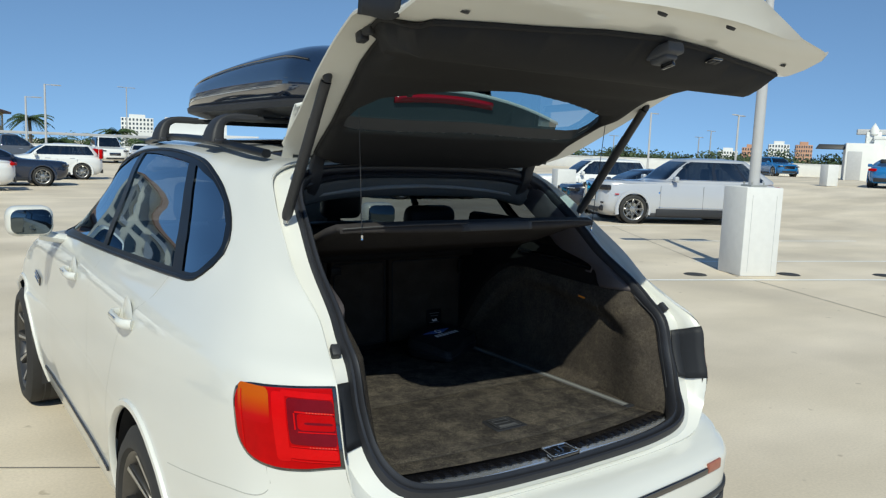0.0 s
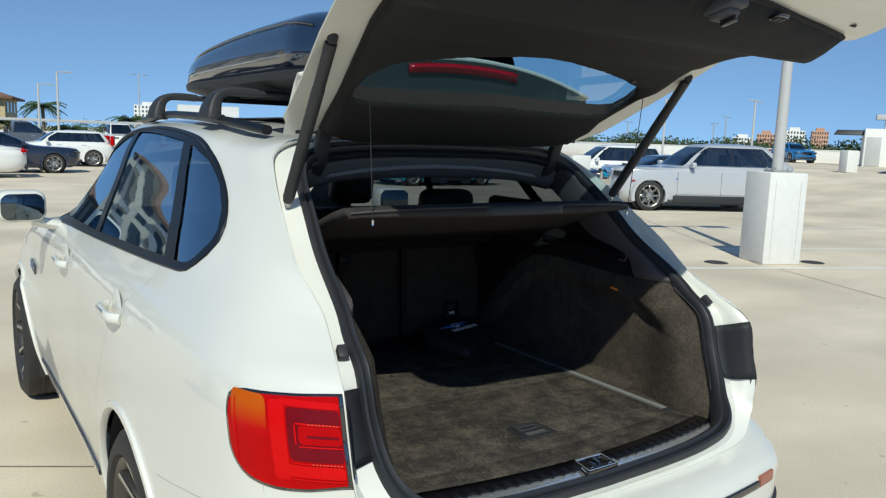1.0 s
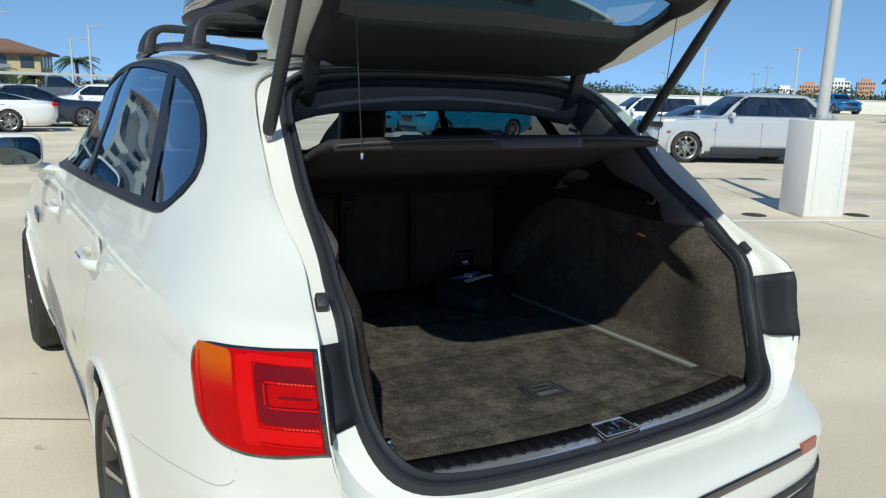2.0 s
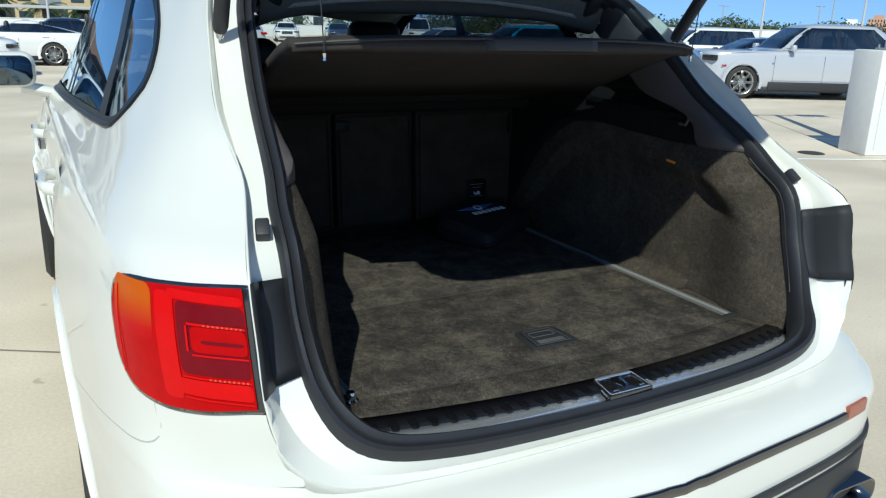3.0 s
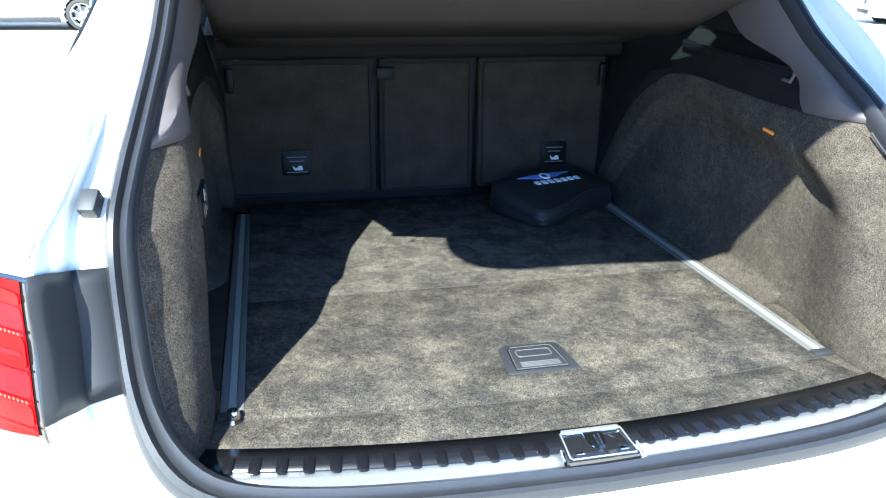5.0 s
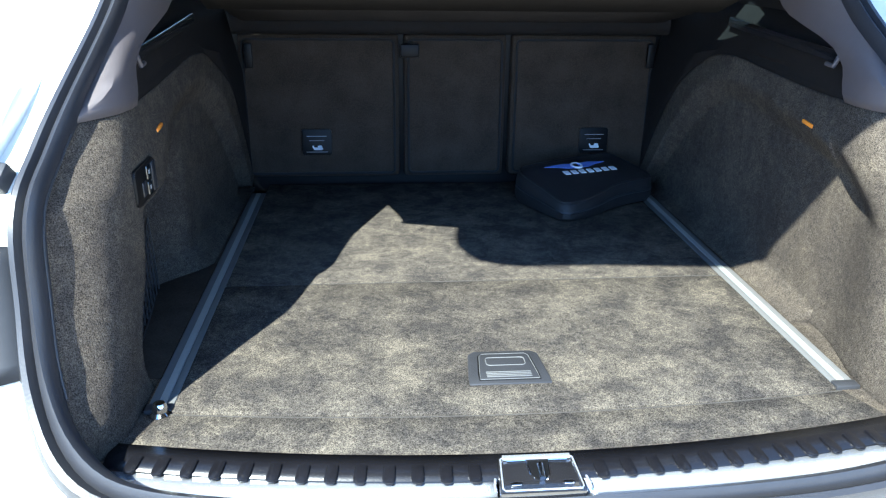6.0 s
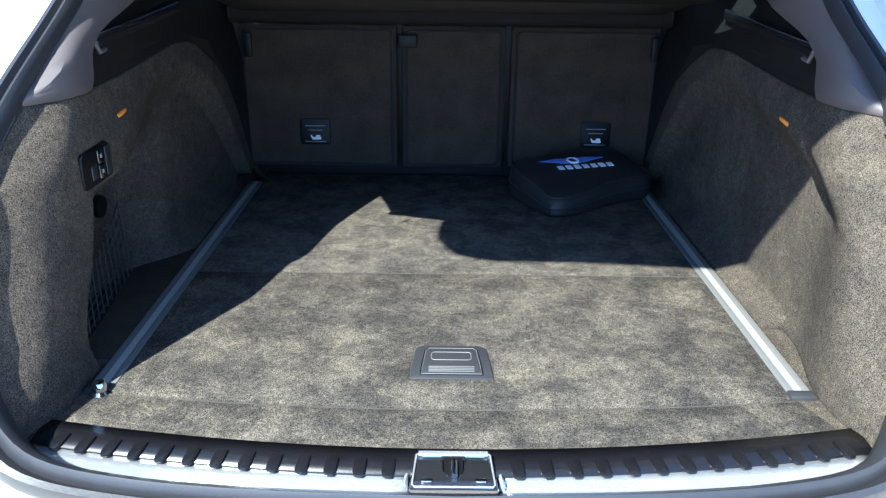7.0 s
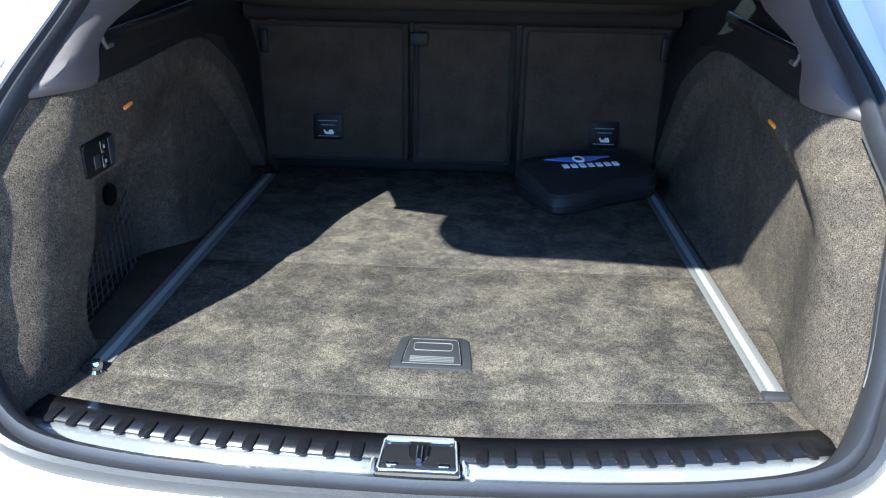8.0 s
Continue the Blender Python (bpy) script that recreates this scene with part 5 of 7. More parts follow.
G_OUT = half([(0, 1.70), (0.30, 1.70), (0.45, 1.695), (0.57, 1.68), (0.625, 1.63), (0.655, 1.50), (0.685, 1.39), (0.703, 1.29), (0.722, 1.20), (0.737, 1.05), (0.738, 0.942), (0.727, 0.897), (0.69, 0.872), (0.62, 0.858), (0.50, 0.838), (0.36, 0.798), (0.18, 0.748), (0, 0.728)])
G_TRIM = half([(0, 1.668), (0.30, 1.668), (0.42, 1.665), (0.495, 1.650), (0.51, 1.60), (0.526, 1.526), (0.560, 1.42), (0.585, 1.34), (0.595, 1.27), (0.605, 1.25), (0.645, 1.235), (0.67, 1.14), (0.675, 1.02), (0.65, 0.972), (0.50, 0.952), (0.37, 0.938), (0.2, 0.918), (0, 0.908)])
G_GLASS = half([(0, 1.525), (0.25, 1.533), (0.44, 1.533), (0.49, 1.525), (0.505, 1.495), (0.495, 1.445), (0.46, 1.418), (0.36, 1.398), (0.25, 1.382), (0.1, 1.368), (0, 1.364)])


def gate_skin(x, z, d):
    """A point of the gate, d metres inwards of its rim, in its closed place; its lower lip turns rearwards."""
    if z >= 0.87:
        return (x, g(z) + d, z)
    return (x, -0.03 - (0.87 - z) * 0.95 + d * 0.4, 0.87 - (0.87 - z) * 0.30 + d * 0.5)


out_line, trim_line, glass_line = (np.array(dense(o, 0.004)) for o in (G_OUT, G_TRIM, G_GLASS))


def off(line, x, z):
    """Distance from an outline."""
    return float(np.hypot(line[:, 0] - x, line[:, 1] - z).min())


def skin_out(x, z):
    return gate_skin(x, z, -0.014 - (0.03 + 0.05 * smooth(1.35, 1.1, z)) * smooth(0.0, 0.14, off(out_line, x, z)))


def trim_lift(x, z):
    e, q = off(trim_line, x, z), off(glass_line, x, z)
    pad = (0.046 - 0.016 * smooth(1.40, 1.27, z)) * smooth(0, 0.035, e) * smooth(-0.012, 0.045, q)
    return gate_skin(x, z, 0.011 + pad + 0.034 * smooth(1.34, 1.27, z) * smooth(0, 0.05, e))


gate = part("tailgate", join(
    moved(sheet(G_OUT, [[(x * 0.95, 1.28 + (z - 1.28) * 0.94) for x, z in G_TRIM]], lambda x, z: gate_skin(x, z, -0.002), step=0.026), HINGE),
    moved(sheet(G_OUT, [[(x * 1.06, z + (0.03 if z > 1.45 else -0.03)) for x, z in G_GLASS]], skin_out, step=0.05), HINGE),
    moved(grid([[gate_skin(x, z, -0.002), gate_skin(x * 1.004, z, -0.008), gate_skin(x, z, -0.014)] for x, z in dense(G_OUT, 0.03)], closed_u=True), HINGE)), M_PAINT, suv, "raised white tailgate")
part("gate_trim", moved(sheet(G_TRIM, [G_GLASS], trim_lift, step=0.024), HINGE), M_TRIM, gate, "dark suede-like inner lining", solid=0.004)
part("gate_glass", moved(sheet([(x * 1.05, z + (0.02 if z > 1.45 else -0.02)) for x, z in G_GLASS], [], lambda x, z: gate_skin(x, z, -0.025), step=0.06), HINGE), M_GATE_GLASS, gate, "tinted rear window")
part("trim_edge", moved(rod([gate_skin(x, z, 0.007) for x, z in dense(G_TRIM, 0.02)], 0.0075, 8, closed=True), HINGE), M_TRIM, gate)
part("glass_edge", moved(grid([[trim_lift(x, z), gate_skin(x * 1.02, z, -0.024)] for x, z in dense(G_GLASS, 0.03)], closed_u=True), HINGE), M_PLASTIC, gate)
for sgn in (1, -1):
    side = (lambda b: b) if sgn > 0 else flip
    for x, z in ((0.604, 0.941), (0.133, 0.83)):
        part("gate_plug", side(moved(moved(lathe([(0, 0.004), (0.011, 0.003), (0.013, -0.004)], 14, "y"), pose(x, g(z) - 0.006, z, 0, 0, 0)), HINGE)), M_PLASTIC, gate)
    part("gate_buffer", side(moved(moved(join(block(0.026, 0.030, 0.030, bevel=0.005), moved(block(0.018, 0.022, 0.05, bevel=0.005), pose(0, -0.004, -0.026, 12, 0, 0))), pose(0.655, g(1.25) + 0.012, 1.25, -40, 0, 0)), HINGE)), M_PLASTIC, gate)
    low, top = Vector((0.637 * sgn, 0.60, 1.551)), Vector((0.65 * sgn, 0.305, 1.965))
    strut = part("gas_strut", rod([low.lerp(top, t) for t in (0.0, 0.03, 0.72)], 0.0165, 14, scale=[0.8, 1, 1]), M_PLASTIC, gate, "black gas strut")
    part("strut_rod", rod([low.lerp(top, t) for t in (0.70, 0.97)], 0.0155, 12), M_RUBBER, strut)
    part("strut_ball", moved(lathe([(0, 0.016), (0.012, 0.012), (0.014, 0), (0.010, -0.016), (0, -0.018)], 14), Matrix.Translation(top)), M_PLASTIC, strut)
    part("strut_foot", moved(lathe([(0, 0.012), (0.010, 0.008), (0.012, 0), (0.007, -0.016), (0, -0.02)], 14), Matrix.Translation(low)), M_CHROME, strut)
    part("gate_hinge", sweep(curve([(0.47 * sgn, 0.86, 1.60), (0.47 * sgn, 0.80, 1.615), (0.47 * sgn, 0.755, 1.66), (0.47 * sgn, 0.735, 1.72), (0.47 * sgn, 0.71, 1.765)], 14), rounded(0.045, 0.03, 0.008, 2), up=(0, 1, 0)), M_PLASTIC, gate, "black hinge arm")
    part("cord_eye", moved(lathe([(0, 0), (0.012, 0.0), (0.010, -0.014), (0, -0.018)], 12), pose(0.516 * sgn, 0.372, 1.932)), M_CHROME, gate)
    for x, z in ((0.385, 1.384), (0.057, 1.322)):
        part("blind_hook", side(moved(moved(block(0.018, 0.03, 0.016, bevel=0.004), pose(x, g(z) + 0.030, z, -54, 0, 0)), HINGE)), M_PLASTIC, gate)
for side in (flip,):
    rows = [[(0.742 - 0.004 * abs(z - 1.06) / 0.08, g(z) + 0.004, z), (0.744, g(z) - 0.03, z), (0.738, g(z) - 0.062, z), (0.715, g(z) - 0.082, z), (0.69, g(z) - 0.07, z)] for z in np.linspace(0.978, 1.150, 8)]
    part("gate_side_panel", side(moved(grid(rows), HINGE)), M_PANEL, gate, "dark plastic panel on the gate edge", solid=0.004)
lock = part("gate_lock", moved(moved(join(block(0.060, 0.030, 0.085, bevel=0.008, seg=3), moved(block(0.046, 0.022, 0.060, bevel=0.008, seg=3), pose(0, 0.016, 0.006))), pose(0.022, g(0.91) + 0.036, 0.905, -40, 0, 0)), HINGE), M_LOCK, gate, "grey plastic gate lock housing")
part("lock_claw", moved(moved(block(0.010, 0.016, 0.040, bevel=0.003), pose(0.030, g(0.91) + 0.062, 0.884, -40, 0, 0)), HINGE), M_BLACK_GLOSS, lock)
swg = part("gate_buttons", moved(moved(block(0.042, 0.008, 0.032, bevel=0.003), pose(0.245, g(0.91) + 0.040, 0.915, -40, 0, 0)), HINGE), M_BLACK_GLOSS, gate)
for dx in (-0.010, 0.010):
    part("gate_button", moved(moved(block(0.016, 0.005, 0.020, bevel=0.002), pose(0.245 + dx, g(0.91) + 0.044, 0.912, -40, 0, 0)), HINGE), M_PLASTIC, swg)
part("gate_lamp", moved(moved(block(0.045, 0.004, 0.012, bevel=0.001), pose(0.355, g(0.985) + 0.045, 0.985, -35, 0, 0)), HINGE), M_LENS, gate, "clear courtesy lamp")
# roof spoiler on the gate with its brake lamp
def spoiler(rows_, half_w, n=24):
    """Rows of (y, z, how far the row follows the curved rear edge)."""
    return moved(grid([[(x, y + 0.10 * k * (x / 0.6) ** 2, z - 0.02 * (x / 0.6) ** 2) for x in np.linspace(-half_w, half_w, n)] for y, z, k in rows_]), HINGE)


sp = part("roof_spoiler", spoiler(((0.80, 1.752, 0), (0.68, 1.752, 0.4), (0.56, 1.745, 0.85), (0.508, 1.735, 1), (0.503, 1.725, 1), (0.513, 1.718, 1)), 0.57), M_PAINT, gate, "white roof spoiler", solid=0.004)
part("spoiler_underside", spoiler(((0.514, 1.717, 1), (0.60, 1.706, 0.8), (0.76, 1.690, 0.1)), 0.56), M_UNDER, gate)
part("brake_lamp", spoiler(((0.524, 1.714, 1), (0.532, 1.706, 1), (0.552, 1.705, 0.9)), 0.215, 14), M_BRAKE, gate, "red high brake lamp", solid=0.006)

# ---- roof box on the cross bars ----
box = thing("roof_box", "glossy black car roof box on the cross bars, its lid tinted with the sky's blue", "roof box")


def box_ring(t):
    """Half-width and height of the lid along its length, from the tail (0) to the nose (1)."""
    w = 0.455 * (1 - 0.66 * max(0, (t - 0.60) / 0.40) ** 2.4) * (1 - 0.2 * max(0, (0.1 - t) / 0.1) ** 2)
    top = 0.225 * (1 - 0.90 * max(0, (t - 0.22) / 0.78) ** 2.2) * (1 - 0.3 * max(0, (0.15 - t) / 0.15) ** 2)
    return w, top


def box_y(t):
    return 0.86 + 1.90 * t


rows = []
for t in np.linspace(0, 1, 36):
    w, top = box_ring(t)
    rows.append([(w * math.copysign(abs(math.cos(a)) ** 0.5, math.cos(a)), box_y(t) + 0.05 * t * math.sin(a), 1.945 + top * max(math.sin(a), 0) ** 0.55) for a in np.linspace(0, math.pi, 25)])
part("lid", grid(rows), M_BOX, box, "glossy black lid with the sky's blue reflection in its colour", solid=0.004)
for k, dz in ((0.985, 0.05), (0.93, 0.12)):
    part("lid_crease", join(*[rod([(sx * box_ring(t)[0] * k, box_y(t), 1.945 + box_ring(t)[1] * (0.35 if k > 0.95 else 0.72)) for t in np.linspace(0.05, 0.97, 24)], 0.004, 6) for sx in (-1, 1)]), M_BLACK_GLOSS, box)
part("tray", grid([[(box_ring(t)[0] * k, box_y(t), z + 0.02 * max(0, t - 0.6)) for k, z in ((-1.0, 1.945), (-1.02, 1.938), (-1.01, 1.915), (-0.8, 1.895), (-0.6, 1.888), (0.6, 1.888), (0.8, 1.895), (1.01, 1.915), (1.02, 1.938), (1.0, 1.945))] for t in np.linspace(0, 1, 36)]), M_PLASTIC, box, "matt black tray", solid=0.004)
for y in (1.32, 2.06):
    for x in (-0.3, 0.3):
        part("clamp", block(0.06, 0.09, 0.045, (x, y, 1.893), bevel=0.01), M_PLASTIC, box)

# ---- bag on the boot floor ----
bag = thing("zip_bag", "black nylon zip bag with pale embroidered emblem", "bag", at=pose(0.348, 1.097, FZ + 0.001, 0, 0, 27) @ Matrix.Scale(1.12, 4))


def bag_line(grow):
    """Soft-cornered outline with a bowed front edge."""
    pts = [(-0.150, -0.06), (-0.146, -0.088), (-0.118, -0.098), (-0.05, -0.093), (0.01, -0.078), (0.07, -0.072), (0.125, -0.072), (0.148, -0.058), (0.152, 0.0), (0.15, 0.075), (0.130, 0.095), (0.0, 0.098), (-0.125, 0.095), (-0.150, 0.07)]
    return [(x + grow * x / 0.15, y + grow * y / 0.09) for x, y in curve(pts, 64, closed=True)]


def bag_sag(x, y):
    return 0.006 * math.sin(13 * x + 1.0) * math.cos(15 * y) - 0.010 * smooth(0.02, -0.15, x) * smooth(0.0, -0.09, y) + 0.16 * (y + 0.03)


rows = [[(x, y, z + bag_sag(x, y) * (z / 0.07)) for x, y in bag_line(gr)] for gr, z in ((-0.014, 0.0), (-0.004, 0.004), (0.002, 0.016), (0.002, 0.030), (-0.003, 0.034), (0.002, 0.038), (0.0, 0.054), (-0.004, 0.062), (-0.012, 0.066))]
for q in (0.75, 0.5, 0.25, 0.02):
    rows.append([(x * q, y * q, 0.066 + 0.004 * (1 - q) + bag_sag(x * q, y * q) * 0.95) for x, y in bag_line(-0.012)])
part("bag_body", grid(rows, closed_v=True), M_BAG, bag)
part("zip", rod([(x, y, 0.034 + bag_sag(x, y) * 0.48) for x, y in bag_line(0.0005)], 0.0025, 6, closed=True), M_RUBBER, bag)
part("piping", rod([(x, y, 0.0635 + bag_sag(x, y) * 0.9) for x, y in bag_line(-0.005)], 0.0028, 6, closed=True), M_BAG, bag)
# winged emblem and bars in place of the lettering, sewn on the top
wing = [(0.0, 0.009), (0.022, 0.012), (0.062, 0.006), (0.036, -0.001), (0.016, -0.009), (0, -0.009)]
EMBLEM = pose(-0.012, 0.030, 0.0835, 8.5, 0, -10) @ Matrix.Scale(1.2, 4)
part("emblem_wings", moved(join(moved(prism(wing, 0.0012), pose(0.006, 0, 0)), moved(prism([(-x, y) for x, y in wing[::-1]], 0.0012), pose(-0.006, 0, 0))), EMBLEM), M_ICON_BLUE, bag)
part("emblem_disc", moved(lathe([(0.008, 0.0018), (0.009, 0.0026), (0.012, 0.0026), (0.013, 0.0)], 20), EMBLEM), M_ICON, bag)
for i in range(7):
    part("letter_bar", moved(moved(block(0.011, 0.0145, 0.0015), pose(-0.048 + 0.0172 * i + 0.012, -0.026, 0)), EMBLEM), M_ICON, bag)

# ---- the parking deck: painted lines, drains, pedestals and lamp posts ----
def flat_strip(x0, y0, x1, y1, w, z=0.004):
    d = Vector((x1 - x0, y1 - y0, 0)).normalized()
    n = Vector((-d.y, d.x, 0)) * w / 2
    a, b = Vector((x0, y0, 0)), Vector((x1, y1, 0))
    k = 12
    return grid([[a.lerp(b, i / k) + n * s + Vector((0, 0, z + deck_z(a.lerp(b, i / k).x, 0))) for s in (-1, 1)] for i in range(k + 1)])


for x0, y0, x1, y1 in ((6.6, 6.0, 12.6, 3.46), (9.8, 6.75, 15.4, 4.6), (12.3, 9.05, 17.0, 7.52), (12.9, 12.26, 17.6, 11.04), (13.2, 15.1, 18.5, 14.9), (13.2, 18.1, 18.5, 17.9)):
    tagged(part("parking_line", flat_strip(x0, y0, x1, y1, 0.09), M_LINE, smooth=False), "thin worn white parking bay line on concrete", "road marking", "parking lines", kind="structure")
for x0, y0, x1, y1 in ((-9, 7.4, 2, 1.05), (-14, -0.6, -4, -0.5), (8.94, 5.07, 7.4, 1.4), (13.5, 12.1, 8.95, 5.3)):
    tagged(part("expansion_joint", flat_strip(x0, y0, x1, y1, 0.014, 0.003), M_JOINT, smooth=False), "dark narrow expansion joint in the concrete deck", "joint", kind="structure")
for x, y in ((8.5, 5.76), (10.05, 5.12), (11.6, 4.35)):
    cover_ = part("drain_cover", moved(lathe([(0, 0.012), (0.13, 0.012), (0.16, 0.010), (0.18, 0.0)], 28), pose(x, y, 0)), M_IRON)
    tagged(cover_, "round dark iron drain cover set in concrete", "drain cover", "drain covers")


def lamp_post(at, height, heads=2, pedestal=1.40, width=0.64, mat=M_POLE):
    """A white concrete pedestal with a steel pole and its lamp heads."""
    ob = thing("lamp_post", "grey steel lamp post on a white concrete pedestal" if pedestal else "slim grey lamp post with flat heads", "lamp post", "lamp posts")
    if pedestal:
        base = part("pedestal", block(width, width, pedestal, (0, 0, pedestal / 2), bevel=0.02), M_POST, ob, "white painted concrete pedestal")
        for sx in (-1, 1):
            part("conduit_line", block(0.006, 0.004, pedestal * 0.86, (sx * width * 0.33, -width / 2 - 0.001, pedestal * 0.48)), M_POLE, base)
        part("base_flange", block(0.28, 0.28, 0.03, (0, 0, pedestal + 0.015), bevel=0.008), M_ALU, ob)
        for sx in (-1, 1):
            for sy in (-1, 1):
                part("anchor_bolt", moved(lathe([(0.012, 0), (0.012, 0.05), (0, 0.055)], 8), pose(0.105 * sx, 0.105 * sy, pedestal + 0.02)), M_ALU, ob)
    part("pole", moved(lathe([(0.085, pedestal), (0.08, pedestal + 1.5), (0.06, height), (0, height)], 16), pose(0, 0, 0)), mat, ob)
    for k in range(heads):
        s = 1 if k == 0 else -1
        arm = part("lamp_arm", block(0.5, 0.05, 0.05, (0.3 * s, 0, height - 0.05), bevel=0.01), mat, ob)
        part("lamp_head", block(0.62, 0.30, 0.07, (0.75 * s, 0, height - 0.03), bevel=0.02), mat, arm)
    ob.matrix_world = at
    return ob


lamp_post(pose(9.46, 5.50, 0, 0, 0, -23), 4.65)
for x, y, w, h in ((33.6, 17.2, 0.56, 1.0), (17.25, 17.85, 0.66, 1.32)):
    bollard = thing("concrete_pedestal", "square white concrete pedestal without its lamp post", "pedestal", "pedestals", at=pose(x, y, deck_z(x, 0), 0, 0, -25))
    part("pedestal", block(w, w, h, (0, 0, h / 2), bevel=0.02), M_POST, bollard)
for x, y, h, n in ((6.5, 58.0, 5.4, 1), (5.6, 60.5, 4.6, 1), (20.4, 96, 8.0, 2), (48.4, 32.2, 4.7, 2), (79.8, 57.1, 5.0, 2), (79, 58.2, 4.2, 2), (44.6, 37.1, 4.75, 1), (72.4, 66.1, 4.1, 2), (1.0, 62.0, 6.2, 1), (-6.0, 55, 6.0, 1)):
    post = lamp_post(pose(x, y, 0 if x < 40 else 0.5, 0, 0, 15), h, n, pedestal=0.0)

# stair tower and parapets
hut = thing("stair_tower", "low white rendered stair tower with dark awning", "building", at=pose(53.4, 24.4, deck_z(50, 0), 0, 0, -60))
part("hut_wall", block(9.0, 6.0, 2.85, (3.9, 0.4, 1.425), bevel=0.03), M_WALL, hut)
part("hut_parapet", block(9.1, 6.1, 0.22, (3.9, 0.4, 2.86), bevel=0.03), M_WALL, hut)
part("hut_lobby", block(1.9, 3.4, 2.45, (-1.3, -1.6, 1.225), bevel=0.03), M_WALL, hut)
part("awning", block(1.9, 1.6, 0.32, (-3.1, -1.6, 2.2), bevel=0.04, taper=0.8), M_PLASTIC, hut, "dark fabric awning")
part("hut_door", block(0.85, 0.04, 1.9, (-1.7, -3.31, 0.96), bevel=0.01), M_POLE, hut)
part("roof_vent", block(0.9, 0.9, 0.9, (-0.6, -1.6, 2.8), bevel=0.05), M_WALL, hut)
part("vent_cap", block(2.0, 1.0, 0.35, (-0.6, -1.4, 3.25), bevel=0.03), M_POLE, hut)
part("vent_cowl", moved(lathe([(0.0, 0.0), (0.26, 0.2), (0.28, 0.5), (0.0, 0.95)], 12), pose(-0.6, -2.0, 2.9)), M_WALL, hut)


def parapet(x0, y0, x1, y1, z0, h, label="long white painted concrete parapet wall of the deck"):
    d = Vector((x1 - x0, y1 - y0, 0))
    ob = part("parapet_wall", moved(join(block(d.length, 0.2, h, (0, 0, h / 2), bevel=0.01), block(d.length, 0.28, 0.06, (0, 0, h + 0.03), bevel=0.01)), pose((x0 + x1) / 2, (y0 + y1) / 2, z0, 0, 0, math.degrees(math.atan2(d.y, d.x)))), M_POST)
    return tagged(ob, label, "parapet", "parapets", kind="structure")


parapet(57.5, 27.6, 46.3, 44.3, deck_z(50, 0), 0.93)
parapet(46.3, 44.3, 46, 75, deck_z(50, 0), 0.93)
parapet(46, 75, -70, 75, 0.0, 1.1)
parapet(-45, -60, -45, 75, 0.0, 1.1)
parapet(-45, -45, 60, -45, 0.0, 1.1)
parapet(62, -45, 62, 19, deck_z(50, 0), 0.93)
# pale steel beam over the far parapet
beam = part("guard_beam", block(116, 0.12, 0.25, (-12, 75.6, 2.1), bevel=0.02), M_POLE)
tagged(beam, "long pale steel guard beam behind the parapet", "beam", kind="structure")


# ---- parked cars ----
def car_rows(L, W, H, belt, style):
    """Rings of a parked car: height, nose, tail, half-width and roundness."""
    f_, r, w = L / 2, -L / 2, W / 2
    hood = style.get("hood", belt - 0.06)
    cowl, header = style.get("cowl", 0.18) * L, style.get("header", 0.02) * L
    tail_b, tail_r = -style.get("tail_belt", 0.46) * L, -style.get("tail_roof", 0.33) * L
    deck = style.get("deck", belt + 0.02)
    return [(0.20, f_ - 0.25, r + 0.25, w - 0.10, 0.42), (0.34, f_ - 0.06, r + 0.05, w - 0.03, 0.36), (0.55, f_, r, w, 0.34), (0.72, f_ - 0.01, r + 0.0, w, 0.34), (hood - 0.06, f_ - 0.05, r + 0.03, w - 0.02, 0.36), (hood, f_ - 0.22, r + 0.08, w - 0.06, 0.40),
            (belt, cowl + 0.30, min(tail_b, r + 0.16) if deck <= belt + 0.03 else r + 0.1, w - 0.09, 0.36), (belt + 0.05, cowl, tail_b, w - 0.11, 0.34), (belt + (H - belt) * 0.5, (cowl + header) / 2, (tail_b * 0.45 + tail_r * 0.55), w - 0.19, 0.32), (H - 0.10, header, tail_r, w - 0.29, 0.32), (H - 0.035, header - 0.12, tail_r + 0.1, w - 0.38, 0.34), (H, header - 0.5, tail_r + 0.5, w - 0.62, 0.5)]


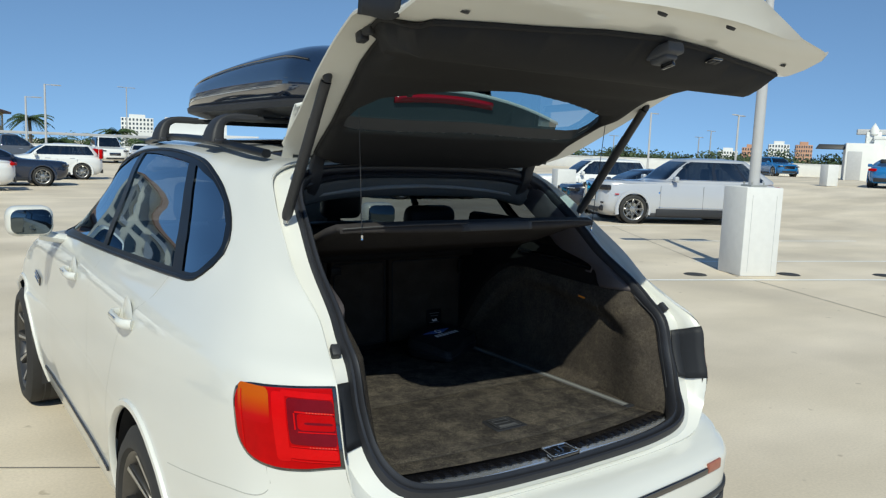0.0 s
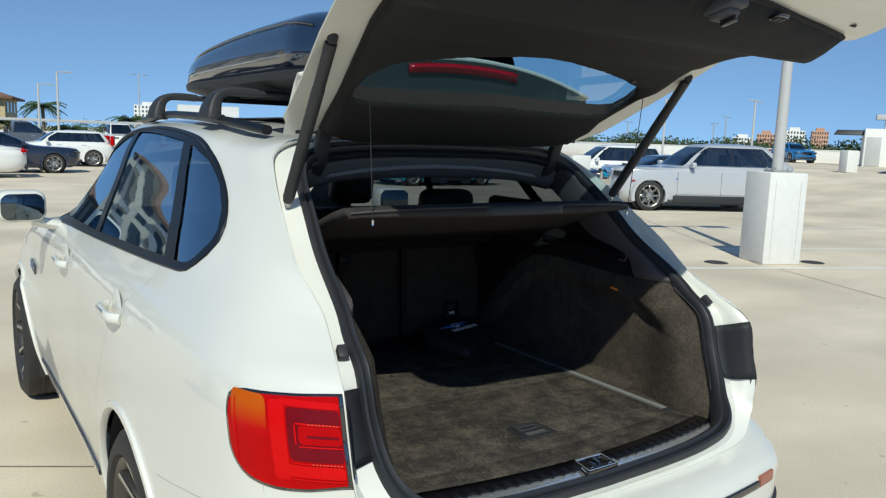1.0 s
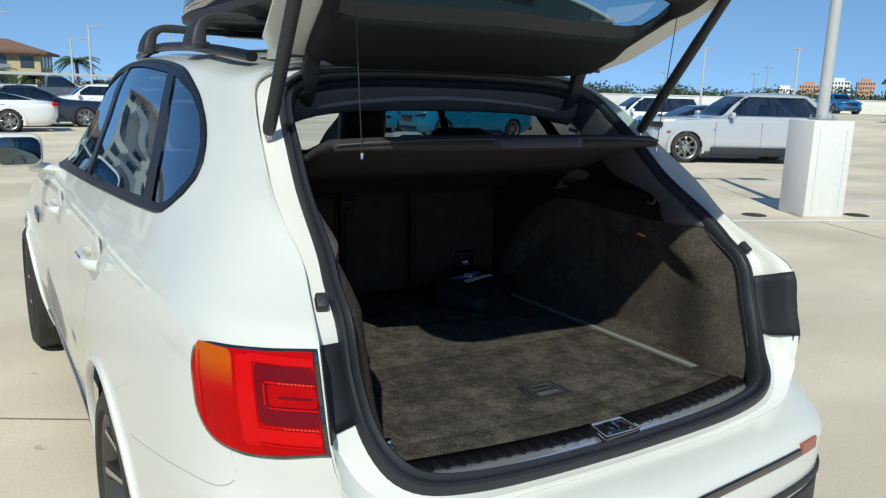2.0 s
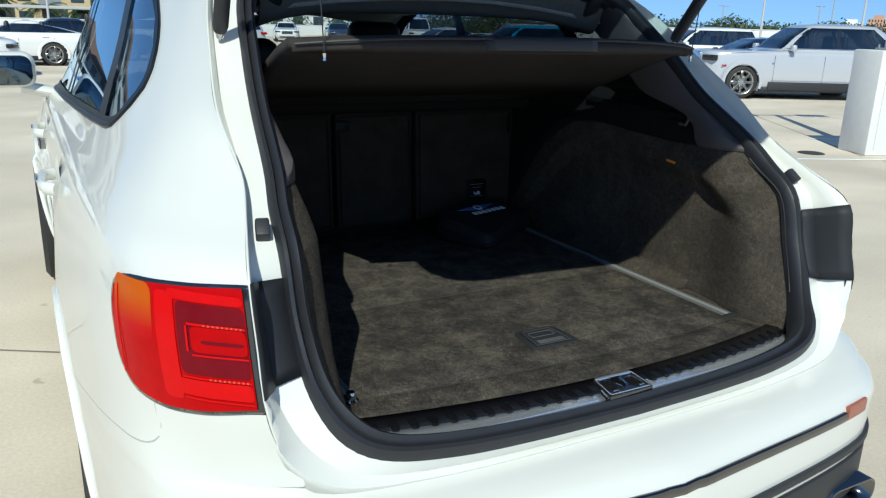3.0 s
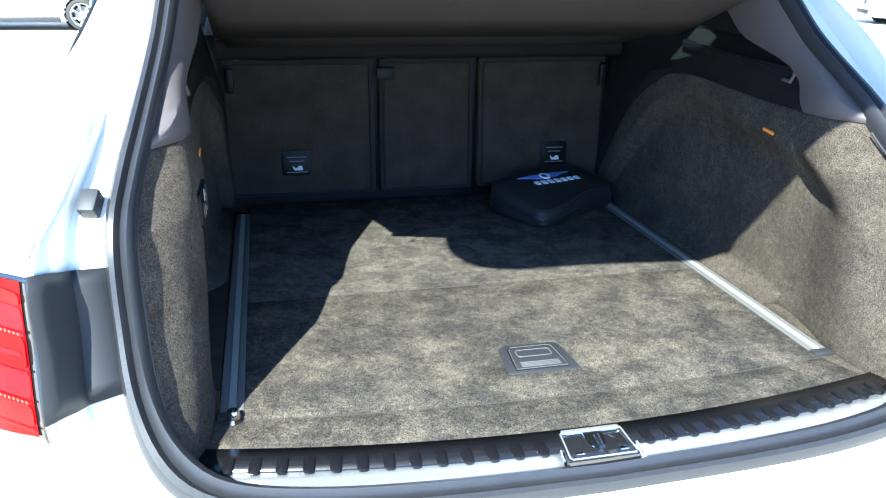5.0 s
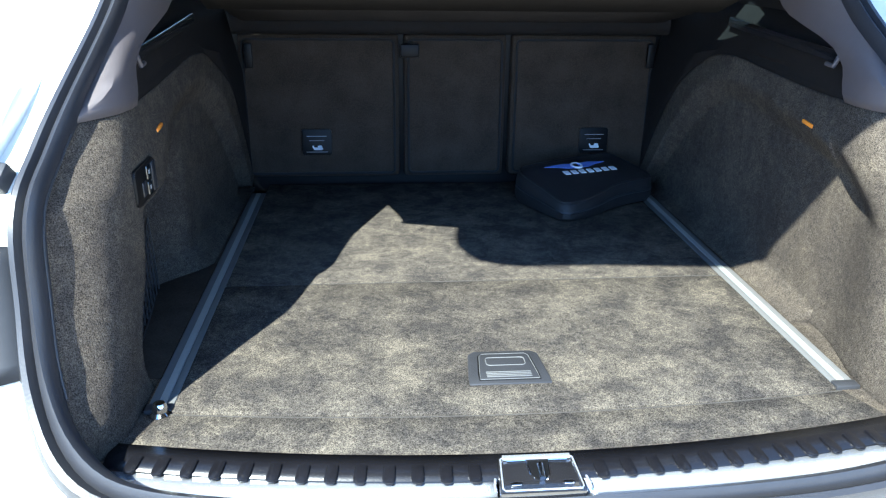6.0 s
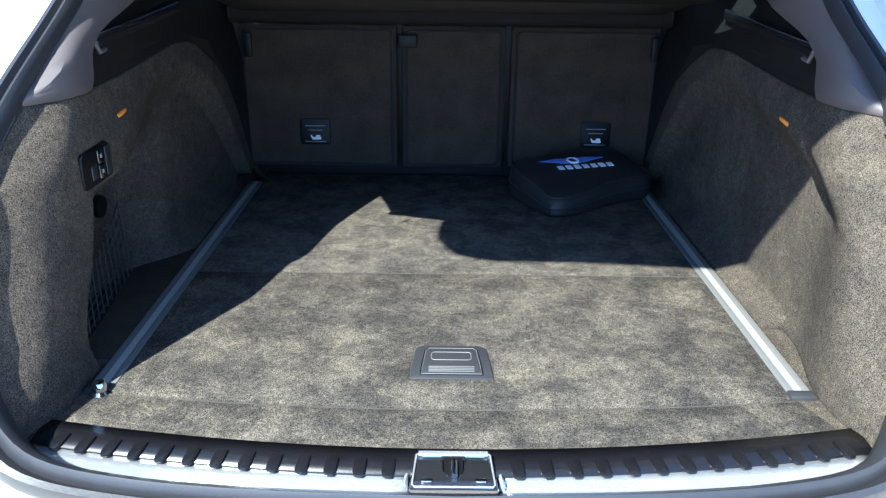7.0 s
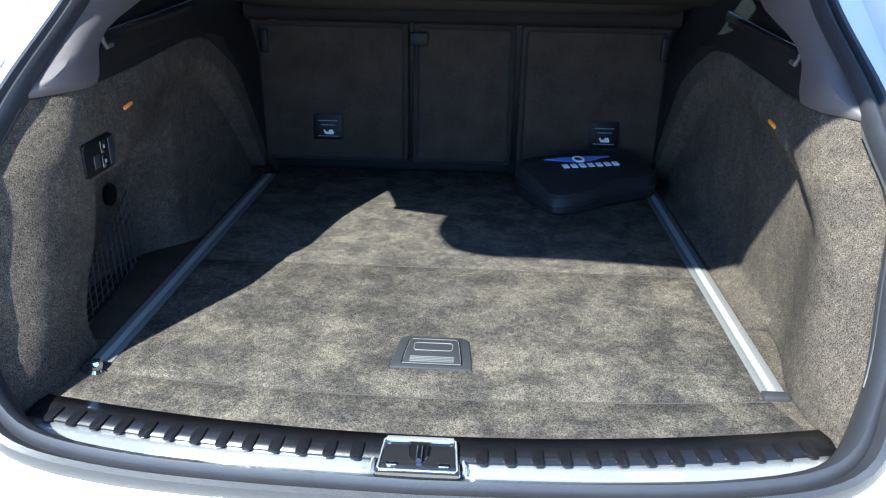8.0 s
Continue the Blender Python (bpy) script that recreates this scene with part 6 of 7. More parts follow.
def parked_car(name, label, paint, at, L=4.7, W=1.86, H=1.65, belt=1.02, style=None, wheel_r=0.35, rim=M_RIM_BRIGHT, group="parked cars", glass=M_PARKED, spokes=7, grille=M_DARKCHROME):
    style = style or {}
    ob = thing(name, label, "car", group)
    rows_ = car_rows(L, W, H, belt, style)
    nz, nt = 4, 56
    R = np.array(rows_)
    vq = np.linspace(0, len(rows_) - 1, nz * (len(rows_) - 1) + 1)
    F = pchip(range(len(rows_)), R, vq)
    even = [math.acos(math.copysign(abs(q) ** (1 / 0.34), q)) for q in np.linspace(0.975, -0.975, 58)]
    th = np.array(sorted(even + [even[0] * i / 9 for i in range(9)] + [math.pi - even[0] * i / 9 for i in range(9)]))
    nt = len(th) - 1
    wb = style.get("wheelbase", L * 0.595)
    ya = L / 2 - style.get("front_over", L * 0.185)

    def pt(k, t):
        z, yf, yr, w, q = F[k]
        c, s = math.cos(t), math.sin(t)
        return ((w * abs(s) ** q), (yf + yr) / 2 + (yf - yr) / 2 * math.copysign(abs(c) ** q, c), z)

    P = [[pt(k, t) for t in th] for k in range(len(vq))]
    top = [(0, y, H + 0.004) for y in (P[-1][0][1], P[-1][-1][1])]
    k0, k1 = 7 * nz, 9 * nz  # window band
    b0, b1 = style.get("pillar", (0.02, 0.36))
    body_f, glass_f, pillar_f = [], [], []
    m = nt + 1
    for k in range(len(vq) - 1):
        for j in range(nt):
            f4 = (k * m + j, k * m + j + 1, (k + 1) * m + j + 1, (k + 1) * m + j)
            c = np.mean([P[k][j], P[k][j + 1], P[k + 1][j + 1], P[k + 1][j]], axis=0)
            u = (F[k][1] - c[1]) / (F[k][1] - F[k][2])  # 0 at the windscreen, 1 at the back window
            front, back = th[j] < 0.55, th[j] > math.pi - 0.5
            span = 0.07 < u < style.get("glass_end", 0.92)
            sidew = span and not any(abs(u - p) < 0.016 for p in (0.42, style.get("c_pillar", 0.76)))
            if abs(c[0]) > W * 0.3 and min(math.hypot(c[1] - ya, c[2] - wheel_r), math.hypot(c[1] - ya + wb, c[2] - wheel_r)) < wheel_r + 0.045:
                continue  # open wheel arch
            if k0 <= k < k1 and (front or back or (sidew and k0 + 0 <= k < k1 - 0)):
                glass_f.append(f4)
            elif k0 <= k < k1 and span:
                pillar_f.append(f4)
            else:
                body_f.append(f4)
    verts = [p for r_ in P for p in r_]
    cap = [(i + (len(vq) - 1) * m) for i in range(m)]
    bm = mesh(verts, body_f)
    mirrored(bm)
    edge = [(p[0], p[1]) for p in P[-1]]
    roof = [[(x * s_, y, H + 0.012 * (1 - abs(s_))) for s_ in np.linspace(-1, 1, 7)] for x, y in edge]
    bm = join(bm, grid(roof))
    bmesh.ops.delete(bm, geom=[v for v in bm.verts if not v.link_faces], context="VERTS")
    part("body", bm, paint, ob)
    for test in (lambda u: u < 0.58, lambda u: u >= 0.58):
        some = [f4 for f4 in pillar_f if test((F[f4[0] // m][1] - np.mean([verts[i][1] for i in f4])) / (F[f4[0] // m][1] - F[f4[0] // m][2]))]
        for sx in (1, -1):
            bp = mesh(verts, some)
            bmesh.ops.delete(bp, geom=[v for v in bp.verts if not v.link_faces], context="VERTS")
            part("window_pillar", bp if sx > 0 else flip(bp), M_BLACK_GLOSS, ob)
    sets = {}
    for f4 in glass_f:
        c = np.mean([verts[i] for i in f4], axis=0)
        j, k = f4[0] % m, f4[0] // m
        u = (F[k][1] - c[1]) / (F[k][1] - F[k][2])
        key = "windscreen" if th[j] < 0.55 else "rear_window" if th[j] > math.pi - 0.5 else ("side_window", int(u > 0.42) + int(u > style.get("c_pillar", 0.76)))
        sets.setdefault(key, []).append(f4)
    for key, some in sets.items():
        for sx in ((1,) if isinstance(key, str) else (1, -1)):
            bg = mesh(verts, some)
            bmesh.ops.delete(bg, geom=[v for v in bg.verts if not v.link_faces], context="VERTS")
            if isinstance(key, str):
                mirrored(bg)
            elif sx < 0:
                flip(bg)
            part(key if isinstance(key, str) else key[0], bg, glass, ob, shadow=False)
    part("interior", block(W - 0.36, L * 0.5, 0.5, (0, -0.1 * L, belt - 0.22), bevel=0.08), M_LEATHER, ob)
    for x in (-0.36, 0.36):
        for y in (0.02 * L, -0.17 * L):
            part("seat", block(0.46, 0.16, 0.52, (x, y - 0.05, belt + 0.12), bevel=0.06, taper=0.8), M_LEATHER, ob)
    for y in (ya, ya - wb):
        for sx in (-1, 1):
            part("wheel_arch", moved(lathe([(0, -0.26), (wheel_r + 0.05, -0.26), (wheel_r + 0.05, -0.03)], 32, "x"), pose((W / 2 - 0.012) * sx, y, wheel_r + 0.005, 0, 0, 0 if sx > 0 else 180)), M_PLASTIC, ob)
            lip = [[(W / 2 * sx + dx * sx, y + rr * math.cos(radians(a)), wheel_r + rr * math.sin(radians(a))) for rr, dx in ((wheel_r + 0.035, -0.10), (wheel_r + 0.035, 0.012), (wheel_r + 0.05, 0.016), (wheel_r + 0.10, 0.008), (wheel_r + 0.125, -0.03))] for a in range(-18, 199, 8)]
            part("arch_lip", grid(lip), paint, ob)
            wheel(ob, pose((W / 2 - 0.115) * sx, y, wheel_r), r=wheel_r, rim_r=wheel_r * 0.72, width=0.24, spokes=spokes, dark=rim, edge=M_RIM, face=sx)
    part("sill", block(W - 0.04, wb - 2 * wheel_r - 0.15, 0.12, (0, ya - wb / 2, 0.25), bevel=0.03), M_PLASTIC, ob)
    zl = style.get("lamp_z", belt - 0.22)
    for sx in (-1, 1):
        part("headlight", moved(block(0.40, 0.16, style.get("lamp_h", 0.11), bevel=0.03), pose(sx * (W / 2 - 0.27), L / 2 - 0.13, zl, 0, 0, -sx * 24)), M_HEADLAMP, ob, "clear headlight")
        part("daylight_strip", moved(block(0.30, 0.02, 0.02, bevel=0.006), pose(sx * (W / 2 - 0.27), L / 2 - 0.055, zl + 0.03, 0, 0, -sx * 24)), M_ICON, ob)
        part("tail_light", moved(block(0.34, 0.14, style.get("tail_h", 0.12), bevel=0.03), pose(sx * (W / 2 - 0.22), -L / 2 + 0.085, style.get("tail_z", belt - 0.12), 0, 0, sx * 20)), M_RED, ob, "red tail light")
        mir = part("door_mirror", block(0.20, 0.12, 0.15, (sx * (W / 2 + 0.06), style.get("cowl", 0.18) * L - 0.25, belt + 0.08), bevel=0.04, seg=3), paint, ob)
        for u in style.get("handles", (0.04, -0.19)):
            part("door_handle", block(0.03, 0.2, 0.03, (sx * (W / 2 - 0.035), u * L, belt - 0.10), bevel=0.01), M_CHROME, ob)
        for u in style.get("gaps", (0.145, -0.045, -0.235)):
            part("door_gap", block(0.006, 0.007, belt - 0.42, (sx * (W / 2 - 0.002 + 0.0), u * L, belt / 2 + 0.10)), M_PLASTIC, ob)
    part("grille", block(style.get("grille_w", 0.8), 0.05, style.get("grille_h", 0.22), (0, L / 2 - 0.01, style.get("grille_z", 0.68)), bevel=0.02), grille, ob, "front grille")
    part("lower_grille", block(W * 0.6, 0.04, 0.12, (0, L / 2 - 0.03, 0.36), bevel=0.02), M_PLASTIC, ob)
    part("plate", block(0.34, 0.012, 0.15, (0, -L / 2 - 0.002, style.get("plate_z", 0.72)), bevel=0.004), M_LINE, ob, "blank pale number plate")
    part("rear_valance", block(W * 0.7, 0.06, 0.18, (0, -L / 2 + 0.03, 0.36), bevel=0.03), M_PLASTIC, ob)
    ob.matrix_world = at
    return ob


SUV = dict(cowl=0.17, header=0.03, tail_belt=0.475, tail_roof=0.40)
SEDAN = dict(cowl=0.17, header=0.03, tail_belt=0.34, tail_roof=0.20)
COUPE = dict(cowl=0.13, header=-0.02, tail_belt=0.40, tail_roof=0.17, c_pillar=0.70)
HATCH = dict(cowl=0.22, header=0.08, tail_belt=0.46, tail_roof=0.39)
W_ = 90  # nose towards -x
E_ = -90  # nose towards +x
big = parked_car("luxury_suv", "large pearl-silver luxury SUV with upright grille", M_SILVER, pose(16.63, 12.47, 0, 0, 0, 64), 5.34, 2.0, 1.835, 1.17, dict(cowl=0.165, header=0.03, tail_belt=0.485, tail_roof=0.335, handles=(-0.015, -0.072), gaps=(0.19, -0.045), hood=1.15, glass_end=0.85, c_pillar=0.70, wheelbase=3.295, front_over=0.90, grille_w=0.78, grille_h=0.50, grille_z=0.86, lamp_z=0.97, lamp_h=0.14), wheel_r=0.40, rim=M_RIM_BRIGHT, spokes=8, grille=M_CHROME)
part("side_moulding", join(block(0.012, 2.3, 0.02, (-0.995, -0.1, 0.46), bevel=0.004), block(0.012, 2.3, 0.02, (0.995, -0.1, 0.46), bevel=0.004)), M_CHROME, big)
part("waist_line", join(*[block(0.008, 4.6, 0.012, (sx * 0.962, 0.0, 1.115), bevel=0.003) for sx in (-1, 1)]), M_CHROME, big)
for sx in (-1, 1):
    part("lower_cladding", block(0.05, 2.30, 0.20, (sx * 0.985, -0.04, 0.33), bevel=0.015), M_PLASTIC, big, "dark grey lower cladding")
    part("window_trim", block(0.012, 2.75, 0.016, (sx * 0.885, -0.60, 1.235), bevel=0.004), M_CHROME, big)
    part("side_marker", block(0.02, 0.12, 0.03, (sx * 0.955, 2.25, 0.80), bevel=0.006), M_ORANGE, big, "orange side marker")
    part("fender_badge", block(0.012, 0.05, 0.13, (sx * 0.99, 1.05, 0.83), bevel=0.004), M_CHROME, big)
    part("air_slot", block(0.3, 0.03, 0.05, (sx * 0.72, 2.60, 0.56), bevel=0.01), M_PLASTIC, big)
    part("lower_slot", block(0.3, 0.03, 0.14, (sx * 0.72, 2.60, 0.40), bevel=0.02), M_PLASTIC, big)
parked_car("dark_sedan", "dark blue parked sedan with curved glass roof", M_NAVY, pose(17.92, 15.12, 0, 0, 0, 64), 5.0, 1.9, 1.45, 0.98, SEDAN)
parked_car("white_suv", "white parked crossover SUV with dark glass", M_WHITE_FAR, pose(20.0, 19.36, 0, 0, 0, 64), 4.9, 1.95, 1.72, 1.08, SUV)
parked_car("blue_suv", "bright turquoise parked sports SUV", M_TEAL, pose(14.6, 22.7, 0, 0, 0, W_), 5.1, 2.0, 1.63, 1.05, SUV, spokes=5)
parked_car("blue_coupe", "bright blue parked low sports car", M_TEAL, pose(14.6, 25.7, 0, 0, 0, W_), 4.6, 1.93, 1.25, 0.86, COUPE)
parked_car("silver_sedan", "silver grey parked sedan", M_SILVER, pose(14.8, 28.7, 0, 0, 0, W_), 4.9, 1.87, 1.46, 0.97, SEDAN)
parked_car("white_van", "white parked van with dark grille", M_WHITE_FAR, pose(24.6, 50.5, 0, 0, 0, 160), 5.2, 2.0, 2.0, 1.15, SUV)
parked_car("white_saloon", "white parked saloon facing the aisle", M_WHITE_FAR, pose(17.2, 58.5, 0, 0, 0, 165), 4.9, 1.86, 1.46, 0.97, SEDAN)
parked_car("navy_saloon", "dark blue parked saloon facing the aisle", M_NAVY, pose(21.0, 57.2, 0, 0, 0, 165), 4.8, 1.86, 1.46, 0.97, SEDAN)
parked_car("white_compact", "white parked compact car facing the aisle", M_WHITE_FAR, pose(13.2, 59.5, 0, 0, 0, 165), 4.4, 1.8, 1.5, 1.0, HATCH)
# rows towards the left
parked_car("dark_saloon", "dark blue parked executive saloon with chrome grille", M_NAVY, pose(0.9, 30.2, 0, 0, 0, E_), 4.95, 1.9, 1.45, 0.97, SEDAN, grille=M_DARKCHROME)
parked_car("white_hatchback", "small white parked hatchback with red tail lights", M_WHITE_FAR, pose(3.5, 35.2, 0, 0, 0, W_), 4.1, 1.72, 1.52, 1.0, dict(HATCH, tail_z=1.12, tail_h=0.42))
parked_car("white_coupe", "white parked sports coupe with red tail lamps", M_WHITE_FAR, pose(-1.26, 27.2, 0, 0, 0, W_), 5.2, 1.9, 1.36, 0.95, dict(COUPE, tail_z=0.88, tail_h=0.10, front_over=0.95, wheelbase=2.82))
parked_car("white_limousine", "white parked limousine with chrome mesh grille", M_WHITE_FAR, pose(-3.6, 22.3, 0, 0, 0, E_), 5.1, 1.92, 1.48, 0.98, SEDAN, grille=M_CHROME)
parked_car("white_crossover", "white parked crossover SUV with silver trim", M_WHITE_FAR, pose(-5.85, 19.3, 0, 0, 0, E_), 4.7, 1.86, 1.66, 1.05, SUV)
parked_car("pickup_truck", "dark grey parked pickup truck", M_GREY_CAR, pose(3.4, 47.0, 0, 0, 0, E_), 5.6, 2.0, 1.9, 1.2, dict(SEDAN, tail_belt=0.16, tail_roof=0.12, deck=1.3))
parked_car("white_estate", "white parked estate car", M_WHITE_FAR, pose(11.3, 62, 0, 0, 0, 180), 5.2, 2.1, 2.0, 1.15, SUV)
parked_car("silver_hatchback", "silver parked hatchback with dark glass", M_SILVER, pose(9.6, 41.8, 0, 0, 0, 0), 4.3, 1.8, 1.5, 1.0, HATCH)
parked_car("blue_hatchback", "bright blue parked compact car by the parapet", M_BLUE, pose(52.0, 31.2, deck_z(45, 0), 0, 0, 150), 4.1, 1.75, 1.42, 0.95, HATCH)
parked_car("white_neighbour", "white parked saloon beside the open SUV", M_WHITE_FAR, pose(-6.6, 4.6, 0, 0, 0, E_), 4.9, 1.88, 1.46, 0.97, SEDAN)
parked_car("blue_convertible", "bright blue parked coupe with black roof", M_BLUE, pose(36.3, 15.6, deck_z(45, 0), 0, 0, -68), 4.6, 1.9, 1.3, 0.92, COUPE)

# ---- beyond the deck: apartment blocks, towers, palms and trees ----
M_STUCCO = material("yellow_stucco", (0.58, 0.47, 0.28), 0.9, noise_scale=0.6, amount=0.12)
M_CREAM = material("cream_stucco", (0.62, 0.58, 0.50), 0.9, noise_scale=0.5, amount=0.12)
M_PINK = material("terracotta_render", (0.52, 0.30, 0.20), 0.9, noise_scale=0.2, amount=0.12)
M_WHITE_WALL = material("white_render", (0.72, 0.72, 0.70), 0.9, noise_scale=0.3, amount=0.08)
M_TILE = material("brown_roof_tile", (0.23, 0.13, 0.09), 0.85, noise_scale=2.0, amount=0.3, bump=0.4, bump_scale=8)
M_PANE = material("dark_window_pane", (0.05, 0.07, 0.09), 0.12, noise_scale=2.0, amount=0.3)
M_BALCONY = material("shaded_balcony_rail", (0.30, 0.32, 0.36), 0.5, noise_scale=2.0, amount=0.2)
M_LEAF = material("palm_leaf", (0.07, 0.12, 0.035), 0.6, noise_scale=3.0, amount=0.5)
M_TREE = material("tree_leaf", (0.075, 0.115, 0.042), 0.7, noise_scale=1.0, amount=0.6)
M_BARK = material("palm_bark", (0.20, 0.16, 0.12), 0.9, noise_scale=8.0, amount=0.3, bump=0.4, bump_scale=20)


def apartment(at, w, d, floors, bays, wall, label, roof=True, fh=3.0, balcony=True):
    """A block with storeys of windows and balconies, and a hipped tile roof or a flat one."""
    ob = thing("apartment_building", label, "building", "far buildings")
    h = floors * fh
    part("wall", block(w, d, h, (0, 0, h / 2), bevel=0.1), wall, ob)
    if roof:
        rows_ = [[(-w / 2 - 1, -d / 2 - 1, h), (w / 2 + 1, -d / 2 - 1, h), (w / 2 + 1, d / 2 + 1, h), (-w / 2 - 1, d / 2 + 1, h)], [(-w / 2 + d * 0.4, -0.2, h + d * 0.15), (w / 2 - d * 0.4, -0.2, h + d * 0.15), (w / 2 - d * 0.4, 0.2, h + d * 0.15), (-w / 2 + d * 0.4, 0.2, h + d * 0.15)]]
        part("roof", grid(rows_, closed_v=True), M_TILE, ob, "brown tiled hip roof", smooth=False, solid=0.3)
    else:
        part("roof", block(w * 0.5, d * 0.5, fh * 0.8, (0, 0, h + fh * 0.4)), wall, ob)
    bw = w / bays
    for i in range(floors):
        for j in range(bays):
            x, z = -w / 2 + bw * (j + 0.5), fh * i + fh * 0.52
            win = part("window", block(bw * 0.5, 0.12, fh * 0.55, (x, -d / 2 - 0.02, z)), M_PANE, ob)
            if balcony and j % 2 == 0:
                b = part("balcony", join(block(bw * 0.86, 1.3, 0.2, (x, -d / 2 - 0.6, fh * i + 0.1)), block(bw * 0.86, 0.08, 0.9, (x, -d / 2 - 1.2, fh * i + 0.65))), M_BALCONY, ob)
        if d > 6:
            for k in range(max(1, int(d / bw))):
                for sx in (-1, 1):
                    part("side_window", block(0.12, bw * 0.45, fh * 0.5, (sx * (w / 2 + 0.02), -d / 2 + bw * (k + 0.6), fh * i + fh * 0.52)), M_PANE, ob)
    ob.matrix_world = at
    return ob


apartment(pose(3.0, 125, BASE, 0, 0, -12), 13, 12, 5, 4, M_STUCCO, "yellow stucco apartment block with brown tiled roof", fh=2.85)
apartment(pose(-13.0, 118, BASE, 0, 0, 8), 16, 12, 5, 5, M_CREAM, "cream stucco apartment block with brown tiled roof", fh=2.85)
for i, (x, y, r) in enumerate(((-75, 10, 90), (-78, 34, 80), (-74, -16, 95), (-70, 58, 70))):
    apartment(pose(x, y, BASE, 0, 0, r), 22, 12, 6, 6, (M_STUCCO, M_CREAM)[i % 2], "long stucco apartment block with brown tiled roof", fh=2.9)
apartment(pose(-33, 96, BASE, 0, 0, 18), 30, 12, 8, 8, M_CREAM, "tall cream stucco apartment block with brown tiled roof", fh=2.9)
apartment(pose(139, 590, BASE, 0, 0, -14), 22, 12, 9, 9, M_WHITE_WALL, "white hotel slab with rows of windows", roof=False, fh=3.0, balcony=False)
apartment(pose(36, 120, BASE, 0, 0, -14), 18, 12, 4, 6, M_WHITE_WALL, "white low apartment block", roof=False, fh=3.0, balcony=False)
for x, y, w, n, m_ in ((339, 206, 9.0, 11, M_WHITE_WALL), (345, 197, 7.0, 11, M_PINK), (332, 216, 8.0, 10, M_PINK), (327, 225, 9, 9, M_WHITE_WALL), (270, 285, 14, 6, M_WHITE_WALL), (255, 322, 18, 6, M_CREAM), (285, 240, 10, 6, M_PINK), (225, 345, 20, 6, M_WHITE_WALL)):
    apartment(pose(x, y, BASE - 1, 0, 0, -56), w, 8, n, 7, m_, "distant seaside apartment tower with rows of windows", roof=False, fh=1.9, balcony=False)


def clump(n, rx, ry, rz, size, rng):
    """Many small leaves in an uneven crown."""
    vs, fs = [], []
    blobs = [(rng.uniform(-0.6, 0.6) * rx, rng.uniform(-0.6, 0.6) * ry, rng.uniform(-0.5, 0.6) * rz, rng.uniform(0.35, 0.6)) for _ in range(9)]
    for _ in range(n):
        bx, by, bz, br = blobs[rng.randrange(len(blobs))]
        d = Vector((rng.gauss(0, 1), rng.gauss(0, 1), rng.gauss(0, 1))).normalized() * (rng.random() ** 0.4)
        c = Vector((bx + d.x * rx * br, by + d.y * ry * br, bz + d.z * rz * br))
        u = Vector((rng.gauss(0, 1), rng.gauss(0, 1), rng.gauss(0, 1))).normalized() * size * rng.uniform(0.6, 1.3)
        w = u.orthogonal() * 0.6
        k = len(vs)
        vs += [c - u, c + w, c + u, c - w]
        fs.append((k, k + 1, k + 2, k + 3))
    return mesh(vs, fs)


def tree(at, h, r, rng):
    ob = thing("tree", "dense dark green broadleaf tree behind the deck", "tree", "trees beyond the deck")
    part("trunk", rod([(0, 0, 0), (0.1, 0, h * 0.3), (0.0, 0.1, h * 0.65)], 0.22, 8, scale=[1, 0.8, 0.4]), M_BARK, ob)
    part("crown", moved(clump(7000, r, r, h * 0.40, 0.15, rng), pose(0, 0, h * 0.68)), M_TREE, ob, smooth=False)
    ob.matrix_world = at
    return ob


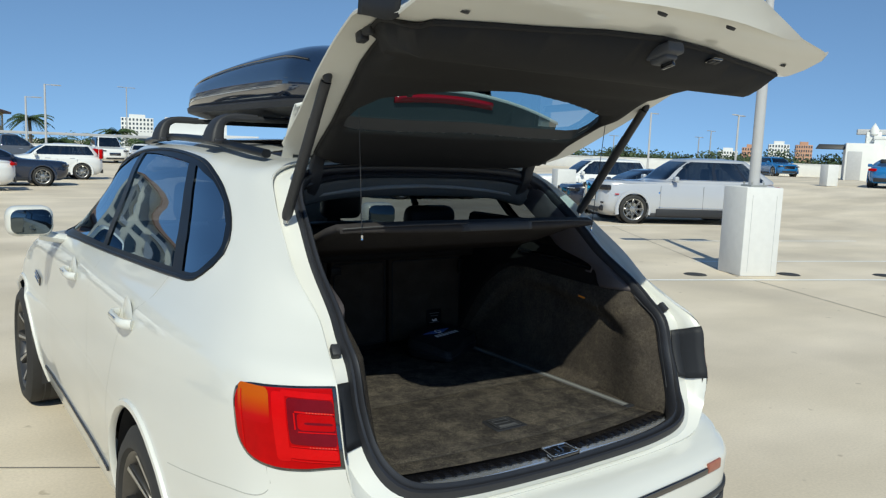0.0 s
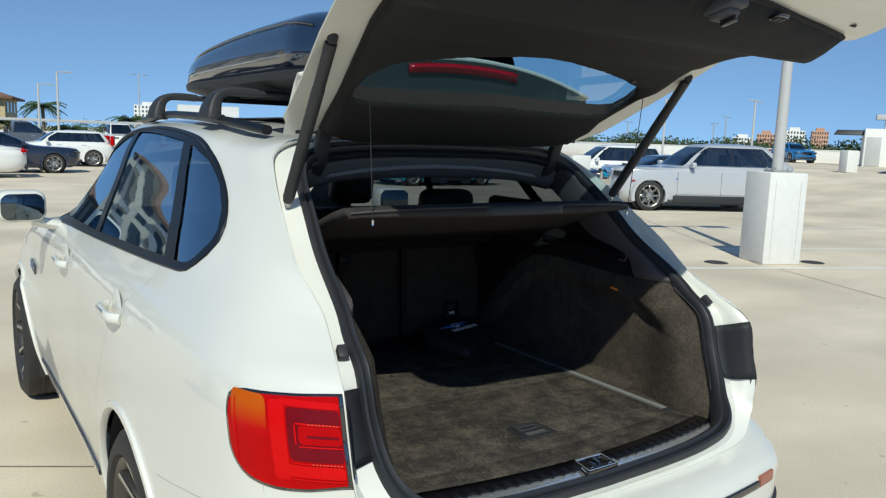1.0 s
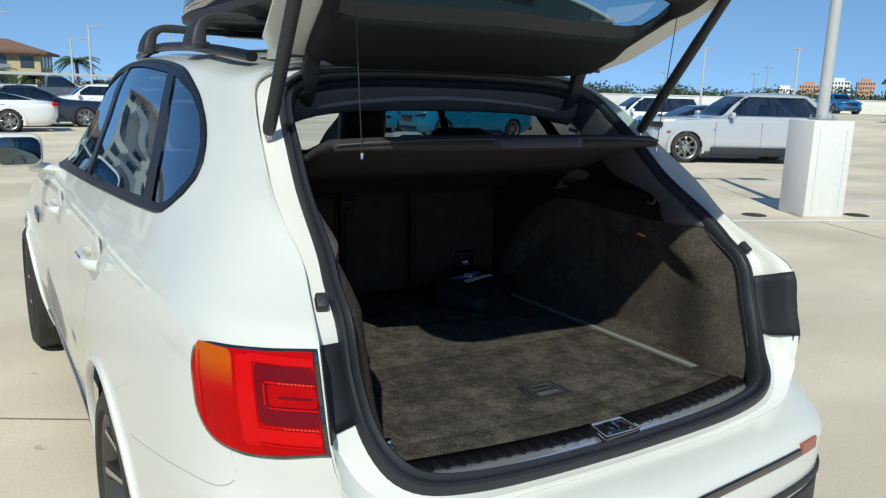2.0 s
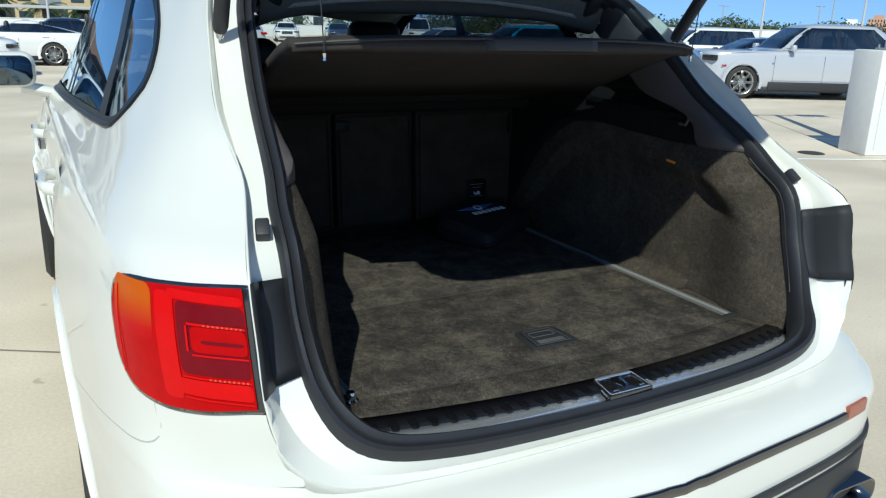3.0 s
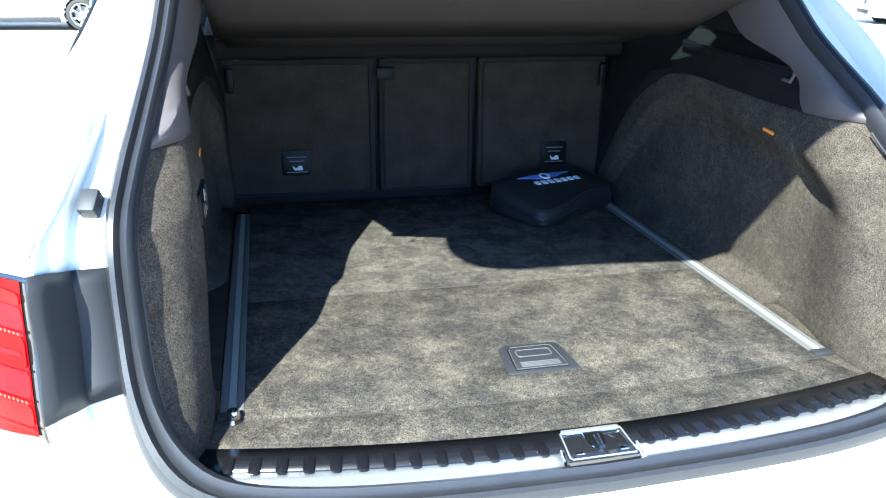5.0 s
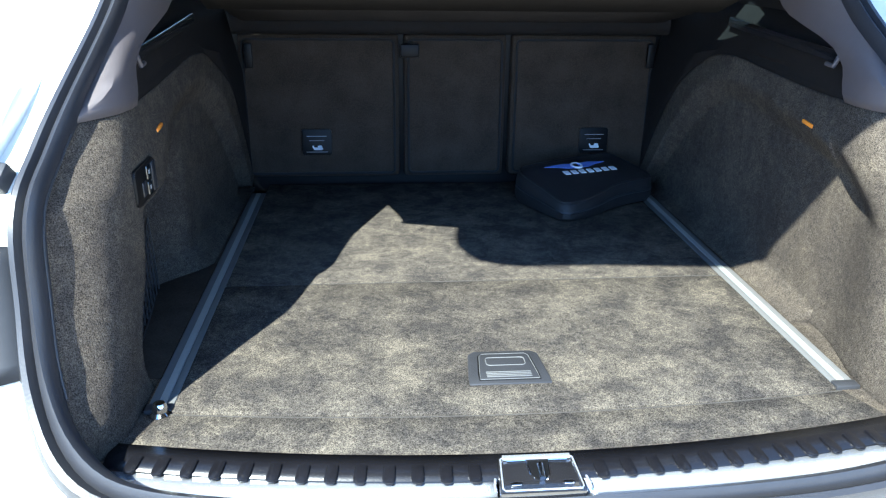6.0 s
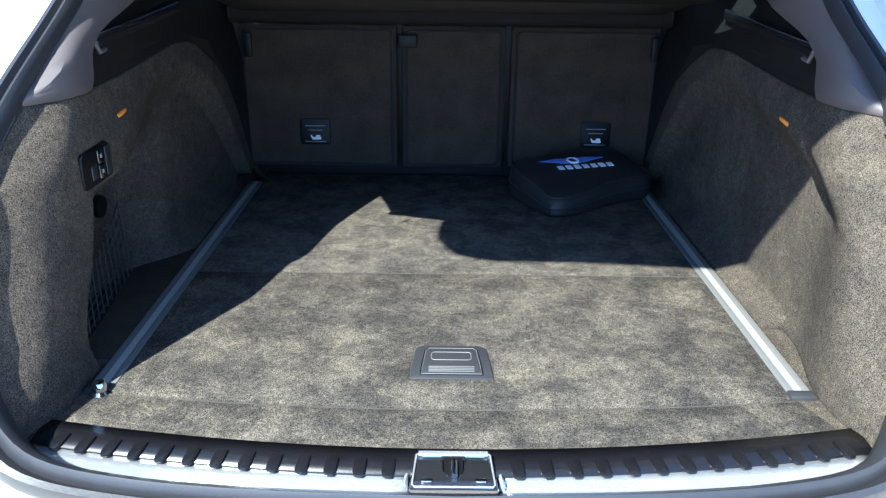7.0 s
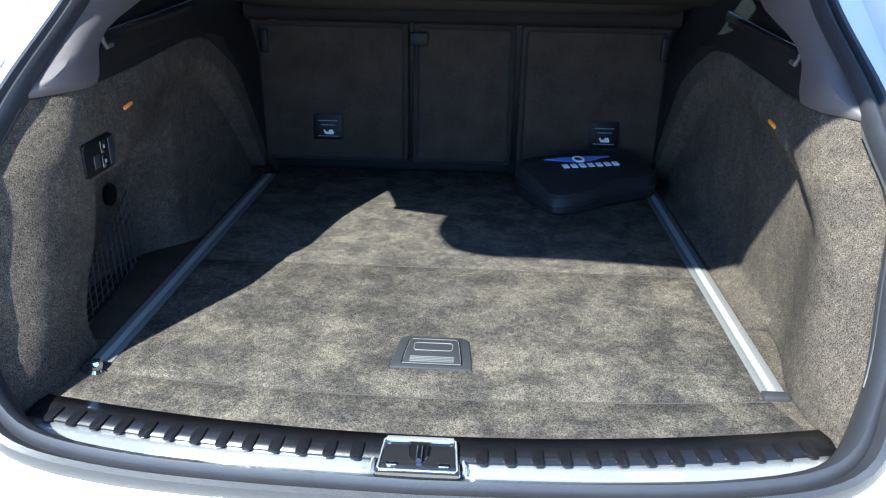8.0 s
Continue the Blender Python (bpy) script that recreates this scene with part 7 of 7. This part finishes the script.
def palm(at, h, rng):
    ob = thing("palm_tree", "tall palm with arching green fronds", "palm tree", "palms")
    part("trunk", rod(curve([(0, 0, 0), (0.15, 0.05, h * 0.5), (0.0, 0.0, h)], 8), 0.17, 8), M_BARK, ob)
    vs, fs = [], []
    for i in range(38):
        a, up_ = i * 2.4, rng.uniform(-0.5, 1.1)
        L_ = rng.uniform(1.5, 2.2)
        for k in range(15):
            t = k / 14
            c = Vector((math.cos(a) * L_ * t, math.sin(a) * L_ * t, up_ * L_ * t * 0.7 - 1.2 * t * t))
            n = Vector((-math.sin(a), math.cos(a), 0))
            for s_ in (-1, 1):
                q = len(vs)
                tip = c + n * s_ * rng.uniform(0.36, 0.52) * math.sin(math.pi * min(t + 0.14, 1)) + Vector((math.cos(a) * 0.22, math.sin(a) * 0.22, -0.24))
                vs += [c, c + Vector((math.cos(a) * 0.13, math.sin(a) * 0.13, 0)), tip]
                fs.append((q, q + 1, q + 2))
    part("fronds", moved(mesh(vs, fs), pose(0, 0, h)), M_LEAF, ob, smooth=False)
    ob.matrix_world = at
    return ob


rng = random.Random(7)
first = tree(pose(66, 52, BASE - 1.4), 13.0, 5.5, rng)
second = tree(pose(72, 44, BASE - 1.6), 12.3, 6.5, rng)
third = tree(pose(62, 60, BASE - 1.2), 11.8, 5.5, rng)
for i in range(170):
    a = radians(26 + 44 * i / 170 + rng.uniform(-1, 1))
    d = rng.uniform(76, 112)
    copy_thing((first, second, third)[i % 3], pose(math.sin(a) * d, math.cos(a) * d, BASE + rng.uniform(-2.3, -1.0), 0, 0, rng.uniform(0, 360)))
for i in range(32):
    a = radians(-26 + 56 * i / 32 + rng.uniform(-1, 1))
    d = rng.uniform(96, 135)
    copy_thing((first, second, third)[i % 3], pose(math.sin(a) * d, math.cos(a) * d, BASE + rng.uniform(-3.5, -1.5), 0, 0, rng.uniform(0, 360)))
p1 = palm(pose(8.6, 84, BASE + 1.3), 11.3, rng)
p2 = palm(pose(11.2, 85, BASE - 0.6), 11.0, rng)
for i, (x, y, z) in enumerate(((12.2, 90, -0.9), (15.2, 84, -0.2), (16.8, 84.5, 0.3), (20.5, 88, -0.5), (22.5, 86, -0.3), (24.5, 90, 0.0), (4.9, 86, -0.4), (1.5, 90, 0.2), (-3, 88, 0.4))):
    copy_thing((p1, p2)[i % 2], pose(x, y, BASE + z, 0, 0, x * 37))
